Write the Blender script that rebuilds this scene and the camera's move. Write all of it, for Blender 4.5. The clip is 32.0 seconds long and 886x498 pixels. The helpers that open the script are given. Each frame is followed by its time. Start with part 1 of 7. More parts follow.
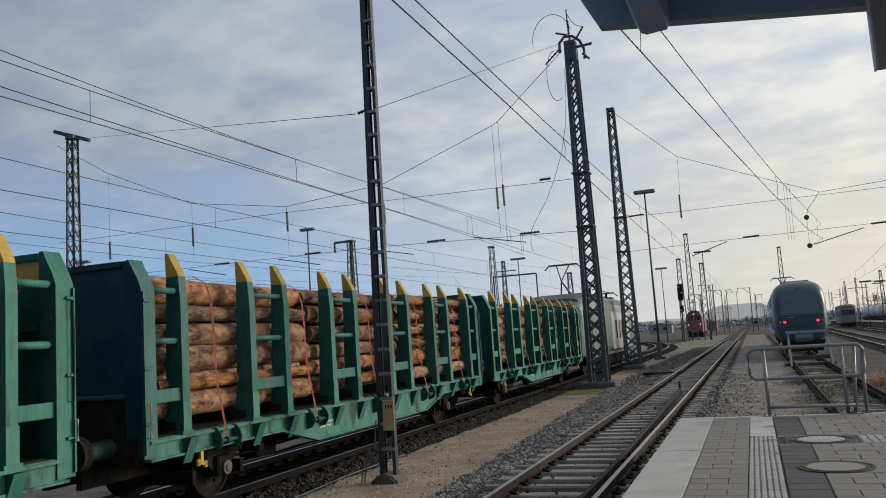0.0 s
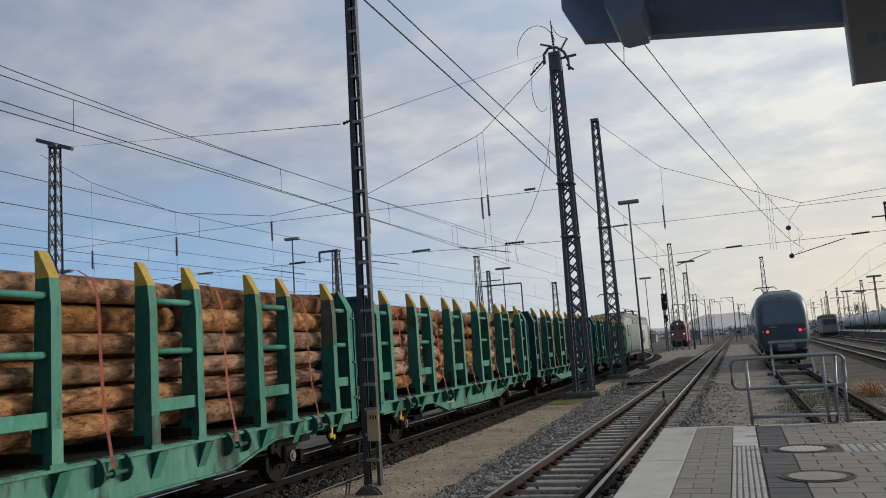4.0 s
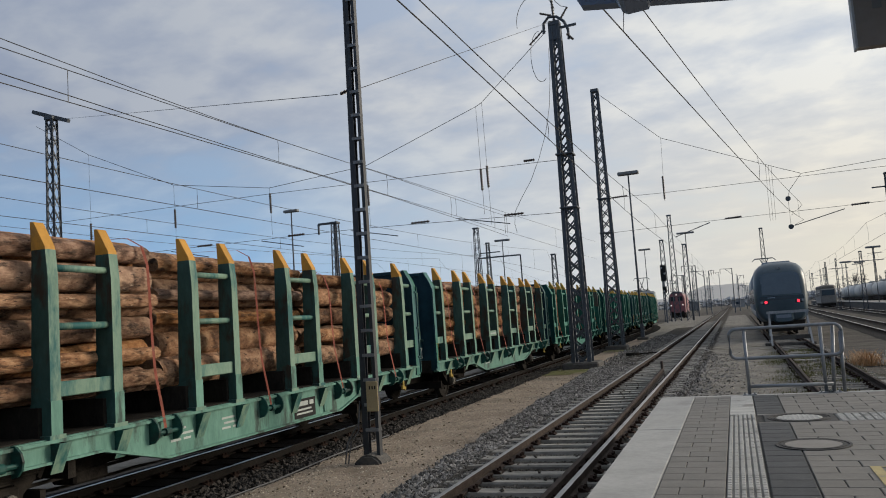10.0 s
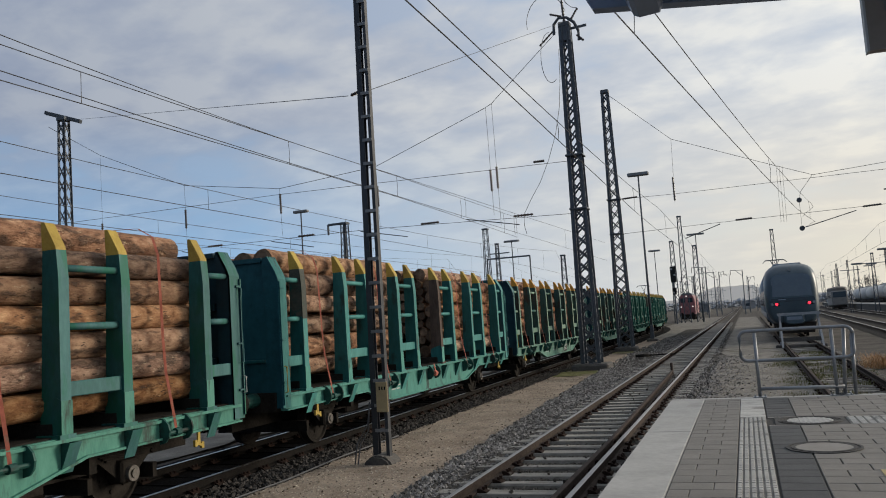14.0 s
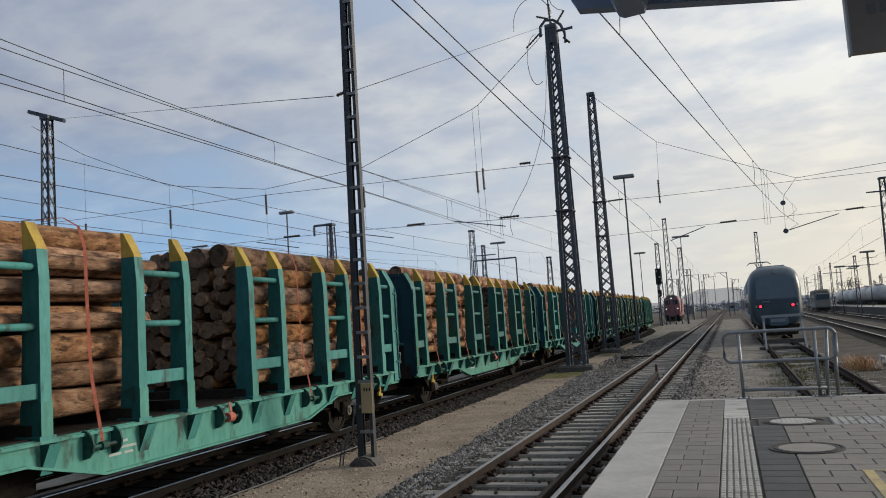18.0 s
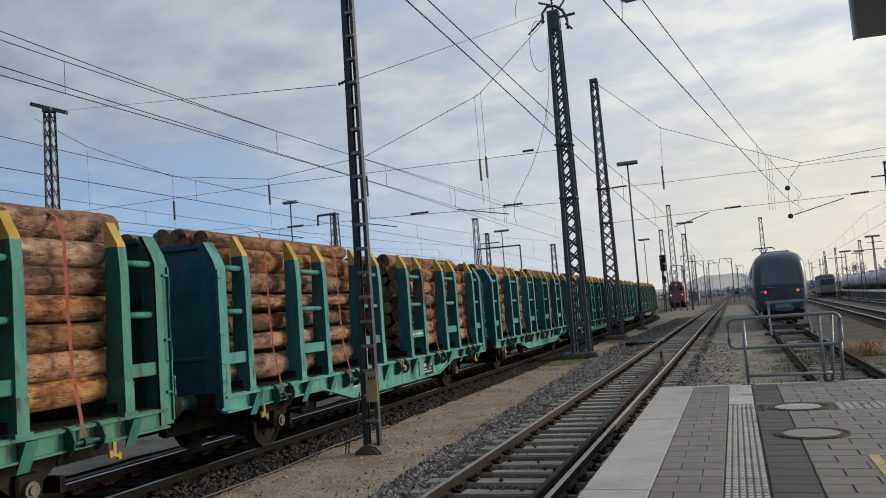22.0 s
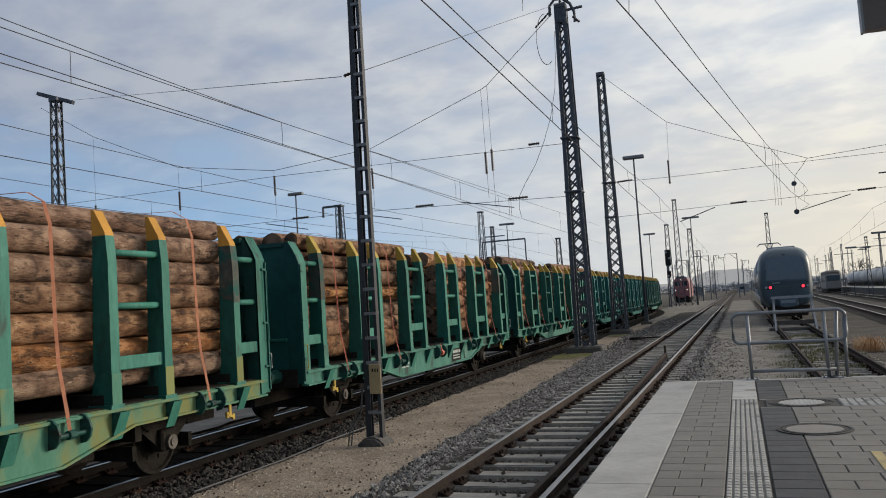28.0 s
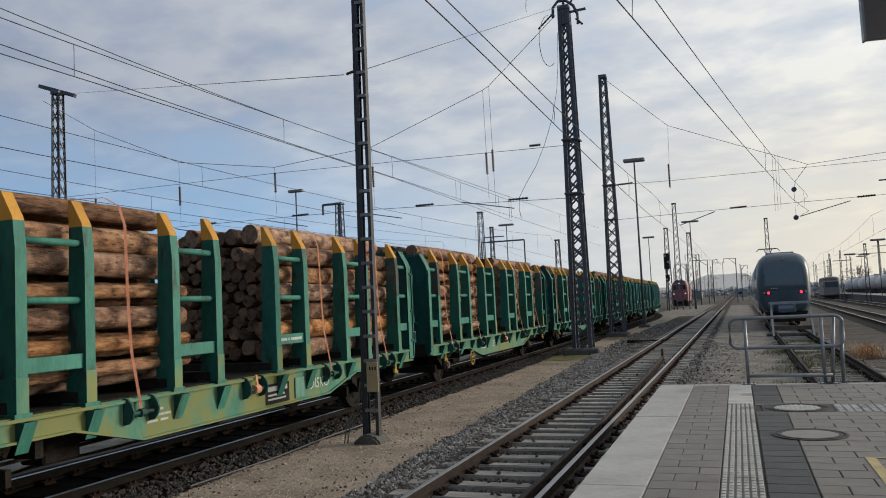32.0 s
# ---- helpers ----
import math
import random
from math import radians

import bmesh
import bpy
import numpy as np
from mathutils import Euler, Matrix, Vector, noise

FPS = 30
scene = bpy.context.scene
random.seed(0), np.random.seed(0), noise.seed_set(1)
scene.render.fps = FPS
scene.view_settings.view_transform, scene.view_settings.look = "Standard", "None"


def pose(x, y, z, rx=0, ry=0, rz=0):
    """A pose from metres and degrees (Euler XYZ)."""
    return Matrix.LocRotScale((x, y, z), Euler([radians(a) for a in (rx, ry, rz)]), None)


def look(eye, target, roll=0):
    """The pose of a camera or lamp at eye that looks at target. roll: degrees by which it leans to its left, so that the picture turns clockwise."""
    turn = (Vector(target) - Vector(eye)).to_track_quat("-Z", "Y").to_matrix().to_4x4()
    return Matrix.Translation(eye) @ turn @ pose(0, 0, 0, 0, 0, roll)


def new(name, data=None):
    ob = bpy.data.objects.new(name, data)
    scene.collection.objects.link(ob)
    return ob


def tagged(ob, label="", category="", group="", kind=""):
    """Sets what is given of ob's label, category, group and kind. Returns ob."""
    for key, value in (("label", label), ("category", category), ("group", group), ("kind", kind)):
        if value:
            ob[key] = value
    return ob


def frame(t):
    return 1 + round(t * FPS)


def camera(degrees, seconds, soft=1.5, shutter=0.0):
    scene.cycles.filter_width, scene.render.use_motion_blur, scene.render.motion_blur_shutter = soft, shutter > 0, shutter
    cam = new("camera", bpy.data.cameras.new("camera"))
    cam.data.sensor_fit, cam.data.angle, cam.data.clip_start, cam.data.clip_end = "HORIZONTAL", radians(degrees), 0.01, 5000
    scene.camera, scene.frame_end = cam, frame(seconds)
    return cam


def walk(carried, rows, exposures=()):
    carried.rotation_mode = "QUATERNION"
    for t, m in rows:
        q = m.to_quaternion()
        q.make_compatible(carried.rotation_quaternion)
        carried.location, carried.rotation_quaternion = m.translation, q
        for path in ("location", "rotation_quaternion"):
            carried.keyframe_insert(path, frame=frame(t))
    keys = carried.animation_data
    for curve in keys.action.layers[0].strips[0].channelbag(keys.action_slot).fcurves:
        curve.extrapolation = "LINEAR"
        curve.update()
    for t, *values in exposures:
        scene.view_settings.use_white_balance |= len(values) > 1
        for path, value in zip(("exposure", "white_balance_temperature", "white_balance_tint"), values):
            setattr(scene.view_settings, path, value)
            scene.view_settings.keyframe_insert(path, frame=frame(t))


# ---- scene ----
cam = camera(57.8, 32.0, soft=1.0)
PATH = [
    (0, (-0.011, -0.039, 2.155), (-0.711, 1.82, 2.385), -3.8),
    (0.5, (-0.005, -0.051, 2.164), (-0.703, 1.809, 2.393), -3.9),
    (1, (-0.007, -0.047, 2.158), (-0.701, 1.815, 2.386), -4.0),
    (1.5, (0.003, -0.055, 2.155), (-0.67, 1.814, 2.385), -4.1),
    (2, (0.001, -0.069, 2.161), (-0.664, 1.801, 2.401), -4.2),
    (2.5, (0.009, -0.059, 2.161), (-0.655, 1.811, 2.41), -4.2),
    (3, (0.005, -0.072, 2.164), (-0.651, 1.8, 2.416), -4.1),
    (3.5, (0.003, -0.06, 2.165), (-0.656, 1.812, 2.417), -4.0),
    (5.5, (-0.007, -0.054, 2.16), (-0.677, 1.814, 2.409), -3.6),
    (6, (-0.008, -0.057, 2.163), (-0.673, 1.812, 2.415), -3.8),
    (6.5, (-0.002, -0.062, 2.164), (-0.658, 1.81, 2.419), -4.0),
    (7, (0.005, -0.063, 2.162), (-0.636, 1.814, 2.416), -4.1),
    (7.5, (0.006, -0.05, 2.156), (-0.617, 1.835, 2.397), -3.8),
    (8, (0.011, -0.041, 2.153), (-0.601, 1.852, 2.356), -3.7),
    (8.5, (0.008, -0.04, 2.148), (-0.607, 1.854, 2.334), -3.6),
    (9, (0.004, -0.023, 2.15), (-0.626, 1.866, 2.332), -3.8),
    (9.5, (-0.004, -0.04, 2.153), (-0.655, 1.843, 2.331), -3.9),
    (10, (0.005, -0.02, 2.149), (-0.664, 1.857, 2.331), -4.0),
    (10.5, (0.012, -0.031, 2.154), (-0.66, 1.843, 2.342), -4.0),
    (11, (0.013, -0.041, 2.157), (-0.661, 1.832, 2.352), -4.1),
    (11.5, (0.013, -0.04, 2.153), (-0.663, 1.832, 2.35), -4.1),
    (12, (0.012, -0.037, 2.154), (-0.668, 1.833, 2.349), -4.2),
    (12.5, (0.017, -0.021, 2.152), (-0.67, 1.847, 2.345), -4.2),
    (13, (0.01, -0.016, 2.145), (-0.682, 1.851, 2.33), -4.0),
    (13.5, (0.011, -0.029, 2.154), (-0.68, 1.839, 2.338), -3.9),
    (14, (0.004, -0.05, 2.158), (-0.686, 1.818, 2.343), -3.8),
    (14.5, (0.008, -0.034, 2.152), (-0.682, 1.834, 2.335), -3.7),
    (16.5, (0.012, -0.021, 2.149), (-0.654, 1.856, 2.335), -3.8),
    (17, (0.011, -0.02, 2.147), (-0.652, 1.858, 2.33), -3.7),
    (17.5, (0.009, -0.01, 2.151), (-0.654, 1.868, 2.332), -3.7),
    (18, (0.009, -0.029, 2.145), (-0.649, 1.851, 2.332), -3.7),
    (18.5, (0.009, -0.014, 2.145), (-0.647, 1.866, 2.334), -3.7),
    (19, (0.014, -0.03, 2.153), (-0.644, 1.85, 2.341), -3.8),
    (19.5, (0.01, -0.009, 2.146), (-0.65, 1.869, 2.333), -3.8),
    (20, (0.011, -0.024, 2.148), (-0.657, 1.852, 2.329), -3.9),
    (20.5, (0.011, -0.008, 2.146), (-0.658, 1.868, 2.324), -4.0),
    (21, (0.013, -0.038, 2.145), (-0.657, 1.838, 2.322), -4.1),
    (21.5, (0.012, -0.028, 2.149), (-0.655, 1.85, 2.322), -4.2),
    (22, (0.013, -0.007, 2.147), (-0.657, 1.871, 2.306), -4.2),
    (22.5, (0.025, -0.03, 2.15), (-0.646, 1.848, 2.3), -4.1),
    (23, (0.018, -0.023, 2.15), (-0.655, 1.854, 2.303), -3.8),
    (23.5, (0.018, -0.008, 2.147), (-0.658, 1.868, 2.306), -3.8),
    (24, (0.009, -0.007, 2.147), (-0.665, 1.869, 2.306), -3.7),
    (24.5, (0.006, -0.012, 2.14), (-0.667, 1.865, 2.295), -3.6),
    (25, (0.006, 0.015, 2.142), (-0.67, 1.892, 2.29), -3.5),
    (25.5, (0.008, -0.009, 2.144), (-0.67, 1.867, 2.286), -3.4),
    (27.5, (0.019, 0.001, 2.144), (-0.662, 1.876, 2.285), -3.5),
    (28, (0.022, 0.0, 2.145), (-0.661, 1.874, 2.287), -3.7),
    (28.5, (0.019, -0.006, 2.147), (-0.668, 1.867, 2.292), -3.7),
    (29, (0.015, -0.017, 2.148), (-0.671, 1.855, 2.293), -3.7),
    (29.5, (0.018, -0.025, 2.147), (-0.663, 1.849, 2.292), -3.5),
    (30, (0.019, -0.042, 2.148), (-0.666, 1.831, 2.292), -3.2),
    (30.5, (0.015, -0.027, 2.147), (-0.672, 1.846, 2.287), -3.0),
    (31, (0.024, -0.005, 2.142), (-0.663, 1.868, 2.282), -3.0),
    (31.5, (0.012, -0.025, 2.142), (-0.672, 1.849, 2.283), -2.8),
    (32, (0.025, -0.028, 2.142), (-0.656, 1.847, 2.283), -2.7),
]
walk(cam, [(t, look(eye, target, roll)) for t, eye, target, roll in PATH], [(0, 0.0), (14, 0.0), (17, 0.06), (32, 0.06)])

# ---- world, sun, exposure ----
def make_world():
    w = bpy.data.worlds.new("overcast_sky")
    scene.world = w
    w.use_nodes = True
    nt = w.node_tree
    nt.nodes.clear()
    N, L = nt.nodes.new, nt.links.new
    out, bg = N("ShaderNodeOutputWorld"), N("ShaderNodeBackground")
    sky = N("ShaderNodeTexSky")
    sky.sky_type, sky.sun_disc = "NISHITA", False
    sky.sun_elevation, sky.sun_rotation = radians(SUN_ELEV), radians(SUN_AZ)
    sky.dust_density, sky.ozone_density = 1.2, 1.5
    co, sep = N("ShaderNodeTexCoord"), N("ShaderNodeSeparateXYZ")
    L(co.outputs["Generated"], sep.inputs[0])

    def math_node(op, a, b=None, clamp=False):
        n = N("ShaderNodeMath")
        n.operation, n.use_clamp = op, clamp
        for k, v in enumerate((a, b)):
            if v is None:
                continue
            if isinstance(v, (int, float)):
                n.inputs[k].default_value = v
            else:
                L(v, n.inputs[k])
        return n.outputs[0]

    def mix(f, a, b, blend="MIX"):
        n = N("ShaderNodeMix")
        n.data_type, n.blend_type = "RGBA", blend
        for k, v in ((0, f), (6, a), (7, b)):
            if isinstance(v, tuple):
                n.inputs[k].default_value = (*v, 1)
            elif isinstance(v, (int, float)):
                n.inputs[k].default_value = v
            else:
                L(v, n.inputs[k])
        return n.outputs[2]

    def ramp(fac, stops):
        n = N("ShaderNodeValToRGB")
        while len(n.color_ramp.elements) < len(stops):
            n.color_ramp.elements.new(0.5)
        for e, (p, c) in zip(n.color_ramp.elements, stops):
            e.position, e.color = p, (*c, 1)
        L(fac, n.inputs[0])
        return n.outputs[0]

    # the cloud layer lies on a flat sheet overhead, so it closes up towards the horizon
    up = math_node("MAXIMUM", sep.outputs[2], 0.0)
    depth = math_node("ADD", up, 0.2)
    comb = N("ShaderNodeCombineXYZ")
    L(math_node("DIVIDE", sep.outputs[0], depth), comb.inputs[0])
    L(math_node("DIVIDE", sep.outputs[1], depth), comb.inputs[1])

    def cloud(scale, detail, rough, dist, shift):
        m = N("ShaderNodeMapping")
        m.inputs["Location"].default_value = shift
        m.inputs["Rotation"].default_value = (0, 0, radians(28))
        m.inputs["Scale"].default_value = (1.0, 1.2, 1)
        L(comb.outputs[0], m.inputs[0])
        n = N("ShaderNodeTexNoise")
        n.inputs["Scale"].default_value, n.inputs["Detail"].default_value = scale, detail
        n.inputs["Roughness"].default_value, n.inputs["Distortion"].default_value = rough, dist
        L(m.outputs[0], n.inputs["Vector"])
        return n.outputs["Fac"]

    big, small = cloud(1.2, 5, 0.5, 0.2, (3.1, 1.7, 0)), cloud(5.2, 6, 0.52, 0.15, (0.4, 5.2, 2))
    body = math_node("ADD", math_node("MULTIPLY", big, 0.42), math_node("MULTIPLY", small, 0.58))
    shade = ramp(body, [(0.39, CLOUD_DARK), (0.5, CLOUD_MID), (0.6, CLOUD_LIGHT)])
    cover = ramp(math_node("ADD", math_node("MULTIPLY", big, 0.6), math_node("MULTIPLY", small, 0.4)), [(0.38, (0.88, 0.88, 0.88)), (0.47, (1, 1, 1))])
    # towards the veiled sun the clouds are lit through
    sun = N("ShaderNodeVectorMath")
    sun.operation = "DOT_PRODUCT"
    L(co.outputs["Generated"], sun.inputs[0])
    a, e = radians(SUN_AZ), radians(SUN_ELEV)
    sun.inputs[1].default_value = (math.sin(a) * math.cos(e), math.cos(a) * math.cos(e), math.sin(e))
    half_turn = math_node("ADD", math_node("MULTIPLY", sun.outputs["Value"], 0.5), 0.5)
    near_sun = ramp(half_turn, [(0.0, (0, 0, 0)), (0.25, (0.04, 0.04, 0.04)), (0.5, (0.26, 0.26, 0.26)), (0.63, (0.46, 0.46, 0.46)), (0.825, (0.775, 0.775, 0.775)), (1.0, (1, 1, 1))])
    shade = mix(1.0, shade, mix(near_sun, SUN_AWAY, SUN_GLOW), "MULTIPLY")
    blue = mix(1.0, sky.outputs[0], (SKY_GAIN, SKY_GAIN, SKY_GAIN), "MULTIPLY")
    air = mix(cover, blue, shade)
    # pale warm band low down, where the layer thins out
    low = ramp(up, [(0.0, (1, 1, 1)), (0.1, (0.7, 0.7, 0.7)), (0.26, (0.0, 0.0, 0.0))])
    side = ramp(sun.outputs["Value"], [(-0.0, HORIZON_COOL), (0.35, HORIZON_MID), (0.62, HORIZON_WARM)])
    air = mix(math_node("MULTIPLY", low, 0.85), air, side)
    L(air, bg.inputs[0])
    bg.inputs[1].default_value = SKY_STRENGTH
    L(bg.outputs[0], out.inputs[0])


SUN_AZ, SUN_ELEV = 58.0, 15.0
CLOUD_DARK, CLOUD_MID, CLOUD_LIGHT = (3.7, 4.3, 5.45), (4.6, 5.1, 6.0), (5.7, 6.05, 6.55)
SUN_AWAY, SUN_GLOW = (0.4, 0.465, 0.59), (1.7, 1.58, 1.36)
HORIZON_COOL, HORIZON_MID, HORIZON_WARM = (2.3, 4.7, 7.6), (5.9, 6.25, 6.45), (7.7, 7.0, 5.6)
SKY_GAIN, SKY_STRENGTH = 3.0, 0.105
make_world()

lamp = new("sun", bpy.data.lights.new("sun", "SUN"))
lamp.data.energy, lamp.data.angle, lamp.data.color = 2.7, radians(24), (1.0, 0.88, 0.72)
a, e = radians(SUN_AZ), radians(SUN_ELEV)
lamp.matrix_world = look((math.sin(a) * math.cos(e) * 50, math.cos(a) * math.cos(e) * 50, math.sin(e) * 50), (0, 0, 0))


# ---- materials ----
def material(name, dark, light, scale=8.0, rough=0.7, metal=0.0, bump=0.2, stretch=(1, 1, 1), stain=None, stain_at=0.6, fine=6.0, spread=0.12, world_space=False, stain_scale=0.35, gloss=0.5, island=0.0):
    """A two-scale surface: broad mottling from dark to light, fine grain in relief, and stains with a shape of their own."""
    m = bpy.data.materials.new(name)
    m.use_nodes = True
    nt = m.node_tree
    N, L = nt.nodes.new, nt.links.new
    b = nt.nodes["Principled BSDF"]
    co, info = N("ShaderNodeTexCoord"), N("ShaderNodeObjectInfo")
    src = co.outputs["Object"]
    if world_space:
        src = N("ShaderNodeNewGeometry").outputs["Position"]
    mp = N("ShaderNodeMapping")
    mp.inputs["Scale"].default_value = stretch
    off = N("ShaderNodeVectorMath")
    off.operation = "ADD"
    rnd = N("ShaderNodeMath")
    rnd.operation = "MULTIPLY"
    rnd.inputs[1].default_value = 0.0 if world_space else 37.0
    L(info.outputs["Random"], rnd.inputs[0])
    L(src, off.inputs[0])
    L(rnd.outputs[0], off.inputs[1])
    L(off.outputs[0], mp.inputs[0])

    def tex(s, d=5, r=0.6):
        n = N("ShaderNodeTexNoise")
        n.inputs["Scale"].default_value, n.inputs["Detail"].default_value, n.inputs["Roughness"].default_value = s, d, r
        L(mp.outputs[0], n.inputs["Vector"])
        return n.outputs["Fac"]

    broad, grain = tex(scale), tex(scale * fine, 4, 0.7)
    add = N("ShaderNodeMath")
    add.operation = "MULTIPLY_ADD"
    add.inputs[1].default_value = 0.45
    L(grain, add.inputs[0])
    half = N("ShaderNodeMath")
    half.operation = "MULTIPLY"
    half.inputs[1].default_value = 0.55
    L(broad, half.inputs[0])
    L(half.outputs[0], add.inputs[2])
    ramp = N("ShaderNodeValToRGB")
    ramp.color_ramp.elements[0].position, ramp.color_ramp.elements[1].position = 0.34, 0.66
    ramp.color_ramp.elements[0].color, ramp.color_ramp.elements[1].color = (*dark, 1), (*light, 1)
    L(add.outputs[0], ramp.inputs[0])
    colour = ramp.outputs[0]
    if stain:
        st = N("ShaderNodeValToRGB")
        st.color_ramp.elements[0].position, st.color_ramp.elements[1].position = stain_at, stain_at + 0.1
        L(tex(scale * stain_scale, 6, 0.65), st.inputs[0])
        mx = N("ShaderNodeMix")
        mx.data_type = "RGBA"
        mx.inputs[7].default_value = (*stain, 1)
        L(st.outputs[0], mx.inputs[0])
        L(colour, mx.inputs[6])
        colour = mx.outputs[2]
    if spread:
        hv = N("ShaderNodeHueSaturation")
        mr = N("ShaderNodeMapRange")
        mr.inputs[3].default_value, mr.inputs[4].default_value = 1 - spread, 1 + spread
        L(info.outputs["Random"], mr.inputs[0])
        L(mr.outputs[0], hv.inputs["Value"])
        L(colour, hv.inputs["Color"])
        colour = hv.outputs[0]
    if island:
        geo, hv, mr = N("ShaderNodeNewGeometry"), N("ShaderNodeHueSaturation"), N("ShaderNodeMapRange")
        mr.inputs[3].default_value, mr.inputs[4].default_value = 1 - island, 1 + island
        L(geo.outputs["Random Per Island"], mr.inputs[0])
        L(mr.outputs[0], hv.inputs["Value"])
        L(colour, hv.inputs["Color"])
        colour = hv.outputs[0]
    L(colour, b.inputs["Base Color"])
    b.inputs["Roughness"].default_value, b.inputs["Metallic"].default_value = rough, metal
    b.inputs["Specular IOR Level"].default_value = gloss
    if bump:
        bp = N("ShaderNodeBump")
        bp.inputs["Strength"].default_value, bp.inputs["Distance"].default_value = bump, 0.02
        L(grain, bp.inputs["Height"])
        L(bp.outputs[0], b.inputs["Normal"])
    return m


def glow(name, colour, strength):
    m = bpy.data.materials.new(name)
    m.use_nodes = True
    b = m.node_tree.nodes["Principled BSDF"]
    b.inputs["Base Color"].default_value = (*colour, 1)
    b.inputs["Emission Color"].default_value = (*colour, 1)
    b.inputs["Emission Strength"].default_value = strength
    return m


M_EARTH = material("earth", (0.065, 0.057, 0.049), (0.175, 0.157, 0.136), 0.6, 0.95, bump=0.9, fine=30, gloss=0.05, stain=(0.05, 0.055, 0.03), stain_at=0.57, world_space=True)
M_PATH = material("sandy_path", (0.165, 0.13, 0.1), (0.4, 0.325, 0.252), 1.1, 0.95, bump=1.0, fine=16, gloss=0.05, stain=(0.17, 0.145, 0.115), stain_at=0.56, world_space=True)
M_BALLAST = material("ballast", (0.022, 0.02, 0.017), (0.095, 0.086, 0.076), 5.0, 0.95, bump=0.9, fine=5, gloss=0.05, world_space=True)
M_STONE = material("ballast_stone", (0.062, 0.058, 0.054), (0.275, 0.262, 0.246), 3.0, 0.9, bump=0.3, world_space=True, fine=9, island=0.8, gloss=0.1)
M_CRIB = material("brown_crib_stone", (0.035, 0.031, 0.026), (0.16, 0.143, 0.122), 3.0, 0.9, bump=0.3, world_space=True, fine=9, island=0.7, gloss=0.1)
# Near-black bed: the shade under the wagons is mixed into its colour.
M_DARKBED = material("ballast_with_train_shade", (0.002, 0.002, 0.002), (0.008, 0.0075, 0.007), 4.0, 0.9, bump=0.9, fine=6, world_space=True, gloss=0.05)
M_SLEEPER = material("weathered_sleeper", (0.145, 0.135, 0.114), (0.36, 0.338, 0.296), 3.0, 0.85, bump=0.6, stretch=(0.4, 3, 1), stain=(0.1, 0.08, 0.065), stain_at=0.58)
M_RAIL = material("rusty_rail", (0.03, 0.023, 0.02), (0.072, 0.055, 0.047), 6.0, 0.85, 0.0, bump=0.3, gloss=0.12)
M_CHAIR = material("rusty_rail_chair", (0.012, 0.008, 0.007), (0.04, 0.024, 0.018), 9.0, 0.9, 0.0, bump=0.4, gloss=0.1)
# Dark rail sides, with shade from the train painted in as well.
M_RAILDARK = material("rail_with_train_shade", (0.006, 0.0055, 0.005), (0.018, 0.015, 0.013), 6.0, 0.8, 0.0, bump=0.3, gloss=0.08)
M_RAILTOP = material("polished_rail_head", (0.4, 0.39, 0.37), (0.55, 0.54, 0.52), 4.0, 0.28, 0.9, bump=0.02)
M_RAILWORN = material("worn_rail_head", (0.24, 0.225, 0.21), (0.36, 0.345, 0.33), 4.0, 0.42, 0.7, bump=0.05)
M_EDGE = material("pale_concrete_edge", (0.31, 0.303, 0.283), (0.43, 0.421, 0.393), 2.0, 0.85, bump=0.12, stain=(0.3, 0.29, 0.27), stain_at=0.6, spread=0.05, gloss=0.3)
M_PAVER = material("grey_paver", (0.16, 0.15, 0.134), (0.225, 0.211, 0.189), 2.5, 0.85, bump=0.25, fine=20, spread=0.05, gloss=0.3)
M_DARKPAVER = material("anthracite_paver", (0.05, 0.051, 0.052), (0.085, 0.086, 0.087), 3.0, 0.8, bump=0.25, fine=16, spread=0.05, gloss=0.3)
M_TACTILE = material("white_tactile_paver", (0.36, 0.35, 0.323), (0.5, 0.49, 0.455), 4.0, 0.85, bump=0.25, stain=(0.25, 0.24, 0.22), stain_at=0.56, spread=0.05, gloss=0.3)
M_FILL = material("pale_manhole_concrete", (0.21, 0.195, 0.175), (0.29, 0.272, 0.246), 4.0, 0.85, bump=0.2, fine=12, gloss=0.3)
M_IRON = material("cast_iron", (0.018, 0.017, 0.016), (0.05, 0.047, 0.044), 6.0, 0.75, 0.1, bump=0.3)
M_JOINT = material("joint_sand", (0.025, 0.023, 0.02), (0.05, 0.046, 0.04), 9.0, 0.95, bump=0.3)
M_GALV = material("galvanised_steel", (0.19, 0.2, 0.21), (0.3, 0.31, 0.32), 9.0, 0.45, 0.6, bump=0.08)
M_MAST = material("mast_steel", (0.045, 0.053, 0.064), (0.09, 0.102, 0.118), 3.0, 0.6, 0.3, bump=0.15)
M_LADDER = material("mast_blue_grey_paint", (0.014, 0.0155, 0.019), (0.036, 0.039, 0.046), 2.0, 0.55, 0.2, bump=0.15, stain=(0.08, 0.06, 0.045), stain_at=0.62)
M_CONCRETE = material("old_concrete", (0.04, 0.037, 0.034), (0.105, 0.097, 0.087), 3.0, 0.9, bump=0.6, stain=(0.04, 0.045, 0.028), stain_at=0.58)
M_WIRE = material("wire", (0.05, 0.05, 0.053), (0.09, 0.09, 0.092), 5.0, 0.5, 0.5, bump=0)
M_INSUL = material("brown_insulator", (0.035, 0.025, 0.022), (0.07, 0.05, 0.04), 5.0, 0.3, bump=0)
M_CANOPY = material("canopy_steel", (0.19, 0.23, 0.32), (0.24, 0.285, 0.385), 1.2, 0.5, 0.1, bump=0.04)
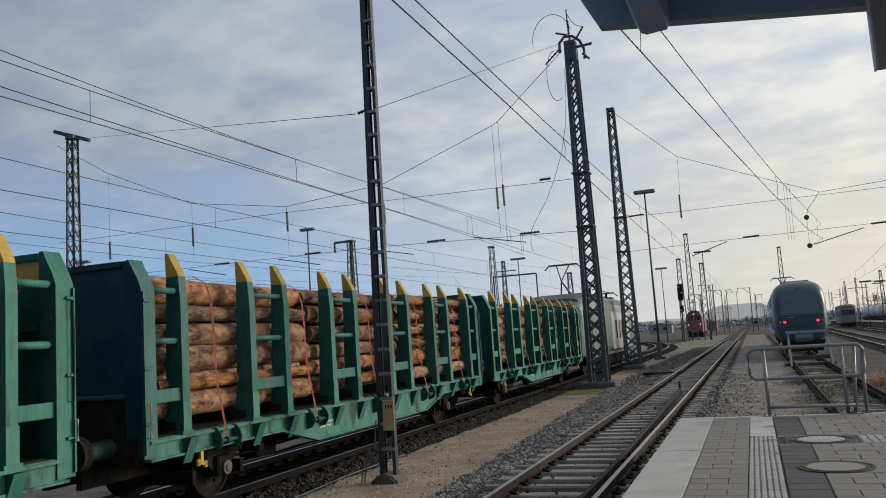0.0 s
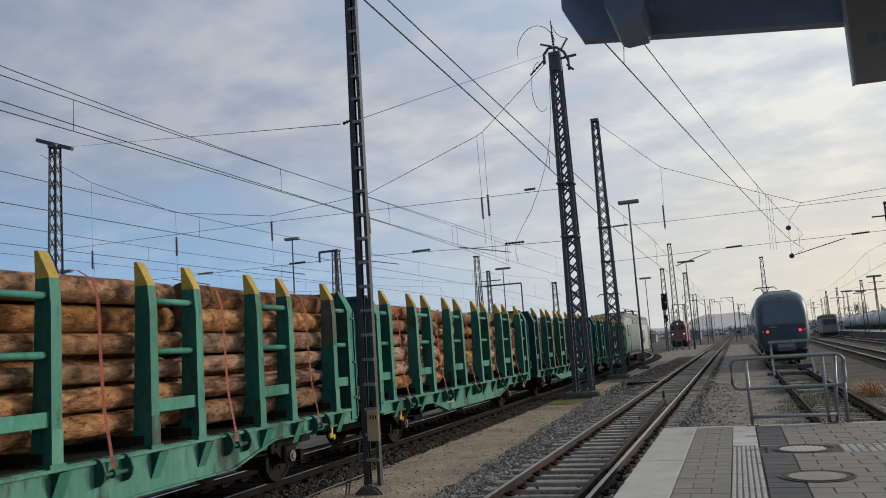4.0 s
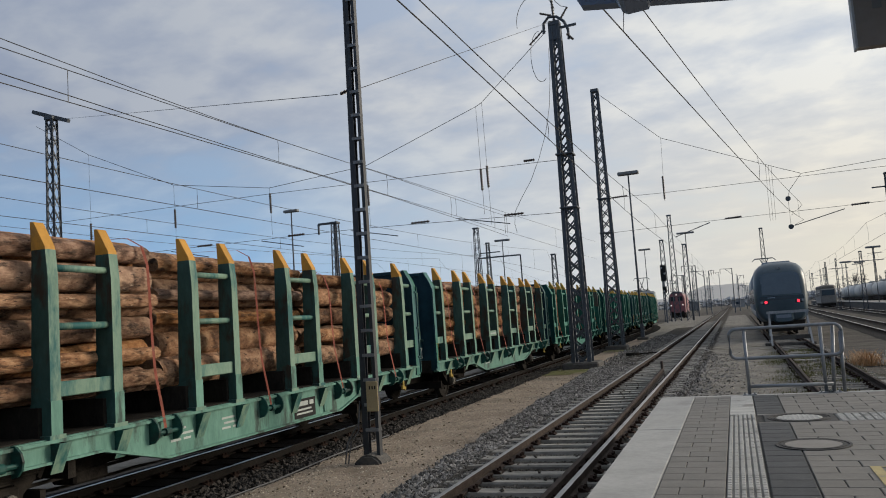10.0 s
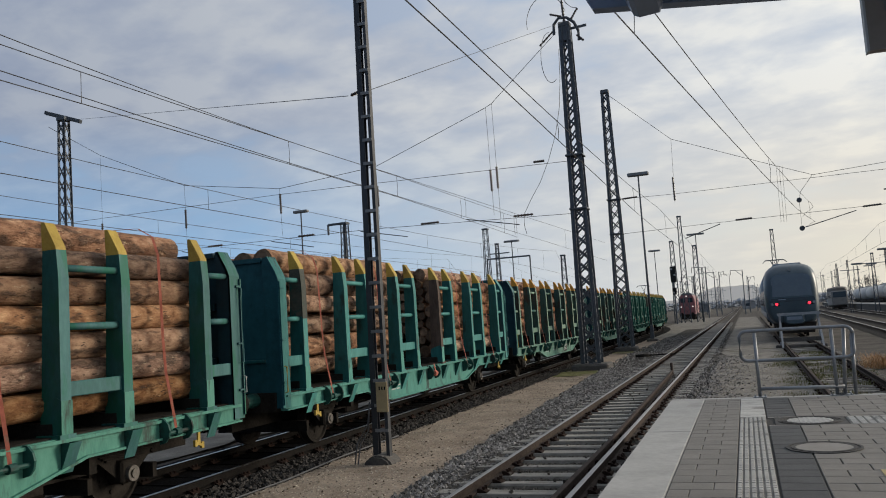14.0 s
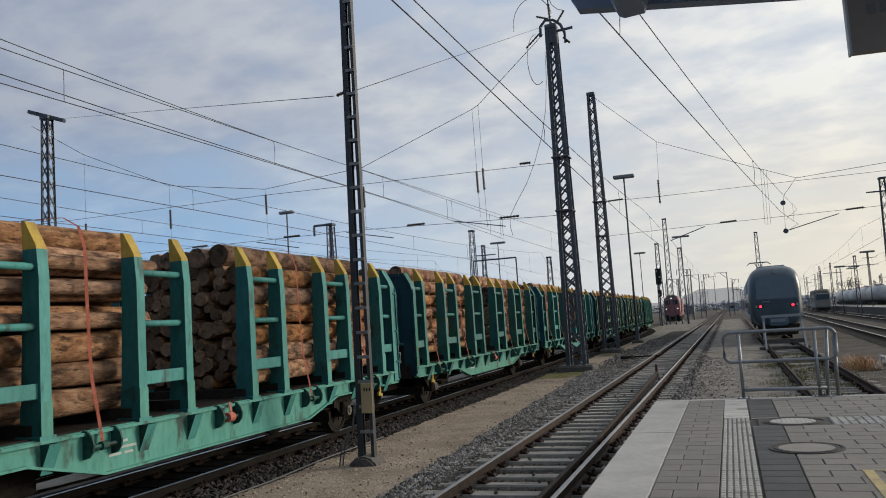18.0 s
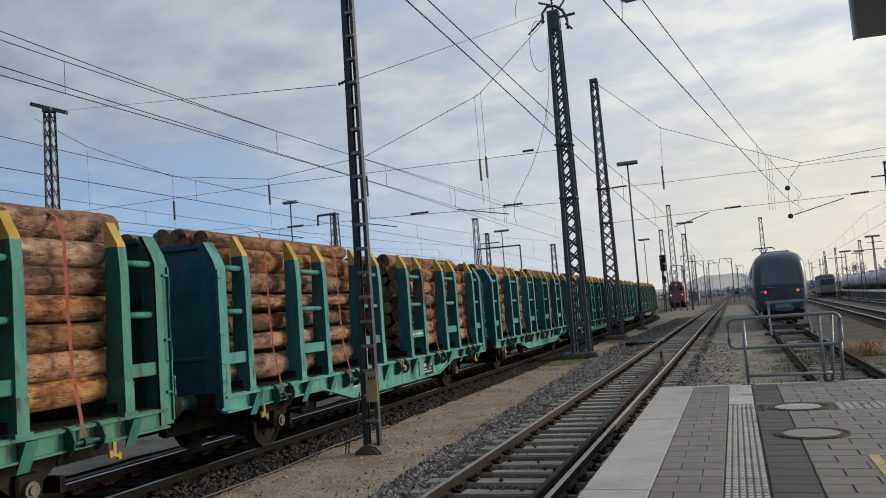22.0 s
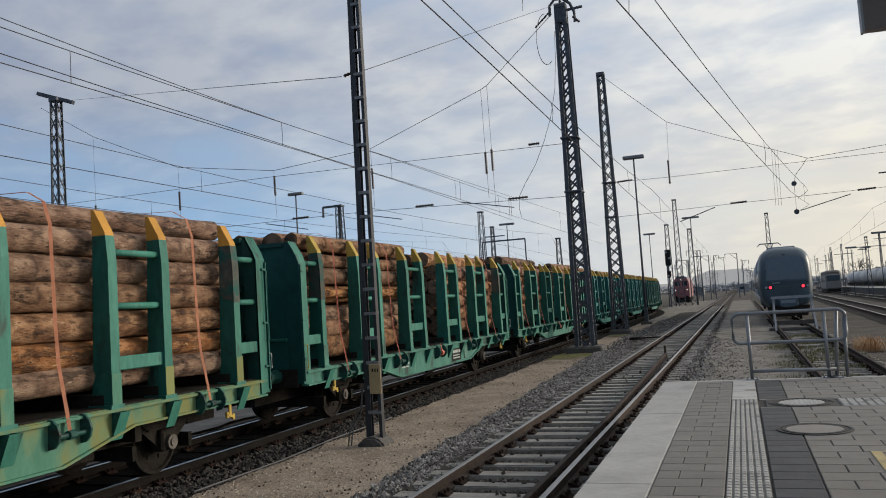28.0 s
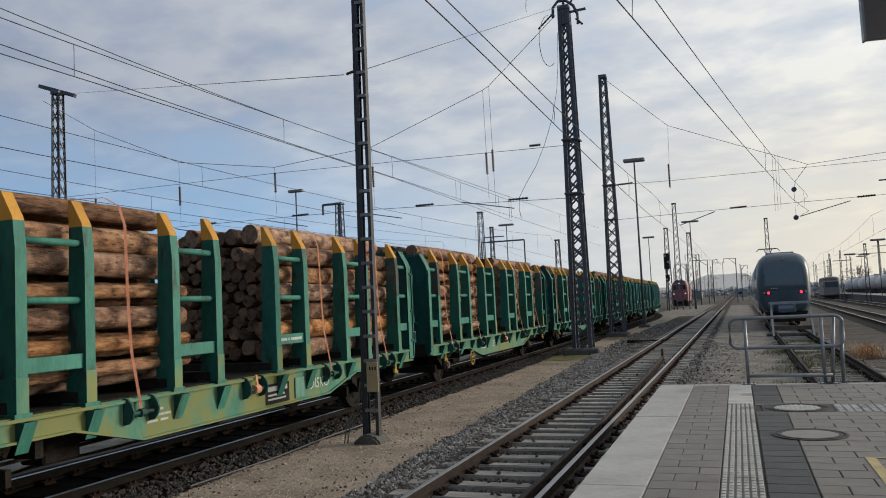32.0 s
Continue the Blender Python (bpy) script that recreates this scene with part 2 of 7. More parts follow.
M_GREEN = material("green_wagon_paint", (0.006, 0.062, 0.05), (0.018, 0.125, 0.1), 1.6, 0.5, 0.0, bump=0.1, stretch=(1.5, 1.5, 0.6), stain=(0.018, 0.032, 0.028), stain_at=0.55, stain_scale=1.2, spread=0.1, gloss=0.25)
M_TEAL = material("dusty_blue_green_wagon_paint", (0.016, 0.048, 0.045), (0.044, 0.104, 0.094), 1.4, 0.5, 0.0, bump=0.1, stretch=(1.5, 1.5, 0.6), stain=(0.036, 0.032, 0.025), stain_at=0.5, stain_scale=1.2, spread=0.1, gloss=0.25)
M_GREENWALL = material("dull_green_end_wall", (0.004, 0.04, 0.037), (0.011, 0.078, 0.07), 1.1, 0.55, 0.0, bump=0.15, stain=(0.012, 0.04, 0.038), stain_at=0.57, gloss=0.25)
M_BLUEWALL = material("dull_blue_end_wall", (0.004, 0.02, 0.032), (0.01, 0.046, 0.064), 1.1, 0.55, 0.0, bump=0.15, stain=(0.016, 0.032, 0.04), stain_at=0.58, gloss=0.25)
M_SILL = material("pale_green_side_sill", (0.032, 0.138, 0.106), (0.08, 0.24, 0.185), 1.0, 0.6, 0.0, bump=0.15, stretch=(1, 2.2, 0.7), stain=(0.028, 0.05, 0.042), stain_at=0.53, stain_scale=1.1, gloss=0.25)
# Paler copies of the wagon paints: part fading, part sunlit look painted in.
M_FLANGE = material("faded_lit_side_green", (0.022, 0.125, 0.096), (0.06, 0.225, 0.172), 1.8, 0.6, 0.0, bump=0.15, stretch=(1.5, 1.5, 0.5), stain=(0.04, 0.075, 0.06), stain_at=0.56, stain_scale=1.3, gloss=0.25)
M_FLANGETEAL = material("faded_lit_side_dusty", (0.09, 0.17, 0.13), (0.2, 0.29, 0.215), 1.8, 0.6, 0.0, bump=0.15, stretch=(1.5, 1.5, 0.5), stain=(0.022, 0.1, 0.098), stain_at=0.51, stain_scale=0.7, spread=0.06, gloss=0.25)
M_SILLPALE = material("dusty_pale_side_sill", (0.06, 0.15, 0.118), (0.13, 0.27, 0.215), 1.0, 0.6, 0.0, bump=0.15, stretch=(1, 2.2, 0.7), stain=(0.035, 0.06, 0.05), stain_at=0.54, stain_scale=1.1, gloss=0.25)
M_SILLOLIVE = material("olive_tinged_side_sill", (0.042, 0.155, 0.105), (0.095, 0.25, 0.175), 1.0, 0.6, 0.0, bump=0.15, stretch=(1, 1.5, 0.7), stain=(0.17, 0.19, 0.065), stain_at=0.46, stain_scale=0.5, gloss=0.25)
M_SLATE = material("slate_green_wagon_paint", (0.008, 0.05, 0.052), (0.02, 0.105, 0.1), 1.6, 0.5, 0.0, bump=0.1, stretch=(1.5, 1.5, 0.6), stain=(0.008, 0.075, 0.052), stain_at=0.5, stain_scale=0.9, spread=0.08, gloss=0.25)
M_FLANGESLATE = material("faded_lit_side_slate", (0.03, 0.098, 0.1), (0.062, 0.165, 0.162), 1.8, 0.6, 0.0, bump=0.15, stretch=(1.5, 1.5, 0.5), stain=(0.02, 0.125, 0.085), stain_at=0.5, stain_scale=0.8, gloss=0.25)
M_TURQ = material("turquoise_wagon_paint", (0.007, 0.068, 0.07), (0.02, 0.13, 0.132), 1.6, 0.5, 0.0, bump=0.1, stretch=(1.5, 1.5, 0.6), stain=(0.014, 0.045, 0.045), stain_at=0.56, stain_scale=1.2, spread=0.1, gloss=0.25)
M_FLANGETURQ = material("faded_lit_side_turquoise", (0.026, 0.145, 0.135), (0.07, 0.25, 0.232), 1.8, 0.6, 0.0, bump=0.15, stretch=(1.5, 1.5, 0.5), stain=(0.035, 0.07, 0.065), stain_at=0.57, stain_scale=1.3, gloss=0.25)
M_SILLTURQ = material("turquoise_side_sill", (0.04, 0.18, 0.15), (0.095, 0.3, 0.25), 1.0, 0.6, 0.0, bump=0.15, stretch=(1, 2.2, 0.7), stain=(0.028, 0.06, 0.052), stain_at=0.54, stain_scale=1.1, gloss=0.25)
M_BARE = material("paint_worn_to_grey_primer", (0.035, 0.05, 0.045), (0.1, 0.098, 0.082), 4.0, 0.7, 0.0, bump=0.2, stain=(0.014, 0.08, 0.068), stain_at=0.5, stain_scale=0.8, gloss=0.2)
M_BROWN = material("rust_brown_primer", (0.035, 0.024, 0.019), (0.095, 0.068, 0.054), 3.0, 0.75, 0.0, bump=0.2, stretch=(1.5, 1.5, 0.5), stain=(0.03, 0.06, 0.052), stain_at=0.6, gloss=0.2)
M_VERGE = material("grey_gritty_earth", (0.112, 0.103, 0.088), (0.285, 0.264, 0.23), 1.4, 0.95, bump=1.0, fine=18, gloss=0.05, stain=(0.1, 0.095, 0.07), stain_at=0.57, world_space=True)
M_BLUEWALL2 = material("faded_blue_end_wall", (0.006, 0.046, 0.06), (0.015, 0.095, 0.115), 1.1, 0.55, 0.0, bump=0.15, stain=(0.03, 0.05, 0.055), stain_at=0.58, gloss=0.25)
M_GUSSET = material("grimy_green_bracket_paint", (0.006, 0.03, 0.026), (0.016, 0.085, 0.07), 2.5, 0.55, 0.0, bump=0.15, stain=(0.016, 0.02, 0.018), stain_at=0.53, stain_scale=1.2, gloss=0.25)
M_TACTBASE = material("grimy_tactile_groove", (0.13, 0.125, 0.115), (0.22, 0.213, 0.195), 6.0, 0.9, bump=0.2)
M_YELLOW = material("faded_yellow_paint", (0.28, 0.19, 0.035), (0.46, 0.33, 0.07), 3.0, 0.6, 0.0, bump=0.1, stain=(0.2, 0.13, 0.04), stain_at=0.6, gloss=0.25)
M_ORANGE = material("faded_orange_paint", (0.4, 0.2, 0.03), (0.55, 0.28, 0.05), 3.0, 0.6, 0.0, bump=0.1, stain=(0.2, 0.12, 0.05), stain_at=0.6, gloss=0.25)
M_UNDER = material("grimy_running_gear", (0.007, 0.0065, 0.006), (0.03, 0.026, 0.022), 5.0, 0.85, 0.0, bump=0.3, gloss=0.1)
M_HUB = material("worn_axle_cap", (0.045, 0.042, 0.038), (0.15, 0.14, 0.127), 7.0, 0.5, 0.6, bump=0.2)
M_STRAP = material("red_lashing_strap", (0.3, 0.075, 0.05), (0.48, 0.15, 0.1), 12.0, 0.8, bump=0.2, stain=(0.26, 0.14, 0.1), stain_at=0.6)
M_ORSTRAP = material("faded_orange_strap", (0.5, 0.2, 0.11), (0.62, 0.3, 0.19), 12.0, 0.8, bump=0.2)
M_WHITEPLATE = material("dirty_white_lettering", (0.26, 0.3, 0.28), (0.42, 0.45, 0.43), 9.0, 0.7, bump=0)
M_BLACKPLATE = material("black_plate", (0.01, 0.01, 0.01), (0.02, 0.02, 0.02), 5.0, 0.6, bump=0, gloss=0.1)


# ---- mesh helpers ----
def box(bm, x0, x1, y0, y1, z0, z1, bevel=0.0):
    m = Matrix.Translation(((x0 + x1) / 2, (y0 + y1) / 2, (z0 + z1) / 2)) @ Matrix.Diagonal((x1 - x0, y1 - y0, z1 - z0, 1))
    made = bmesh.ops.create_cube(bm, size=1, matrix=m)["verts"]
    if bevel:
        edges = list({e for v in made for e in v.link_edges})
        bmesh.ops.bevel(bm, geom=edges, offset=bevel, segments=1, affect="EDGES", profile=0.6)
    return bm


def cyl(bm, p, q, r0, r1=None, seg=10, caps=True):
    p, q = Vector(p), Vector(q)
    m = Matrix.Translation((p + q) / 2) @ (q - p).to_track_quat("Z", "Y").to_matrix().to_4x4()
    bmesh.ops.create_cone(bm, cap_ends=caps, segments=seg, radius1=r0, radius2=r0 if r1 is None else r1, depth=(q - p).length, matrix=m)
    return bm


def bar(bm, p, q, w, d=None, up=(0, 0, 1)):
    """A straight bar of rectangular section from p to q."""
    p, q, d = Vector(p), Vector(q), w if d is None else d
    y = (q - p).normalized()
    x = y.cross(Vector(up))
    x = x.normalized() if x.length > 1e-4 else Vector((1, 0, 0))
    z = x.cross(y)
    v = [bm.verts.new(e + x * (sx * w / 2) + z * (sz * d / 2)) for e in (p, q) for sx, sz in ((-1, -1), (1, -1), (1, 1), (-1, 1))]
    for f in ((3, 2, 1, 0), (4, 5, 6, 7), (0, 1, 5, 4), (1, 2, 6, 5), (2, 3, 7, 6), (3, 0, 4, 7)):
        bm.faces.new([v[k] for k in f])
    return bm


def prism(bm, outline, axis, a, b):
    """An outline in the plane across axis ('x': y,z pairs; 'y': x,z; 'z': x,y), drawn out from a to b."""
    def at(p, k):
        return {"x": (k, p[0], p[1]), "y": (p[0], k, p[1]), "z": (p[0], p[1], k)}[axis]
    lo, hi = [bm.verts.new(at(p, a)) for p in outline], [bm.verts.new(at(p, b)) for p in outline]
    n = len(outline)
    bm.faces.new(lo)
    bm.faces.new(hi[::-1])
    for k in range(n):
        bm.faces.new((lo[k], hi[k], hi[(k + 1) % n], lo[(k + 1) % n]))
    return bm


def tube(bm, pts, r, seg=6):
    """A round bar along a polyline."""
    pts = [Vector(p) for p in pts]
    rings = []
    for k, p in enumerate(pts):
        d = (pts[min(k + 1, len(pts) - 1)] - pts[max(k - 1, 0)]).normalized()
        x = d.cross(Vector((0, 0, 1)))
        x = x.normalized() if x.length > 1e-3 else Vector((1, 0, 0))
        y = d.cross(x)
        rings.append([bm.verts.new(p + r * (math.cos(a) * x + math.sin(a) * y)) for a in [2 * math.pi * i / seg for i in range(seg)]])
    for u, v in zip(rings, rings[1:]):
        for i in range(seg):
            bm.faces.new((u[i], u[(i + 1) % seg], v[(i + 1) % seg], v[i]))
    bm.faces.new(rings[0][::-1])
    bm.faces.new(rings[-1])
    return bm


def mesh_of(name, bm, *mats, smooth=False):
    bmesh.ops.recalc_face_normals(bm, faces=bm.faces[:])
    me = bpy.data.meshes.new(name)
    bm.to_mesh(me)
    bm.free()
    for m in mats:
        me.materials.append(m)
    if smooth:
        for p in me.polygons:
            p.use_smooth = True
    return me


def put(name, me, parent=None, m=None, label=""):
    ob = new(name, me)
    if parent:
        ob.parent = parent
    if m is not None:
        ob.matrix_local = m
    if label:
        ob["label"] = label
    return ob


def part(name, bm, mat, parent=None, label="", smooth=False, m=None):
    mats = mat if isinstance(mat, tuple) else (mat,)
    return put(name, mesh_of(name, bm, *mats, smooth=smooth), parent, m, label)


def thing(name, m, label, category, group="", kind=""):
    ob = new(name)
    ob.empty_display_size = 0.2
    ob.matrix_world = m
    return tagged(ob, label, category, group, kind)


def sheet(name, x0, x1, y0, y1, z, mat, cell=0.0, rough=0.0, seed=0.0, edge=0.0):
    """A ground strip, with a gently uneven surface and edge where a cell size is given."""
    bm = bmesh.new()
    nx, ny = (max(1, int((x1 - x0) / cell)), max(1, int((y1 - y0) / cell))) if cell else (1, 1)
    rows = []
    for j in range(ny + 1):
        y = y0 + (y1 - y0) * j / ny
        row = []
        for i in range(nx + 1):
            x = x0 + (x1 - x0) * i / nx
            if edge and i in (0, nx):
                x += edge * noise.noise((y * 0.9, i + seed, 0))
            h = rough * noise.noise((x * 1.3 + seed, y * 1.3, 0)) if rough else 0
            row.append(bm.verts.new((x, y, z + h)))
        rows.append(row)
    for u, v in zip(rows, rows[1:]):
        for i in range(nx):
            bm.faces.new((u[i], u[i + 1], v[i + 1], v[i]))
    return part(name, bm, mat, smooth=bool(cell))


# ---- the train's way ----
def way(y):
    """Middle of the goods track: nearly straight, then swinging away to the left."""
    return -8.95 - 0.005 * (y - 9) - max(0.0, y - 80) ** 2 / 400


_ys = np.arange(-60, 420, 0.5)
_xs = np.array([way(v) for v in _ys])
_len = np.concatenate([[0], np.cumsum(np.hypot(np.diff(_xs), np.diff(_ys)))])
_len -= np.interp(0.0, _ys, _len)


def on_way(s):
    """The place on the goods track at s metres from abreast of the viewer."""
    y = float(np.interp(s, _len, _ys))
    return Vector((way(y), y, 0))


# ---- ground, tracks, platform ----
ground = sheet("ground", -2500, 2500, -300, 4500, -0.42, M_EARTH)
tagged(ground, "grey-brown earth of the railway yard", "ground", kind="structure")
yard = sheet("yard_ground", -40, 60, -20, 260, -0.25, M_EARTH, 1.0, 0.03, 3.0)
tagged(yard, "patchy earth and grit between the yard tracks", "ground", kind="structure")
far_path = sheet("far_path", -10.2, -4.3, 66, 175, -0.2, M_VERGE, 0.8, 0.03, 6.0, 0.4)
tagged(far_path, "pale gritty ground where the tracks draw apart", "path", kind="structure")
path = sheet("path", -7.5, -3.9, -6, 66, -0.195, M_PATH, 0.15, 0.022, 1.0, 0.12)
tagged(path, "sandy service path between two tracks", "path", kind="structure")


def rail_mesh(name, xs, ys, r_mats, height=0.16):
    """One rail of true section along a line of places."""
    prof = [(-0.07, -height), (0.07, -height), (0.07, -height + 0.02), (0.012, -height + 0.035), (0.012, -0.04), (0.036, -0.03), (0.036, -0.004), (0.028, 0.0), (-0.028, 0.0), (-0.036, -0.004), (-0.036, -0.03), (-0.012, -0.04), (-0.012, -height + 0.035), (-0.07, -height + 0.02)]
    bm = bmesh.new()
    rings = []
    for k in range(len(ys)):
        a, b = max(k - 1, 0), min(k + 1, len(ys) - 1)
        d = Vector((xs[b] - xs[a], ys[b] - ys[a], 0)).normalized()
        n = Vector((d.y, -d.x, 0))
        rings.append([bm.verts.new(Vector((xs[k], ys[k], z)) + n * o) for o, z in prof])
    n = len(prof)
    for u, v in zip(rings, rings[1:]):
        for i in range(n):
            f = bm.faces.new((u[i], u[(i + 1) % n], v[(i + 1) % n], v[i]))
            f.material_index = 1 if i in (6, 7, 8) else 0
    bm.faces.new(rings[0])
    bm.faces.new(rings[-1][::-1])
    return mesh_of(name, bm, *r_mats)


def sleeper_mesh(seed, mat):
    rnd = random.Random(seed)
    bm = bmesh.new()
    box(bm, -1.3, 1.3, -0.13, 0.13, -0.34, -0.155, 0.015)
    for v in bm.verts:
        v.co += Vector((rnd.uniform(-0.03, 0.03), rnd.uniform(-0.012, 0.012), rnd.uniform(-0.012, 0.008)))
    for s in (-0.75, 0.75):
        for t in (-1, 1):
            old = set(bm.faces)
            c = s + t * 0.115
            prism(bm, [(c - t * 0.06, -0.165), (c + t * 0.075, -0.165), (c + t * 0.06, -0.135), (c - t * 0.02, -0.1), (c - t * 0.06, -0.1)], "y", -0.1, 0.1)
            for b in (-0.05, 0.05):
                cyl(bm, (c + t * 0.02, b, -0.12), (c + t * 0.02, b, -0.075), 0.022, seg=6)
            for f in set(bm.faces) - old:
                f.material_index = 1
    return mesh_of("sleeper", bm, mat, M_CHAIR)


SLEEPERS = [sleeper_mesh(k, M_SLEEPER) for k in range(5)]
# Sleepers of the goods track, in the same shade-darkened colour as its bed.
SHADED_TIES = [sleeper_mesh(k, M_DARKBED) for k in range(5)]


def bed(name, f, y0, y1, half, top, mat, label, cell=0.3, dip=0.0):
    """A ballast bed with sloping shoulders along the line x = f(y)."""
    bm = bmesh.new()
    offs = [-half - 0.55, -half - 0.2, -half, -0.75, 0, 0.75, half, half + 0.2, half + 0.55]
    drop = [-0.26, -0.1, 0.0, dip, dip, dip, 0.0, -0.1, -0.26]
    rows, y = [], y0
    while y <= y1:
        row = []
        for o, d in zip(offs, drop):
            j = 0.1 * noise.noise((y * 1.1, o, 2)) if abs(o) > half else 0
            row.append(bm.verts.new((f(y) + o + j, y, top + d + 0.02 * noise.noise((y * 3, o * 3, 1)))))
        rows.append(row)
        y += cell if y < 40 else 2.0
    for u, v in zip(rows, rows[1:]):
        for i in range(len(offs) - 1):
            bm.faces.new((u[i], u[i + 1], v[i + 1], v[i]))
    return tagged(part(name, bm, mat, smooth=True), label, "ballast", kind="structure")


def stone_field(name, places, mat, label, scale=1.0):
    """Loose stones, each a small rough solid of its own, joined into one sheet."""
    rnd = np.random.RandomState(7)
    base = np.array([(1, 0, 0), (-1, 0, 0), (0, 1, 0), (0, -1, 0), (0, 0, 1), (0, 0, -1)], float)
    tri = np.array([(0, 2, 4), (2, 1, 4), (1, 3, 4), (3, 0, 4), (2, 0, 5), (1, 2, 5), (3, 1, 5), (0, 3, 5)])
    n = len(places)
    size = scale * rnd.uniform(0.02, 0.047, (n, 1, 1)) * rnd.uniform(0.75, 1.35, (n, 6, 1))
    ang = rnd.uniform(0, 6.28, (n, 3))
    v = base[None] * size + rnd.uniform(-0.008, 0.008, (n, 6, 3))
    for ax in range(3):
        c, s = np.cos(ang[:, ax])[:, None], np.sin(ang[:, ax])[:, None]
        i, j = (ax + 1) % 3, (ax + 2) % 3
        a, b = v[..., i] * c - v[..., j] * s, v[..., i] * s + v[..., j] * c
        v[..., i], v[..., j] = a, b
    v += np.asarray(places)[:, None]
    me = bpy.data.meshes.new(name)
    me.from_pydata(v.reshape(-1, 3), [], (tri[None] + 6 * np.arange(n)[:, None, None]).reshape(-1, 3))
    me.materials.append(mat)
    return tagged(new(name, me), label, "ballast", kind="stuff")


NEAR = -2.94


def near_line(y):
    return NEAR


def lay_track(name, f, y0, y1, label, sleepers_to=110.0, pitch=0.62, head=True, ties=None, side=None, sink=0.0, top=None):
    base = tagged(new(name), label, "railway track", kind="structure")
    ys = list(np.arange(y0, min(y1, 40), 8.0)) + list(np.arange(max(y0, 40), y1 + 0.1, 6.0))
    for s in (-0.7525, 0.7525):
        put("rail", rail_mesh("rail", [f(v) + s for v in ys], ys, (side or M_RAIL, (top or M_RAILTOP) if head else M_RAIL)), base)
    rnd = random.Random(len(name))
    k, y = 0, y0
    while y < min(y1, sleepers_to):
        put("sleeper", (ties or SLEEPERS)[rnd.randrange(5)], base, pose(f(y) + rnd.uniform(-0.03, 0.03), y + rnd.uniform(-0.03, 0.03), -sink * rnd.uniform(0.5, 1.2), 0, 0, rnd.uniform(-1, 1)))
        y += pitch
        k += 1
    return base


bed("ballast_bed_near", near_line, -12, 700, 1.45, -0.185, M_BALLAST, "grey ballast under the platform track", dip=-0.08)
bed("ballast_bed_goods", way, -40, 300, 1.7, -0.17, M_DARKBED, "near-black ballast under the goods track, with train shade in its colour")
near_track = lay_track("platform_track", near_line, -8, 700, "rusty rails on weathered sleepers beside the platform", top=M_RAILWORN)
goods_track = lay_track("goods_track", way, -30, 300, "bright-headed rails on dark ballast under the goods train", 60, ties=SHADED_TIES, side=M_RAILDARK)
guard = put("guard_rail", rail_mesh("guard_rail", [-2.37, -2.37, -2.37, -2.48, -2.62], [-8, 6, 14, 22, 29.6], (M_RAIL, M_RAIL)), near_track)
put("guard_rail_end", mesh_of("guard_rail_end", box(bmesh.new(), -2.66, -2.58, 29.4, 29.6, -0.16, 0.26, 0.02), M_RAIL), near_track)



def ballast_edge(y):
    """Where the loose ballast ends and the sandy path begins."""
    return max(-4.68 - 0.045 * (y - 10), -6.2) + 0.12 * noise.noise((y * 0.8, 4, 0)) + 0.05 * noise.noise((y * 3.1, 7, 0))


def ballast_spread():
    bm, rows, y = bmesh.new(), [], -4.0
    while y < 90:
        a, b = ballast_edge(y), -3.85
        rows.append([bm.verts.new((a + (b - a) * t, y, -0.2 + (0.04 if 0 < t < 1 else -0.05) * min(1, t + 0.3) + 0.012 * noise.noise((y * 4, t * 5, 0)))) for t in (0, 0.12, 0.4, 0.7, 1)])
        y += 0.3 if y < 40 else 1.5
    for u, v in zip(rows, rows[1:]):
        for i in range(4):
            bm.faces.new((u[i], u[i + 1], v[i + 1], v[i]))
    tagged(part("ballast_spread", bm, M_BALLAST, smooth=True), "grey ballast spread beside the platform track", "ballast", kind="structure")


ballast_spread()
yard_path = sheet("yard_path", -16.5, -11.2, -10, 120, -0.2, M_VERGE, 0.6, 0.02, 8.0, 0.2)
tagged(yard_path, "grey gritty way beyond the goods track", "path", kind="structure")
M_MOSSY = material("mossy_earth", (0.075, 0.08, 0.03), (0.19, 0.185, 0.085), 2.2, 0.95, bump=0.9, fine=14, gloss=0.05, stain=(0.2, 0.17, 0.12), stain_at=0.55, world_space=True)
for x0, x1, y0, y1 in ((-7.35, -5.35, 30.9, 33.3), (-5.5, -4.75, 32.4, 35.6), (-7.3, -5.6, 46.2, 48.2)):
    moss = sheet("mossy_ground", x0, x1, y0, y1, -0.178, M_MOSSY, 0.2, 0.02, y0, 0.5)
    tagged(moss, "yellow-green mossy earth round a mast footing", "ground", kind="structure")
SIDING = 2.38


def siding_line(y):
    return SIDING + 0.004 * (y - 20)


sid = lay_track("siding", siding_line, 16.2, 140, "rusty dead-end siding overgrown with weeds", 60, 0.65, False, sink=0.07)
verge = sheet("siding_path", -1.25, 1.6, 15, 150, -0.185, M_VERGE, 0.3, 0.02, 5.0, 0.35)
tagged(verge, "bare pale earth between the platform track and the siding", "path", kind="structure")
for x in (8.1, 12.8):
    bed("ballast_bed_far", lambda y, x=x: x + 0.035 * (y - 40), 12, 500, 1.4, -0.19, M_BALLAST, "grey ballast under a far platform track", 0.8)
    lay_track("far_track", lambda y, x=x: x + 0.035 * (y - 40), 14, 500, "shining rails of a through track", 30)


# ---- goods wagons ----
STANCHION_Y = (-6.2, -4.52, -3.5, -1.86, -0.85, 0.85, 1.86, 3.5, 4.52, 6.2)
WAGON_LEN = 15.26
DECK, HALF = 1.15, 1.45


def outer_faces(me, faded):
    """Faces across x, outer and inner, take faded: weathered paint with the sunlit side painted in."""
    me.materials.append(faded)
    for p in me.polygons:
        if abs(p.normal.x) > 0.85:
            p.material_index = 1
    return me


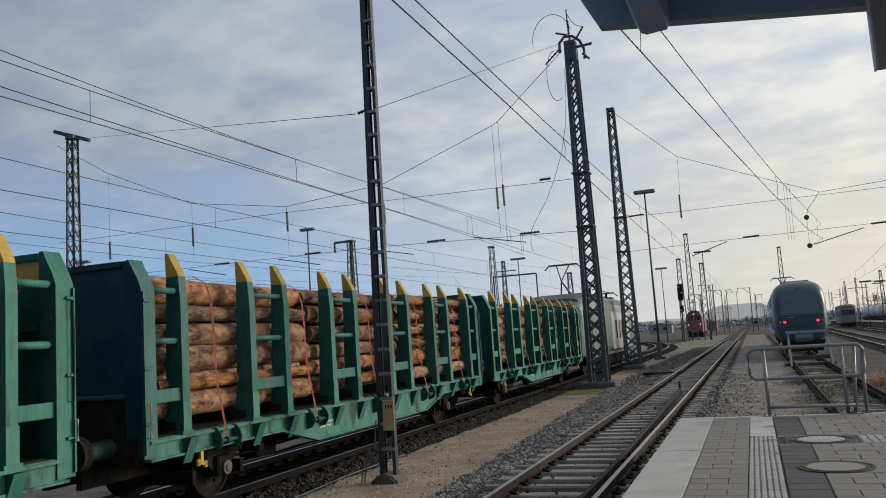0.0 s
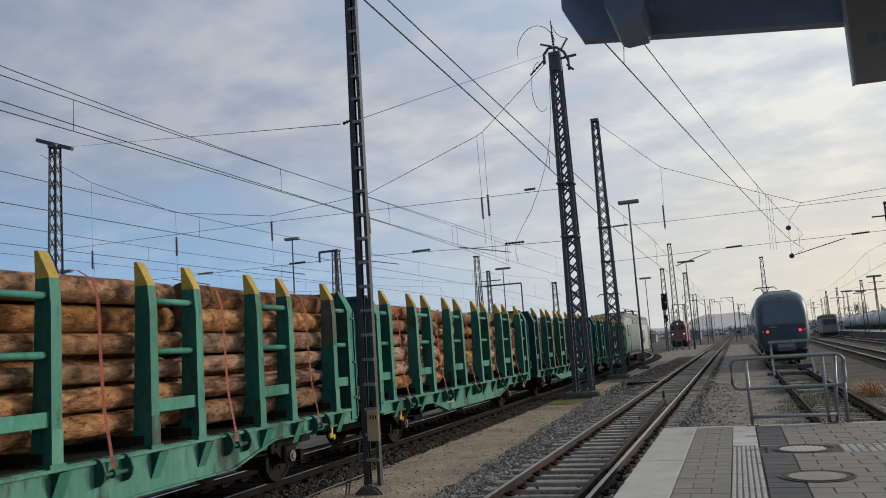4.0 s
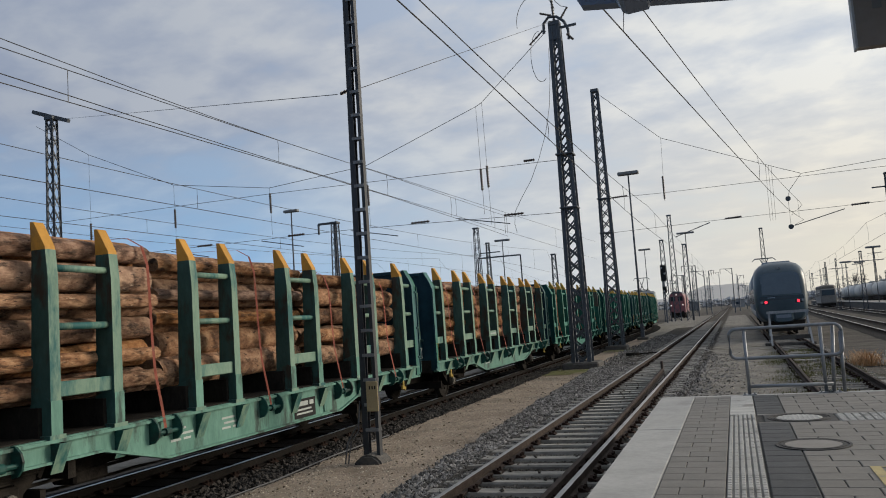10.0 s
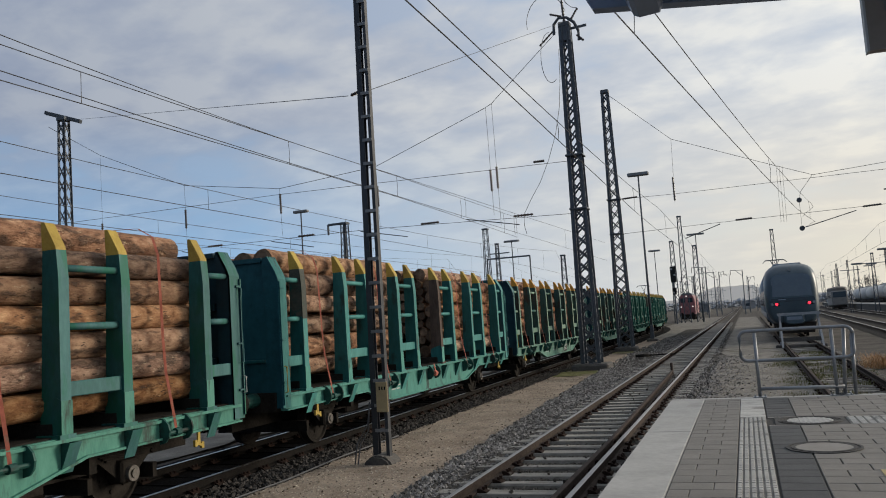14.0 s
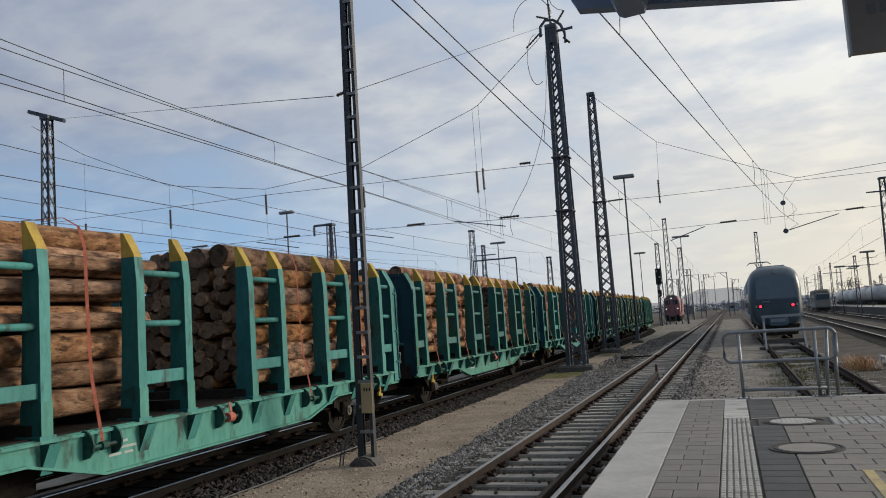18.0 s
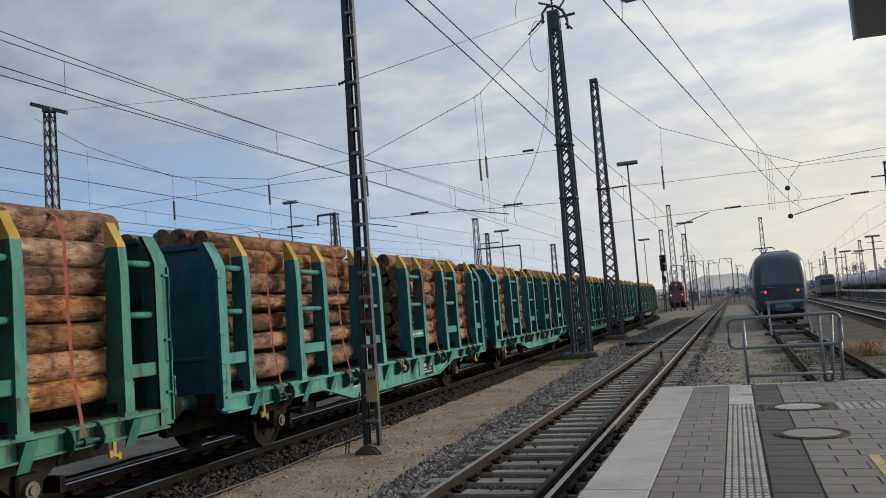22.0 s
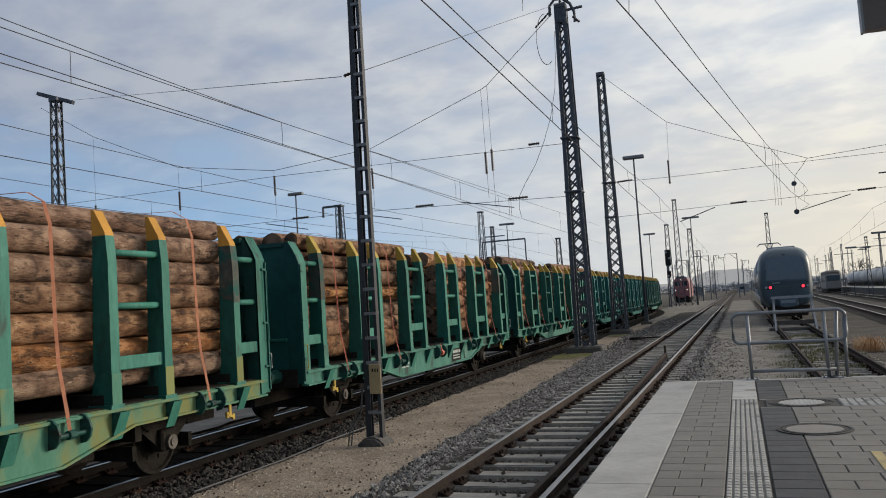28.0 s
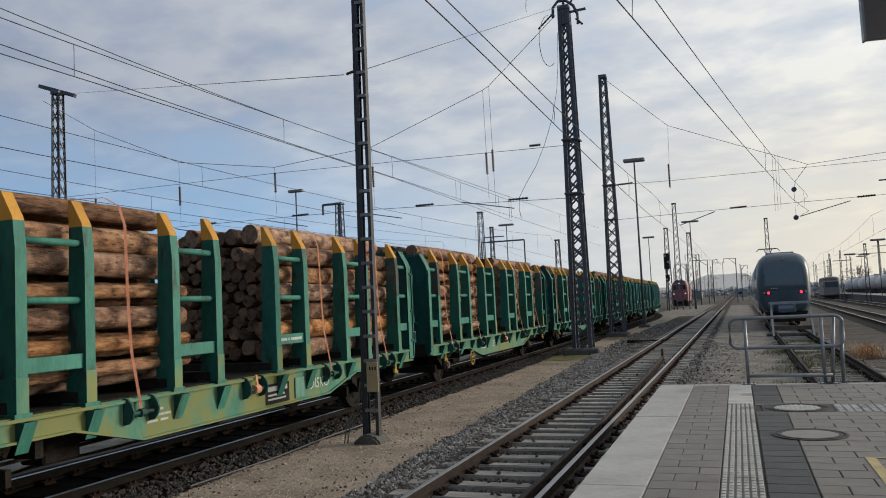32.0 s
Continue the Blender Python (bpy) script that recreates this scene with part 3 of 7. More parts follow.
def stanchion_meshes(paint, tip, faded):
    """A tapering U-shaped post with a slanted, painted tip; +x is outwards."""
    bm = bmesh.new()
    # web facing along the wagon, two flanges, open to the log side
    prism(bm, [(HALF, DECK - 0.02), (HALF, 3.0), (HALF - 0.03, 3.33), (HALF - 0.232, 3.33), (HALF - 0.3, DECK - 0.02)], "y", -0.075, -0.06)
    prism(bm, [(HALF, DECK - 0.02), (HALF, 3.0), (HALF - 0.03, 3.33), (HALF - 0.232, 3.33), (HALF - 0.3, DECK - 0.02)], "y", 0.06, 0.075)
    prism(bm, [(HALF + 0.008, DECK - 0.02), (HALF + 0.008, 3.0), (HALF - 0.022, 3.33), (HALF - 0.04, 3.33), (HALF - 0.012, 3.0), (HALF - 0.012, DECK - 0.02)], "y", -0.078, 0.078)
    box(bm, HALF - 0.34, HALF + 0.03, -0.12, 0.12, DECK - 0.03, DECK + 0.02)
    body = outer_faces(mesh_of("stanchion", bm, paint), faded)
    bm = bmesh.new()
    prism(bm, [(HALF - 0.022, 3.33), (HALF - 0.03, 3.37), (HALF - 0.19, 3.66), (HALF - 0.205, 3.67), (HALF - 0.246, 3.67), (HALF - 0.234, 3.33)], "y", -0.076, 0.076)
    return body, mesh_of("stanchion_tip", bm, tip)


def socket_bm():
    """The folded shoe that a post stands in, open to the log side."""
    bm = bmesh.new()
    for y in (-0.081, 0.081):
        prism(bm, [(HALF + 0.012, DECK), (HALF + 0.012, 1.56), (HALF - 0.05, 1.6), (HALF - 0.29, 1.52), (HALF - 0.31, DECK)], "y", y - 0.004, y + 0.004)
    box(bm, HALF + 0.01, HALF + 0.018, -0.085, 0.085, DECK, 1.56)
    return bm


def bare_sleeve_bm():
    """Upper length of a post where the paint has gone."""
    bm = bmesh.new()
    prism(bm, [(HALF + 0.012, 2.42), (HALF + 0.012, 3.0), (HALF - 0.019, 3.325), (HALF - 0.04, 3.325), (HALF - 0.015, 3.0), (HALF - 0.015, 2.46)], "y", -0.082, 0.082)
    for y in (-0.079, 0.079):
        prism(bm, [(HALF + 0.01, 2.45), (HALF + 0.01, 3.0), (HALF - 0.021, 3.325), (HALF - 0.225, 3.325), (HALF - 0.24, 2.5)], "y", y - 0.003, y + 0.003)
    return bm


def side_rung(paint):
    """The three rungs between a pair of posts: two round, the lowest a flat plate."""
    top = mesh_of("rung", cyl(bmesh.new(), (HALF - 0.09, 0, 0), (HALF - 0.09, 1, 0), 0.045, seg=10), paint, smooth=True)
    low = mesh_of("rung_plate", box(bmesh.new(), HALF - 0.075, HALF - 0.035, 0, 1, -0.09, 0.09, 0.01), paint)
    return top, low


def end_wall(bm):
    """Pressed sheet end wall, standing across the wagon, with deep folded side posts and rounded shoulders; faces -y."""
    w, z0, z1 = 1.3, DECK - 0.1, 3.5
    out = [(-w, z0), (w, z0), (w, z1 - 0.3), (w - 0.06, z1 - 0.14), (w - 0.2, z1), (-w + 0.2, z1), (-w + 0.06, z1 - 0.14), (-w, z1 - 0.3)]
    prism(bm, out, "y", -0.02, 0.02)


def wall_post(bm, s):
    """The folded post at one side of an end wall, chamfered at its outer shoulder like the stanchions."""
    z0, z1 = DECK - 0.25, 3.52
    prism(bm, [(s * 1.12, z0), (s * HALF, z0), (s * HALF, 3.12), (s * (HALF - 0.05), 3.24), (s * 1.26, z1), (s * 1.12, z1)], "y", -0.06, -0.02)
    prism(bm, [(s * (HALF - 0.03), z0), (s * (HALF + 0.004), z0), (s * (HALF + 0.004), 3.12), (s * (HALF - 0.046), 3.25), (s * 1.25, z1 + 0.006), (s * 1.22, z1), (s * (HALF - 0.08), 3.22), (s * (HALF - 0.03), 3.1)], "y", -0.11, 0.15)
    a, b = sorted((s * (HALF - 0.01), s * (HALF + 0.034)))
    box(bm, a, b, -0.105, -0.078, z0 + 0.05, 3.08)
    for z in (1.34, 2.06, 2.96):
        box(bm, a, b + (0.012 if s > 0 else 0), -0.112, 0.02, z - 0.018, z + 0.018, 0.004)
    prism(bm, [(s * 1.2, z0), (s * HALF, z0), (s * HALF, 3.12), (s * 1.26, z1), (s * 1.2, z1)], "y", 0.13, 0.15)


def belly(bm, s):
    """Side sill: shallow over the axles, deep fish-belly in the middle."""
    a, b = (HALF - 0.12, HALF - 0.02) if s > 0 else (-HALF + 0.02, -HALF + 0.12)
    prism(bm, [(-6.95, DECK - 0.02), (6.95, DECK - 0.02), (6.95, 0.85), (3.8, 0.85), (2.6, 0.555), (-2.6, 0.555), (-3.8, 0.85), (-6.95, 0.85)], "x", a, b)
    lo, hi = (HALF - 0.02, HALF + 0.03) if s > 0 else (-HALF - 0.03, -HALF + 0.02)
    box(bm, lo, hi, -6.95, 6.95, DECK - 0.07, DECK - 0.03)
    prism(bm, [(-6.95, 0.88), (-6.95, 0.85), (-3.8, 0.85), (-2.6, 0.555), (2.6, 0.555), (3.8, 0.85), (6.95, 0.85), (6.95, 0.88), (3.79, 0.88), (2.59, 0.585), (-2.59, 0.585), (-3.79, 0.88)], "x", lo, hi)


def gusset():
    bm = bmesh.new()
    prism(bm, [(HALF - 0.02, DECK - 0.07), (HALF + 0.14, DECK - 0.07), (HALF - 0.02, DECK - 0.4)], "y", -0.07, -0.055)
    prism(bm, [(HALF - 0.02, DECK - 0.07), (HALF + 0.14, DECK - 0.07), (HALF - 0.02, DECK - 0.4)], "y", 0.055, 0.07)
    prism(bm, [(HALF + 0.14, DECK - 0.07), (HALF + 0.13, DECK - 0.07), (HALF - 0.02, DECK - 0.4), (HALF - 0.01, DECK - 0.42)], "y", -0.09, 0.09)
    return bm


def winch():
    """Two rounded plates and a drum that tightens a strap."""
    bm = bmesh.new()
    for y in (-0.24, 0.24):
        prism(bm, [(HALF - 0.02, 1.14), (HALF + 0.05, 1.13), (HALF + 0.12, 1.06), (HALF + 0.15, 0.97), (HALF + 0.13, 0.88), (HALF + 0.07, 0.81), (HALF - 0.02, 0.79)], "y", y - 0.014, y + 0.014)
    cyl(bm, (HALF + 0.07, -0.24, 0.93), (HALF + 0.07, 0.24, 0.93), 0.03, seg=8)
    cyl(bm, (HALF + 0.07, -0.05, 0.93), (HALF + 0.07, 0.05, 0.93), 0.055, seg=10)
    return bm


def loop_rail(z0, z1, r=0.013):
    """A bent grab rail on the outer face of an end post."""
    return tube(bmesh.new(), [(HALF - 0.02, 0, z0), (HALF + 0.07, 0, z0 + 0.02), (HALF + 0.07, 0, z1 - 0.02), (HALF - 0.02, 0, z1)], r)


def log_mesh(seed, coat):
    """A debarked trunk of unit radius and unit length along y: bent, knotty, with a sawn face at each end."""
    rnd = random.Random(seed)
    bm, rings, seg, n = bmesh.new(), [], 14, 12
    bx, bz = rnd.uniform(-0.16, 0.16), rnd.uniform(-0.12, 0.12)
    taper = rnd.uniform(0.84, 1.0)
    knots = [(rnd.uniform(0.1, 0.9), rnd.uniform(0, 6.28), rnd.uniform(0.03, 0.09)) for _ in range(5)]
    for k in range(n + 1):
        t = k / n
        r = 1 + (taper - 1) * t
        c = Vector((bx * math.sin(math.pi * t), t, bz * math.sin(math.pi * t)))
        row = []
        for i in range(seg):
            a = 2 * math.pi * i / seg
            q = r * (0.97 + 0.09 * noise.noise((math.cos(a) * 1.3 + seed * 3.1, t * 7, math.sin(a) * 1.3)))
            for kt, ka, kh in knots:
                q += kh * math.exp(-((t - kt) / 0.05) ** 2 - (math.sin((a - ka) / 2) / 0.25) ** 2)
            row.append(bm.verts.new(c + Vector((q * math.cos(a), rnd.uniform(-0.004, 0.004) if k in (0, n) else 0, q * math.sin(a)))))
        rings.append(row)
    for u, v in zip(rings, rings[1:]):
        for i in range(seg):
            bm.faces.new((u[i], u[(i + 1) % seg], v[(i + 1) % seg], v[i])).smooth = True
    for r in (rings[0], rings[-1]):
        bm.faces.new(r).material_index = 1
    bmesh.ops.recalc_face_normals(bm, faces=bm.faces[:])
    me = bpy.data.meshes.new("log")
    bm.to_mesh(me)
    bm.free()
    me.materials.append(coat)
    me.materials.append(M_SAWN)
    return me


def log_material(name, tint, bark_from):
    """Peeled wood, tan to orange, with patches of dark bark left on it, pale fresh scars and a fine lengthwise grain."""
    m = bpy.data.materials.new(name)
    m.use_nodes = True
    nt = m.node_tree
    N, L = nt.nodes.new, nt.links.new
    b = nt.nodes["Principled BSDF"]
    co, info = N("ShaderNodeTexCoord"), N("ShaderNodeObjectInfo")
    mul, off = N("ShaderNodeMath"), N("ShaderNodeVectorMath")
    mul.operation, off.operation = "MULTIPLY", "ADD"
    mul.inputs[1].default_value = 53.0
    L(info.outputs["Random"], mul.inputs[0])
    L(co.outputs["Object"], off.inputs[0])
    L(mul.outputs[0], off.inputs[1])

    def tex(scale, stretch, detail, rough):
        mp, n = N("ShaderNodeMapping"), N("ShaderNodeTexNoise")
        mp.inputs["Scale"].default_value = stretch
        n.inputs["Scale"].default_value, n.inputs["Detail"].default_value, n.inputs["Roughness"].default_value = scale, detail, rough
        L(off.outputs[0], mp.inputs[0])
        L(mp.outputs[0], n.inputs["Vector"])
        return n.outputs["Fac"]

    def ramp(fac, *stops):
        r = N("ShaderNodeValToRGB")
        while len(r.color_ramp.elements) < len(stops):
            r.color_ramp.elements.new(0.5)
        for el, (p, c) in zip(r.color_ramp.elements, stops):
            el.position, el.color = p, (*c, 1)
        L(fac, r.inputs[0])
        return r.outputs[0]

    def mix(f, a, c):
        x = N("ShaderNodeMix")
        x.data_type = "RGBA"
        L(f, x.inputs[0])
        for k, v in ((6, a), (7, c)):
            if isinstance(v, tuple):
                x.inputs[k].default_value = (*v, 1)
            else:
                L(v, x.inputs[k])
        return x.outputs[2]

    wood = ramp(tex(1.0, (1.6, 22.0, 1.6), 5, 0.62), *[(p, tuple(u * v for u, v in zip(c, tint))) for p, c in ((0.34, (0.2, 0.108, 0.06)), (0.5, (0.4, 0.24, 0.135)), (0.66, (0.6, 0.41, 0.245)))])
    bark = ramp(tex(1.0, (1.2, 11.0, 1.2), 7, 0.68), (bark_from, (0, 0, 0)), (bark_from + 0.09, (1, 1, 1)))
    scars = ramp(tex(1.0, (2.4, 26.0, 2.4), 6, 0.7), (0.62, (0, 0, 0)), (0.69, (1, 1, 1)))
    flecks = ramp(tex(1.0, (4.5, 34.0, 4.5), 4, 0.6), (0.6, (0, 0, 0)), (0.68, (1, 1, 1)))
    grain = tex(1.0, (9, 70, 9), 5, 0.72)
    dark = ramp(grain, (0.3, (0.06, 0.037, 0.027)), (0.7, (0.2, 0.118, 0.075)))
    colour = mix(flecks, mix(scars, mix(bark, wood, dark), (0.58, 0.42, 0.26)), (0.085, 0.05, 0.034))
    hv, mr = N("ShaderNodeHueSaturation"), N("ShaderNodeMapRange")
    mr.inputs[3].default_value, mr.inputs[4].default_value = 0.58, 1.3
    L(info.outputs["Random"], mr.inputs[0])
    L(mr.outputs[0], hv.inputs["Value"])
    other, sat = N("ShaderNodeMath"), N("ShaderNodeMapRange")
    other.operation, other.inputs[1].default_value = "FRACT", 1.0
    L(mul.outputs[0], other.inputs[0])
    sat.inputs[3].default_value, sat.inputs[4].default_value = 0.74, 1.15
    L(other.outputs[0], sat.inputs[0])
    L(sat.outputs[0], hv.inputs["Saturation"])
    L(colour, hv.inputs["Color"])
    L(hv.outputs[0], b.inputs["Base Color"])
    b.inputs["Roughness"].default_value = 0.85
    b.inputs["Specular IOR Level"].default_value = 0.2
    bp = N("ShaderNodeBump")
    bp.inputs["Strength"].default_value, bp.inputs["Distance"].default_value = 0.8, 0.06
    add = N("ShaderNodeMath")
    add.operation = "ADD"
    L(grain, add.inputs[0])
    L(bark, add.inputs[1])
    L(add.outputs[0], bp.inputs["Height"])
    L(bp.outputs[0], b.inputs["Normal"])
    return m


M_BARK = log_material("debarked_log", (0.86, 0.755, 0.69), 0.545)
M_REDBARK = log_material("reddish_spruce_log", (0.74, 0.64, 0.63), 0.515)
M_SAWN = material("sawn_log_end", (0.06, 0.041, 0.03), (0.21, 0.14, 0.092), 2.0, 0.9, bump=0.3, spread=0.5, stain=(0.035, 0.026, 0.02), stain_at=0.55, gloss=0.15)
LOGS = {M_BARK: [log_mesh(k, M_BARK) for k in range(14)], M_REDBARK: [log_mesh(k + 20, M_REDBARK) for k in range(12)]}


def lay_log(wagon, rnd, x, y0, y1, z, r, red, flush=False):
    """One trunk along the wagon, its ends a little uneven."""
    a, b = y0 + rnd.uniform(-0.06, 0.09), y1 + rnd.uniform(-0.15, 0.1)
    if flush:
        a = y0 + rnd.uniform(-0.03, 0.03)
    elif rnd.random() < 0.07:
        a += rnd.uniform(-0.25, 0.0)
    flip = rnd.random() < 0.5
    m = pose(x, b if flip else a, z, rnd.uniform(-0.3, 0.3), 0, (180 if flip else 0) + rnd.uniform(-0.5, 0.5)) @ pose(0, 0, 0, 0, rnd.uniform(0, 360), 0)
    ob = put("log", rnd.choice(LOGS[M_REDBARK if rnd.random() < red else M_BARK]), wagon)
    ob.matrix_local = m @ Matrix.Diagonal((r, b - a, r, 1))


def stack(wagon, y0, y1, top, seed, width=1.12, red=0.12, base=0.15, dense=False):
    """Trunks of uneven girth heaped between the posts up to about the height top."""
    rnd = random.Random(seed)
    z, row = DECK + base, 0
    rows = max(3, round((top - z) / 0.372))
    fit_r = (top - z) / rows / 1.86
    while row < rows:
        r_mean = fit_r * rnd.uniform(0.97, 1.03)
        crown = row == rows - 1
        half = width * rnd.uniform(0.72, 0.95) if crown and top > 3.55 else width
        x = -half + (r_mean if row % 2 else 0.0) * 0.8
        if dense and not crown:
            lay_log(wagon, rnd, -half + r_mean, y0, y1, z + r_mean, r_mean, red)
            lay_log(wagon, rnd, half + 0.06 - r_mean, y0, y1, z + r_mean, r_mean, red, True)
            x = half
        while x < half - 0.1:
            r = min(max(rnd.gauss(r_mean, 0.025), 0.13), 0.25)
            if x + 3.4 * r < half:
                r *= rnd.uniform(0.72, 1.02)
            if x + 2 * r > half + 0.12:
                r = max(0.1, (half + 0.06 - x) / 2)
            lay_log(wagon, rnd, x + r, y0, y1, z + r_mean + rnd.uniform(-0.035, 0.035), r, max(red, 0.65 if crown else 0))
            x += 2 * r * 0.97
        if not dense and not crown:
            # thinner trunks bedded in the hollows between two rows
            for xi in (-0.42, 0.0, 0.4):
                lay_log(wagon, rnd, xi + rnd.uniform(-0.08, 0.08), y0 + 0.05, y1 - 0.05, z + 2 * r_mean * 0.965, rnd.uniform(0.12, 0.16), red)
        if crown and dense:
            # trunks of mixed girth packed inside the heap, each as thick as its neighbours allow
            spots, x1, z0 = [], width - 0.36, DECK + base + 0.1
            for _ in range(900):
                p = (rnd.uniform(-x1, x1), rnd.uniform(z0, z - 0.04))
                if all(math.dist(p, q) > 0.19 for q in spots):
                    spots.append(p)
            girth = [min(math.dist(p, q) for q in spots if q is not p) / 2 for p in spots]
            for n, p in enumerate(spots):
                room = min(math.dist(p, q) - girth[m] for m, q in enumerate(spots) if m != n)
                girth[n] = min(max(room, 0.09), 0.17)
                lay_log(wagon, rnd, p[0], y0, y1, p[1], girth[n] * 1.13, red, True)
        z += 2 * r_mean * 0.93
        row += 1
    return z


def wheel_mesh():
    bm = bmesh.new()
    prof = [(0.0, 0.13), (0.09, 0.15), (0.11, 0.3), (0.09, 0.4), (0.13, 0.42), (0.13, 0.455), (0.0, 0.465), (-0.01, 0.49), (-0.03, 0.485), (-0.03, 0.4), (-0.005, 0.38), (0.02, 0.28), (-0.02, 0.13)]
    seg, rings = 28, []
    for k in range(seg):
        a = 2 * math.pi * k / seg
        rings.append([bm.verts.new((x, r * math.cos(a), r * math.sin(a))) for x, r in prof])
    for k in range(seg):
        u, v = rings[k], rings[(k + 1) % seg]
        for i in range(len(prof)):
            bm.faces.new((u[i], u[(i + 1) % len(prof)], v[(i + 1) % len(prof)], v[i]))
    cyl(bm, (-0.02, 0, 0), (0.1, 0, 0), 0.14, seg=16)
    for k in range(6):
        a = math.pi * k / 3
        cyl(bm, (0.1, 0.24 * math.cos(a), 0.24 * math.sin(a)), (0.125, 0.24 * math.cos(a), 0.24 * math.sin(a)), 0.035, seg=8)
    return mesh_of("wheel", bm, M_UNDER)


WHEEL = wheel_mesh()
AXLE = mesh_of("axle", cyl(bmesh.new(), (-0.95, 0, 0), (0.95, 0, 0), 0.08, seg=12), M_UNDER, smooth=True)


def axle_box_mesh():
    bm = bmesh.new()
    box(bm, 0.88, 1.12, -0.17, 0.17, 0.34, 0.64, 0.03)
    for s in (-1, 1):
        prism(bm, [(s * 0.17, 0.42), (s * 0.6, 0.76), (s * 0.6, 0.86), (s * 0.17, 0.86)], "x", 1.0, 1.03)
        bar(bm, (1.02, s * 0.62, 0.86), (1.02, s * 0.5, 0.66), 0.06)
    for k in range(5):
        box(bm, 0.95, 1.07, -0.62 + 0.06 * k, 0.62 - 0.06 * k, 0.66 + 0.03 * (4 - k), 0.685 + 0.03 * (4 - k))
    return mesh_of("axle_box", bm, M_UNDER)


AXLE_BOX = axle_box_mesh()
CAP = mesh_of("axle_cap", cyl(cyl(bmesh.new(), (1.1, 0, 0.46), (1.17, 0, 0.46), 0.12, 0.105, seg=16), (1.17, 0, 0.46), (1.19, 0, 0.46), 0.06, seg=8), M_HUB)


def hook_bm():
    """Yellow brake lever bracket that hangs below the sill."""
    bm = bmesh.new()
    bar(bm, (HALF, 0, 0.86), (HALF, 0, 0.66), 0.055, 0.025, (1, 0, 0))
    bar(bm, (HALF, -0.08, 0.7), (HALF, 0.08, 0.65), 0.04)
    box(bm, HALF - 0.02, HALF + 0.02, -0.1, -0.05, 0.65, 0.74)
    box(bm, HALF - 0.02, HALF + 0.02, 0.05, 0.1, 0.61, 0.7)
    return bm


KIT = {}


def kit(scheme):
    """The meshes that wagons of one paint scheme share."""
    if scheme in KIT:
        return KIT[scheme]
    # faded: paler paint that carries the lit side of posts, rungs and rails.
    paint, wall, tip, sill, strap, faded = {
        "navy": (M_SLATE, M_BLUEWALL, M_YELLOW, M_SILL, M_STRAP, M_FLANGESLATE),
        "green": (M_GREEN, M_GREENWALL, M_YELLOW, M_SILL, M_STRAP, M_FLANGE),
        "teal": (M_TEAL, M_BLUEWALL, M_ORANGE, M_SILLPALE, M_STRAP, M_FLANGETEAL),
        "blue": (M_TURQ, M_BLUEWALL2, M_YELLOW, M_SILLTURQ, M_STRAP, M_FLANGETURQ),
        "late": (M_GREEN, M_GREENWALL, M_ORANGE, M_SILLOLIVE, M_ORSTRAP, M_FLANGE),
    }[scheme]
    d = {"post": stanchion_meshes(paint, tip, faded), "rung": side_rung(faded), "strap": strap, "paint": paint}
    bm = bmesh.new()
    end_wall(bm)
    d["wall"] = mesh_of("end_wall", bm, wall)
    d["top_rail"] = mesh_of("top_rail", prism(bmesh.new(), [(-1.1, 3.44), (1.1, 3.44), (1.1, 3.52), (-1.1, 3.52)], "y", -0.07, 0.07), wall)
    d["rib"] = mesh_of("rib", box(bmesh.new(), -1.11, 1.11, 0.02, 0.09, 0, 0.1), wall)
    d["band"] = mesh_of("top_band", box(bmesh.new(), -1.1, 1.1, 0.02, 0.034, 3.2, 3.44), M_YELLOW)
    for s in (1, -1):
        bm = bmesh.new()
        wall_post(bm, s)
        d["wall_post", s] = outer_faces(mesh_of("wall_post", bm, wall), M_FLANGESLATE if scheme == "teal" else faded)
        bm = bmesh.new()
        belly(bm, s)
        d["sill", s] = mesh_of("side_sill", bm, sill)
    bm = bmesh.new()
    box(bm, -HALF + 0.1, HALF - 0.1, -6.95, 6.95, DECK - 0.1, DECK)
    d["deck"] = mesh_of("deck", bm, M_UNDER)
    d["bolster"] = mesh_of("bolster", box(bmesh.new(), -HALF + 0.12, HALF - 0.12, -0.09, 0.09, DECK, DECK + 0.15), M_UNDER)
    bm = bmesh.new()
    for x in (-0.3, 0.3):
        box(bm, x - 0.05, x + 0.05, -7.0, 7.0, 0.5, DECK - 0.1)
    for s in (-1, 1):
        box(bm, -1.3, 1.3, s * 7.0 - 0.06, s * 7.0 + 0.06, 0.84, DECK + 0.02)
        bar(bm, (0, s * 7.0, 0.98), (0, s * 7.63, 0.95), 0.08)
    cyl(bm, (0.6, -0.5, 0.66), (0.6, 0.5, 0.66), 0.16, seg=12)
    for y in (-4.1, -2.0, 2.0, 4.1):
        box(bm, -1.25, 1.25, y - 0.06, y + 0.06, 0.6, DECK - 0.1)
    for s in (-1, 1):
        box(bm, -1.0, 1.0, s * 4.3 - 0.04, s * 4.3 + 0.04, 0.3, 0.5)
        box(bm, -1.0, 1.0, s * 5.5 - 0.04, s * 5.5 + 0.04, 0.3, 0.5)
        bar(bm, (0, s * 5.4, 0.42), (0, s * 0.4, 0.55), 0.06)
        box(bm, 0.5, 0.9, s * 3.4 - 0.3, s * 3.4 + 0.3, 0.42, 0.8, 0.03)
    for y in (-3.0, 3.0):
        bar(bm, (0.9, y * 1.7, 0.55), (0.9, y * 0.5, 0.6), 0.04)
    d["frame"] = mesh_of("underframe", bm, M_UNDER)
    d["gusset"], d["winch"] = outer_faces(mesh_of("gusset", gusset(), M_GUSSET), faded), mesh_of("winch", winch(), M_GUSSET)
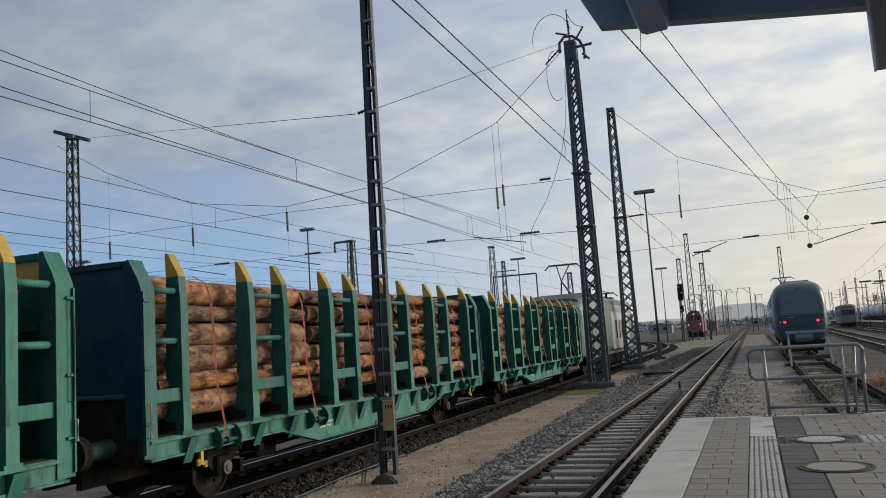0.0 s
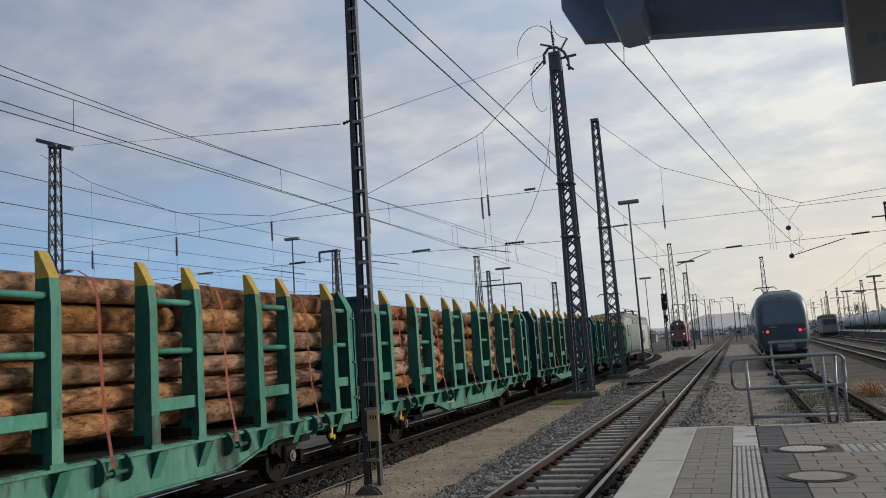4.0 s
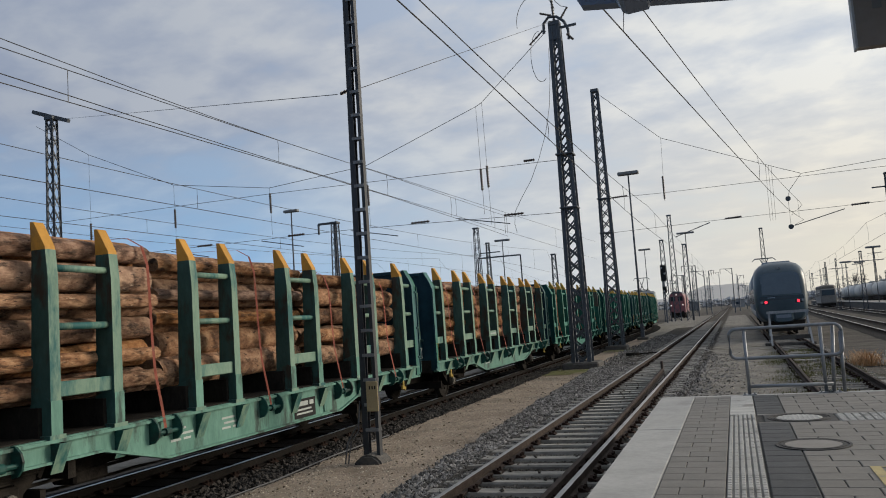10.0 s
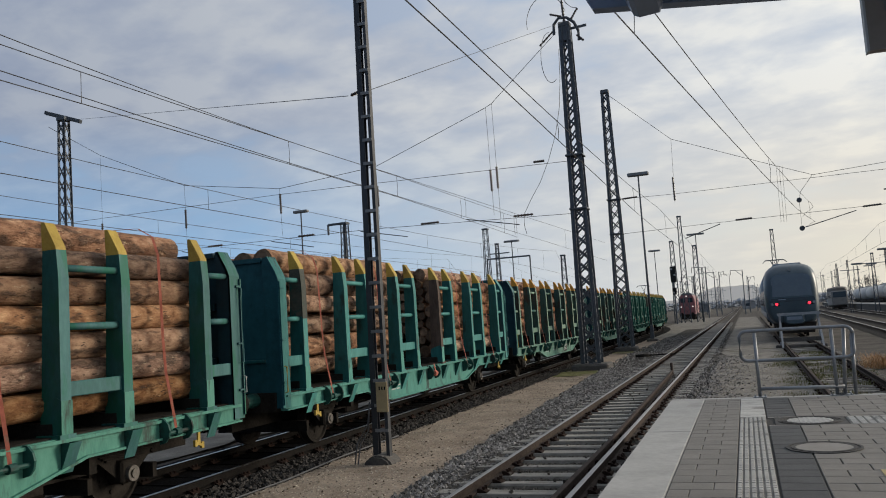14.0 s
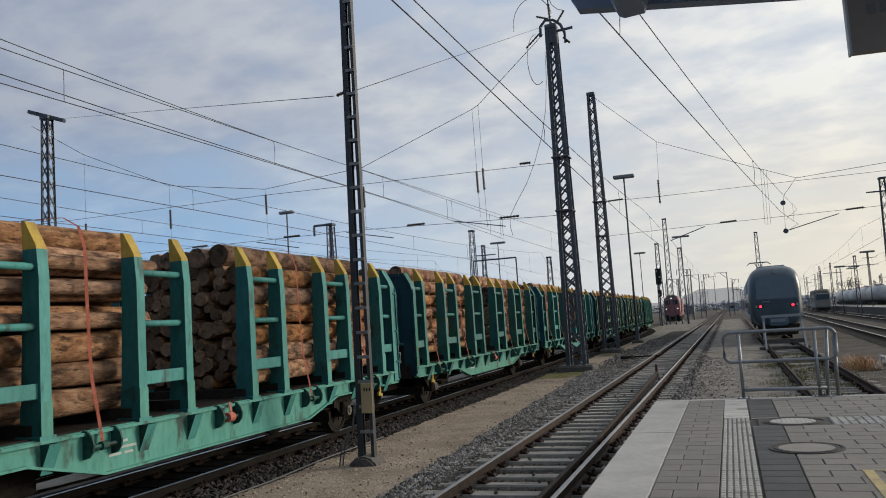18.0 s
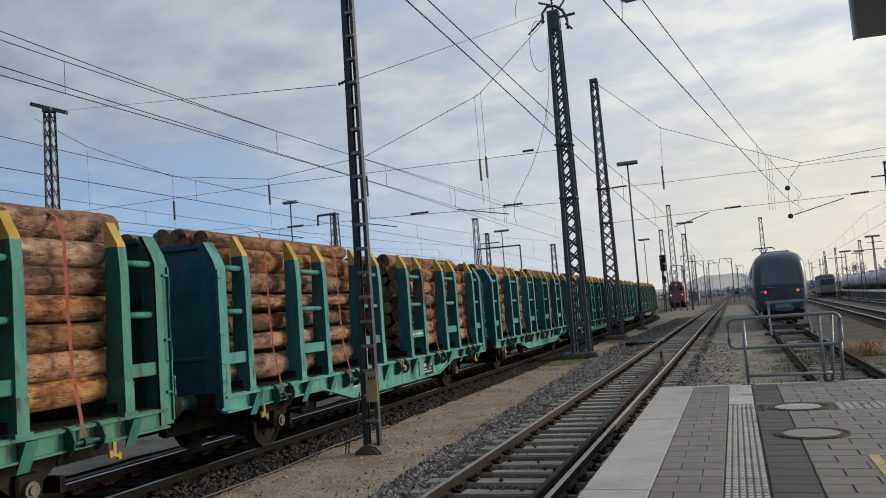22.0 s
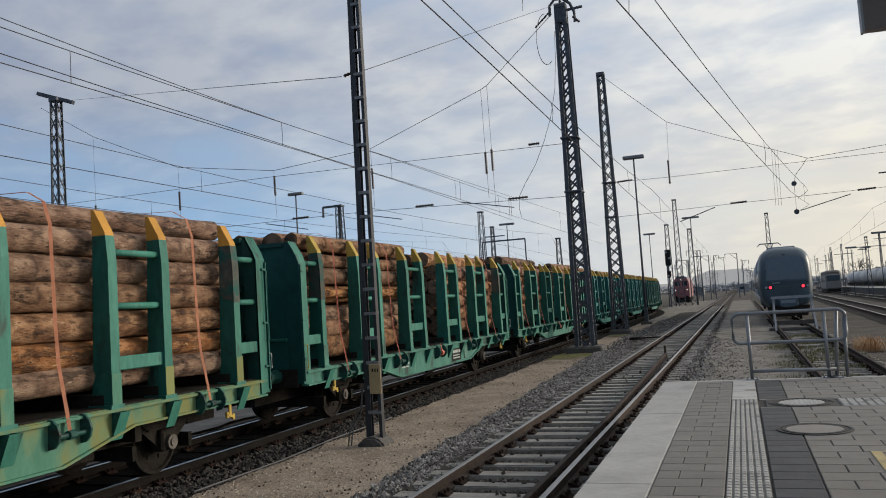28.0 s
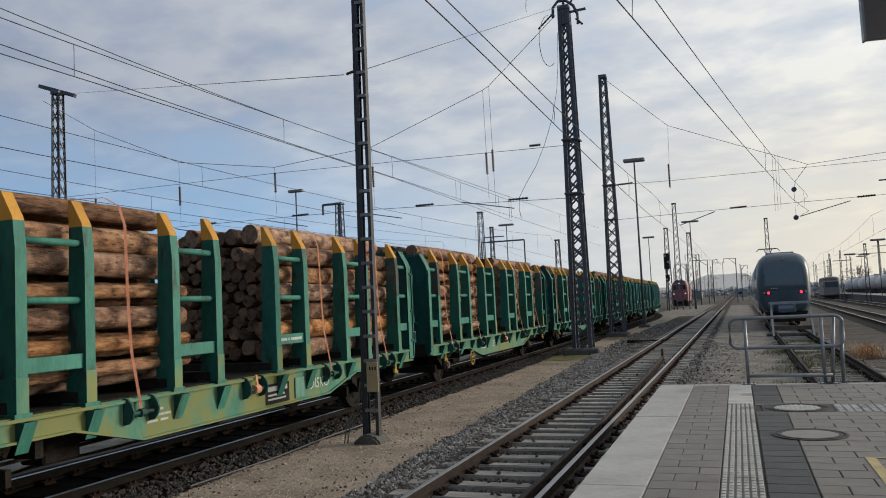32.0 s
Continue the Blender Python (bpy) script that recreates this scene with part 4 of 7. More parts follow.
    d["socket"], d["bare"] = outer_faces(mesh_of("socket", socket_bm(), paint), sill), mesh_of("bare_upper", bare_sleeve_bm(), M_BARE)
    d["hook"] = mesh_of("brake_lever", hook_bm(), M_YELLOW)
    d["grab"] = mesh_of("grab_rail", loop_rail(1.75, 2.95), faded)
    d["handle"] = mesh_of("handle", loop_rail(1.28, 1.56), M_WHITEPLATE)
    d["step_rail"] = mesh_of("grab_rail", loop_rail(1.15, 1.62), M_YELLOW)
    d["lip"] = mesh_of("wall_lip", box(bmesh.new(), -1.11, 1.11, -0.08, -0.02, 1.68, 1.74, 0.01), paint)
    d["skirt"] = mesh_of("lower_panel", box(bmesh.new(), -1.11, 1.11, -0.045, -0.02, DECK - 0.1, 1.68), wall if scheme != "navy" else M_UNDER)
    bm = cyl(bmesh.new(), (0, 0, 1.05), (0, -0.4, 1.05), 0.13, 0.11, seg=14)
    cyl(bm, (0, -0.4, 1.05), (0, -0.5, 1.05), 0.09, seg=12)
    d["buffer"] = mesh_of("buffer", bm, M_GUSSET)
    d["buffer_head"] = mesh_of("buffer_head", cyl(bmesh.new(), (0, -0.5, 1.05), (0, -0.57, 1.05), 0.23, 0.21, seg=20), M_UNDER)
    bm = bmesh.new()
    ring_pts = [(0.05, 0.2 * math.cos(a), 0.2 * math.sin(a)) for a in np.linspace(0, 2 * math.pi, 25)]
    tube(bm, ring_pts, 0.017, 6)
    for a in (0.3, 2.4, 4.5):
        bar(bm, (0.05, 0, 0), (0.05, 0.2 * math.cos(a), 0.2 * math.sin(a)), 0.02)
    cyl(bm, (-0.05, 0, 0), (0.06, 0, 0), 0.03, seg=8)
    d["brake_wheel"] = mesh_of("brake_wheel", bm, M_YELLOW)
    KIT[scheme] = d
    return d




def plate_meshes():
    """Black plate with white bars, a pale card holder, and rows of small white bars for the painted data."""
    out = []
    bm = box(bmesh.new(), 0, 0.008, -0.38, 0.38, -0.17, 0.17, 0.002)
    out.append((1.45, mesh_of("owner_plate", bm, M_BLACKPLATE)))
    out.append((2.25, mesh_of("card_holder", box(bmesh.new(), 0, 0.025, -0.16, 0.16, -0.16, 0.2, 0.006), M_SILLPALE)))
    return out


BARE_POSTS = {(6, -6.2), (9, 1.86)}
RED = {6: 0.3, 9: 0.75, 10: 0.45, 11: 0.4, 13: 0.35}
PLATES = plate_meshes()
RUSTY_POST = stanchion_meshes(M_BROWN, M_BROWN, M_BROWN)[0]
LETTER = mesh_of("lettering", box(bmesh.new(), 0, 0.003, 0, 1, -0.016, 0.016), M_WHITEPLATE)
M_CHALK = material("white_chalk", (0.3, 0.36, 0.3), (0.55, 0.58, 0.52), 14.0, 0.9, bump=0)


def writing(word, size):
    """A word in the built-in font, as a thin solid in the x-y plane."""
    curve = bpy.data.curves.new("writing", "FONT")
    curve.body, curve.size, curve.extrude, curve.shear = word, size, 0.002, 0.15
    carrier = bpy.data.objects.new("writing", curve)
    me = bpy.data.meshes.new_from_object(carrier)
    bm = bmesh.new()
    bm.from_mesh(me)
    bpy.data.objects.remove(carrier)
    bpy.data.meshes.remove(me)
    return bm


BAYS = (-5.36, -2.68, 0.0, 2.68, 5.36)
wagons = []


def wagon(i, scheme, top_rear, top_front, gap, label):
    k = kit(scheme)
    w = thing("log_wagon", pose(-8.95, 9.36 + 6.12 - (i - 1) * WAGON_LEN, 0), label, "railway wagon", "wagons of the log train")
    put("deck", k["deck"], w)
    put("underframe", k["frame"], w)
    for s in (1, -1):
        sill = put("side_sill", k["sill", s], w)
        if s > 0:
            for y in (-2.5, -1.3) if i in (5, 12) else (-2.5,):
                for n, (u, v) in enumerate(((0.0, 0.34), (0.05, 0.5), (0.0, 0.22), (0.28, 0.44))):
                    put("lettering", LETTER, sill, Matrix.Translation((HALF - 0.019, y + u, 0.92 - 0.075 * min(n, 2))) @ Matrix.Diagonal((1, v - u, 1, 1)), "worn white bar of lettering")
    for y in STANCHION_Y:
        bunk = put("bolster", k["bolster"], w, pose(0, y, 0))
        if i in (4, 5):
            bunk.matrix_local = Matrix.Translation((0, y, DECK)) @ Matrix.Diagonal((1, 1.6, 0.34 / 0.15, 1)) @ Matrix.Translation((0, 0, -DECK))
        for turn in (0, 180):
            m = pose(0, y if turn == 0 else y, 0, 0, 0, turn)
            rusty = turn == 0 and (i, y) == (6, 0.85)
            post = put("stanchion", RUSTY_POST if rusty else k["post"][0], w, m, "rust-brown stanchion" if rusty else "")
            put("tip", k["post"][1], post)
            if turn == 0:
                put("socket", k["socket"], post)
                if (y > 6 and i == 3) or (abs(y) > 6 and i > 10) or (i, y) in BARE_POSTS:
                    put("bare_upper", k["bare"], post, None, "upper post worn down to grey-brown primer")
            if turn == 0 or abs(y) < 7:
                put("gusset", k["gusset"], w, m)
    pairs = [(-6.82, -6.2), (-4.52, -3.5), (-1.86, -0.85), (0.85, 1.86), (3.5, 4.52), (6.2, 6.82)]
    for a, b in pairs:
        for turn in (0, 180):
            lo, n = (a, b - a) if turn == 0 else (-b, b - a)
            m = pose(0, 0, 0, 0, 0, turn)
            for z, g in ((3.12, 0), (2.42, 0), (1.68, 1)):
                ob = put("rung", k["rung"][g], w)
                ob.matrix_local = m @ Matrix.Translation((0, lo, z)) @ Matrix.Diagonal((1, n, 1, 1))
    for s in (-1, 1):
        m = pose(0, s * 6.95, 0, 0, 0, 0 if s < 0 else 180)
        wall = put("end_wall", k["wall"], w, m)
        put("wall_lip", k["lip"], wall)
        put("top_rail", k["top_rail"], wall)
        for z in (1.75, 2.6):
            put("rib", k["rib"], wall, pose(0, 0, z))
        put("lower_panel", k["skirt"], wall)
        if i < 3:
            put("top_band", k["band"], wall)
        for t in (1, -1):
            put("wall_post", k["wall_post", t], wall)
    for y in BAYS:
        put("winch", k["winch"], w, pose(0, y, 0))
    for s in (-1, 1):
        put("brake_lever", k["hook"], w, pose(0, s * 5.9, 0))
        if s > 0:
            put("grab_rail", k["grab"], w, pose(0, 7.0, 0))
            put("handle", k["handle"], w, pose(0, 7.04, 0))
        else:
            put("grab_rail", k["step_rail"], w, pose(0, -7.0, 0))
        for x in (-0.875, 0.875):
            buf = put("buffer", k["buffer"], w, pose(x, s * 7.06, 0, 0, 0, 0 if s < 0 else 180))
            put("buffer_head", k["buffer_head"], buf)
        for turn in (0, 180):
            bx = put("axle_box", AXLE_BOX, w, pose(0, s * 4.9, 0, 0, 0, turn))
            put("axle_cap", CAP, bx)
        axle = put("wheelset", AXLE, w, pose(0, s * 4.9, 0.46))
        for turn in (0, 180):
            put("wheel", WHEEL, axle, pose(0.72 if turn == 0 else -0.72, 0, 0, 0, 0, turn))
    if i == 12:
        put("brake_wheel", k["brake_wheel"], w, pose(HALF + 0.02, -3.75, 0.57))
    for n, (y, me) in enumerate(PLATES):
        if n < 2 and i not in (5, 9, 11, 13):
            continue
        if n < 2:
            y = {5: (1.24, 2.1), 9: (1.85, 1.38), 13: (0.79, 1.52)}.get(i, (1.45, 2.25))[n]
        panel = put("card_holder" if n else "owner_plate", me, w, pose(HALF - 0.018, y, 0.78))
        if n == 0:
            for a, b, z, h in ((-0.31, 0.1, 0.085, 0.04), (0.16, 0.31, 0.085, 0.04), (-0.31, 0.22, -0.02, 0.016), (-0.31, 0.26, -0.09, 0.016)):
                put("lettering", mesh_of("lettering", box(bmesh.new(), 0.0085, 0.011, a, b, z - h, z + h), M_WHITEPLATE), panel)
    if i == 13:
        part("chalk_writing", writing("DISKO", 0.27), M_CHALK, w, "chalked white word", m=Matrix.Translation((HALF - 0.012, 1.86, 0.72)) @ pose(0, 0, 0, 90, 0, 90))
    if i in (4, 9, 13):
        y0 = -1.86 if i == 4 else 0.85
        for u, v in ((0.12, 0.34), (0.38, 0.44), (0.48, 0.86)):
            put("lettering", LETTER, w, Matrix.Translation((HALF - 0.033, y0 + u, 1.68)) @ Matrix.Diagonal((1, v - u, 1.5, 1)), "white bar of lettering on the lowest rung")
    # load: a rear and a front stack with a gap between them
    if gap > 1:
        tops = [stack(w, -6.55, -1.25, top_rear, 100 + i, red=RED.get(i, 0.15)), stack(w, {6: 1.35, 8: 1.1}.get(i, 1.15), 6.5, top_front, 300 + i, red=RED.get(i, 0.15), dense=True)]
    else:
        tops = [stack(w, a, b, (top_rear, (top_rear + top_front) / 2, top_front)[n], 100 + i + 200 * n, (1.14, 1.03, 1.14)[n], base=0.34 if i in (4, 5) else 0.15) for n, (a, b) in enumerate(((-6.55, -2.3), (-2.2, 1.95), (2.08, 6.5)))]
    for y in BAYS:
        if y == 0 and gap > 0.5:
            # the unused strap hangs rolled up on its winch
            roll = cyl(bmesh.new(), (HALF + 0.07, -0.07, 0.93), (HALF + 0.07, 0.07, 0.93), 0.075, seg=12)
            bar(roll, (HALF + 0.1, 0.02, 0.95), (HALF + 0.05, 0.04, 1.16), 0.05, 0.008, (1, 0, 0))
            part("lashing_strap", roll, k["strap"], w, "rolled-up red strap")
            continue
        top = tops[0] if y < -2.5 else tops[-1] if y > 2 else max(tops)
        bm = bmesh.new()
        x0, pts = HALF + 0.065, []
        for x, z in ((x0, 0.9), (x0 - 0.05, 1.2), (1.36, 1.75), (1.33, 2.2), (1.315, 2.65), (1.29, top - 0.35), (1.2, top - 0.08), (0.95, top + 0.06), (0.0, top + 0.1), (-0.95, top + 0.06), (-1.26, top - 0.3)):
            pts.append((x, z))
        va = [bm.verts.new((x, y - 0.028, z)) for x, z in pts]
        vb = [bm.verts.new((x, y + 0.028, z)) for x, z in pts]
        for n in range(len(pts) - 1):
            bm.faces.new((va[n], va[n + 1], vb[n + 1], vb[n]))
        bmesh.ops.solidify(bm, geom=bm.faces[:], thickness=0.006)
        part("lashing_strap", bm, k["strap"], w)
    wagons.append(w)
    return w


LOADS = [
    ("green", 3.3, 3.3, 0.15), ("navy", 3.35, 3.35, 0.15), ("green", 3.35, 3.3, 0.2), ("green", 3.45, 3.45, 0.2), ("teal", 3.35, 3.4, 0.2),
    ("teal", 3.6, 3.35, 0.3), ("blue", 3.68, 3.75, 1.5), ("navy", 3.75, 3.75, 1.5), ("blue", 3.8, 3.75, 1.5), ("blue", 3.85, 3.75, 1.5),
    ("green", 3.85, 3.75, 1.5), ("green", 3.75, 3.65, 1.4), ("late", 3.84, 3.78, 1.5), ("late", 3.8, 3.75, 1.5), ("late", 3.75, 3.7, 1.4),
]
for i, (scheme, tr, tf, gap) in enumerate(LOADS):
    wagon(i, scheme, tr, tf, gap, "green log wagon with yellow-tipped posts and strapped, debarked logs")


# ---- platform with its paving ----
PZ = 0.55
platform = tagged(new("platform"), "low platform of grey pavers with a pale edge", "platform", kind="structure")
bm = bmesh.new()
box(bm, -1.3, 9.0, -14, 14.9, -0.4, PZ - 0.07)
part("platform_core", bm, M_CONCRETE, platform)
bm = bmesh.new()
box(bm, -1.3, 9.0, 5.35, 14.72, PZ - 0.07, PZ - 0.016)
part("bedding", bm, M_JOINT, platform)
bm = bmesh.new()
box(bm, -0.8, 9.0, -14, 5.36, PZ - 0.07, PZ)
part("paving", bm, M_PAVER, platform)


def slab_mesh(name, w, d, mat, h=0.06, bevel=0.006):
    return mesh_of(name, box(bmesh.new(), -w / 2, w / 2, -d / 2, d / 2, -h, 0, bevel), mat)


def lay(name, me, x, y, rnd, tilt=0.0025):
    put(name, me, platform, Matrix.Translation((x, y, PZ + rnd.uniform(-0.0015, 0.0015))) @ Matrix.Rotation(rnd.uniform(-tilt, tilt), 4, "X") @ Matrix.Rotation(rnd.uniform(-tilt, tilt), 4, "Y"))


def pave():
    rnd = random.Random(11)
    edge = slab_mesh("edge_slab", 0.575, 3.997, M_EDGE, 0.3, 0.012)
    y = -13.0
    while y < 14.7:
        if y + 4 > 14.75:
            edge = slab_mesh("edge_slab", 0.575, 14.73 - y - 0.01, M_EDGE, 0.3, 0.012)
            lay("edge_slab", edge, -1.09, (y + 14.73) / 2, rnd, 0.0005)
        else:
            lay("edge_slab", edge, -1.09, y + 2.0, rnd, 0.0002)
        y += 4.0
    kerb = slab_mesh("end_kerb", 0.995, 0.19, M_EDGE, 0.3, 0.012)
    for k in range(10):
        lay("end_kerb", kerb, -0.88 + k * 1.0, 14.83, rnd, 0.0005)
    long, short = slab_mesh("paver", 0.381, 0.292, M_PAVER), slab_mesh("paver", 0.183, 0.292, M_PAVER)
    wide, half = slab_mesh("paver", 0.442, 0.292, M_PAVER), slab_mesh("paver", 0.217, 0.292, M_PAVER)
    dark = slab_mesh("dark_paver", 0.368, 0.292, M_DARKPAVER)
    bm = bmesh.new()
    box(bm, -0.172, 0.172, -0.1475, 0.1475, -0.06, -0.01, 0.004)
    for i in range(6):
        x = -0.145 + i * 0.058
        for j in range(3):
            prism(bm, [(x - 0.02, -0.01), (x + 0.02, -0.01), (x + 0.015, 0.003), (x - 0.015, 0.003)], "y", -0.143 + j * 0.098, -0.071 + j * 0.098)
    ribbed = mesh_of("tactile_paver", bm, M_TACTBASE, M_TACTILE)
    for p in ribbed.polygons:
        p.material_index = 1 if max(ribbed.vertices[v].co.z for v in p.vertices) > 0 else 0
    white = slab_mesh("white_paver", 0.344, 0.297, M_TACTILE)
    rows = int((14.72 - 5.4) / 0.3)
    for r in range(rows):
        y = 14.57 - r * 0.3
        # narrow field between edge and tactile strip
        first = r % 2
        lay("paver", long if first else short, -0.8 + (0.1925 if first else 0.0935) + 0.004, y, rnd)
        lay("paver", short if first else long, -0.22 - (0.0935 if first else 0.1925) - 0.002, y, rnd)
        lay("tactile_paver" if y < 12.3 else "white_paver", ribbed if y < 12.3 else white, -0.044, y, rnd)
        if not (11.4 < y < 12.3):
            lay("dark_paver", dark, 0.33, y, rnd)
        # wide field in running bond
        x = 0.525 - (0.225 if r % 2 else 0.0)
        while x < 3.6:
            c = x + 0.225
            if x < 0.52:
                lay("paver", half, 0.525 + 0.111, y, rnd) if not (11.4 < y < 12.3) else None
            elif 11.4 < y < 12.3:
                pass
            else:
                lay("paver", wide, c, y, rnd)
            x += 0.45
    # crossing guide strip, and the flat dark border beside it
    for k in range(8):
        for j in range(2):
            m = Matrix.Translation((1.12 + 0.16 + k * 0.3, 11.66 + j * 0.36, PZ)) @ Matrix.Rotation(radians(90), 4, "Z")
            put("tactile_paver", ribbed, platform, m)
    for y0, y1 in ((11.425, 11.483), (12.2, 12.315)):
        put("border_strip", mesh_of("border_strip", box(bmesh.new(), 0.15, 3.6, y0, y1, PZ - 0.06, PZ - 0.002, 0.004), M_PAVER), platform)


pave()


def ring(bm, x, y, z0, z1, r0, r1, seg=40):
    prof = [(r0, z0), (r1, z0), (r1, z1), (r0, z1)]
    loops = []
    for k in range(seg):
        a = 2 * math.pi * k / seg
        loops.append([bm.verts.new((x + r * math.cos(a), y + r * math.sin(a), z)) for r, z in prof])
    for k in range(seg):
        u, v = loops[k], loops[(k + 1) % seg]
        for i in range(4):
            bm.faces.new((u[i], u[(i + 1) % 4], v[(i + 1) % 4], v[i]))


def manholes():
    a = thing("manhole_cover", pose(0.66, 9.66, PZ + 0.008), "round cast-iron manhole cover with a paved filling", "manhole cover", "manhole covers in the platform")
    bm = bmesh.new()
    ring(bm, 0, 0, -0.06, 0.004, 0.355, 0.385)
    part("frame", bm, M_IRON, a)
    bm = bmesh.new()
    ring(bm, 0, 0, -0.06, 0.006, 0.29, 0.33)
    part("rim", bm, M_IRON, a)
    part("filling", cyl(bmesh.new(), (0, 0, -0.05), (0, 0, 0.003), 0.288, seg=40), M_FILL, a, "pale concrete filling")
    part("gap", cyl(bmesh.new(), (0, 0, -0.06), (0, 0, -0.004), 0.38, seg=40), M_IRON, a)
    b = thing("manhole_cover", pose(0.67, 11.85, PZ), "square cast-iron manhole frame with a white ribbed round cover", "manhole cover", "manhole covers in the platform")
    bm = bmesh.new()
    box(bm, -0.44, 0.44, -0.4, 0.4, -0.06, -0.002, 0.005)
    for r in (0.3, 0.34, 0.38):
        ring(bm, 0, 0, -0.004, 0.006, r, r + 0.02)
    part("frame", bm, M_IRON, b)
    bm = cyl(bmesh.new(), (0, 0, -0.05), (0, 0, 0.004), 0.285, seg=40)
    for i in range(9):
        x = -0.24 + i * 0.06
        n = math.sqrt(0.27 ** 2 - x * x)
        part("rib", box(bmesh.new(), x - 0.013, x + 0.013, -n, n, 0.0045, 0.01), M_TACTILE, b)
    part("cover", bm, M_TACTILE, b)


manholes()
bm = bmesh.new()
box(bm, 1.03, 1.12, 6.9, 8.42, PZ + 0.002, PZ + 0.005)
box(bm, 1.12, 2.6, 8.38, 8.42, PZ + 0.002, PZ + 0.005)
M_MARK = material("worn_yellow_marking", (0.36, 0.28, 0.12), (0.52, 0.42, 0.19), 7.0, 0.8, bump=0.2, stain=(0.24, 0.22, 0.18), stain_at=0.53, stain_scale=1.5)
tagged(part("floor_marking", bm, M_MARK), "worn yellow outline painted on the platform pavers", "marking", kind="structure")


def railing():
    """Tubular barrier at the platform's end, rounded at its corners, with a strut bracing its far post."""
    g = thing("barrier", pose(0.0, 14.85, PZ), "grey galvanised tube barrier across the platform end", "railing")
    r = 0.03

    def bend(x0, x1, z0, z1, y, rr=0.12):
        pts = []
        for cx, cz, a0 in ((x1 - rr, z1 - rr, 0), (x0 + rr, z1 - rr, 90), (x0 + rr, z0 + rr, 180), (x1 - rr, z0 + rr, 270)):
            pts += [(cx + rr * math.cos(radians(a0 + k * 22.5)), y, cz + rr * math.sin(radians(a0 + k * 22.5))) for k in range(5)]
        return pts + [pts[0]]

    part("frame_tube", tube(bmesh.new(), bend(-0.15, 1.62, 0.62, 1.13, 0), r, 10), M_GALV, g, smooth=True)
    for x in (0.1, 1.3, 1.42):
        part("post", cyl(bmesh.new(), (x, 0.0 if x < 1.4 else 0.06, 0.0), (x + (0.0 if x < 1.4 else 0.08), 0.0 if x < 1.4 else 0.06, 1.1), r, seg=12), M_GALV, g, smooth=True)
        bm = bmesh.new()
        box(bm, x - 0.11, x + 0.11, -0.08, 0.1, 0.0, 0.014, 0.003)
        for sx in (-0.08, 0.08):
            cyl(bm, (x + sx, -0.05, 0.014), (x + sx, -0.05, 0.04), 0.014, seg=6)
            cyl(bm, (x + sx, 0.07, 0.014), (x + sx, 0.07, 0.04), 0.014, seg=6)
        part("foot_plate", bm, M_GALV, g)
    part("knee_rail", cyl(bmesh.new(), (0.1, 0, 0.14), (1.42, 0, 0.14), r, seg=10), M_GALV, g, smooth=True)
    part("post", cyl(bmesh.new(), (1.58, 0.02, 0.0), (1.6, 0.02, 1.0), r, seg=12), M_GALV, g, smooth=True)


railing()


# ---- canopy overhead ----
def canopy():
    c = thing("platform_canopy", pose(0, 6, 0), "blue-grey steel platform canopy with a hanging fitting", "canopy")
    def under(x):
        return 4.49 - 0.127 * (x + 0.88)
    bm = bmesh.new()
    prism(bm, [(-1.02, under(-1.02) + 0.26), (-0.88, under(-0.88)), (4.0, under(4.0)), (4.0, under(4.0) + 0.5), (-1.02, under(-1.02) + 0.45)], "y", 0.0, 0.12)
    part("fascia", bm, M_CANOPY, c)
    bm = bmesh.new()
    prism(bm, [(-1.0, under(-1.0) + 0.4), (4.0, under(4.0) + 0.36), (4.0, under(4.0) + 0.46), (-1.0, under(-1.0) + 0.5)], "y", -2.6, 0.0)
    part("roof_deck", bm, M_CANOPY, c)
    bm = bmesh.new()
    prism(bm, [(-0.62, 4.47), (-0.57, 4.36), (-0.53, 4.34), (-0.38, 4.35), (-0.35, 4.43), (-0.35, 4.6), (-0.62, 4.6)], "y", -0.03, -0.6)
    part("gutter_outlet", bm, M_CANOPY, c)
    for y in (-1.3,):
        part("column", cyl(bmesh.new(), (3.2, y, PZ), (3.2, y, under(3.2) + 0.45), 0.14, seg=20), M_CANOPY, c, smooth=True)
    s = thing("hanging_sign", pose(0, 5.95, 0), "grey-brown back of a sign hung below the canopy", "sign")
    bm = bmesh.new()
    prism(bm, [(0.94, 4.4), (0.94, 3.775), (2.6, 3.72), (2.6, 4.4)], "y", -0.1, -0.02)
    part("panel", bm, M_SIGN, s)
    for x in (1.05, 1.13, 1.2, 1.31, 1.39):
        part("lettering", box(bmesh.new(), x, x + 0.055, -0.108, -0.104, 4.02, 4.09), M_SIGNTEXT, s, "faded bar of unreadable lettering")
    part("edge_trim", box(bmesh.new(), 0.925, 0.94, -0.105, -0.015, 3.77, 4.4), M_GALVEDGE, s, "pale metal edge")
    for x in (1.2, 2.3):
        part("hanger", cyl(bmesh.new(), (x, -0.06, 4.38), (x, -0.06, 4.66), 0.02, seg=8), M_CANOPY, s)


M_GALVEDGE = material("pale_sign_edge", (0.4, 0.4, 0.4), (0.5, 0.5, 0.5), 4.0, 0.5, bump=0)
M_SIGN = material("sign_grey_brown", (0.24, 0.19, 0.155), (0.31, 0.25, 0.21), 2.0, 0.5, bump=0.03)
M_SIGNTEXT = material("sign_faded_letters", (0.16, 0.145, 0.135), (0.2, 0.18, 0.17), 2.0, 0.5, bump=0)
canopy()


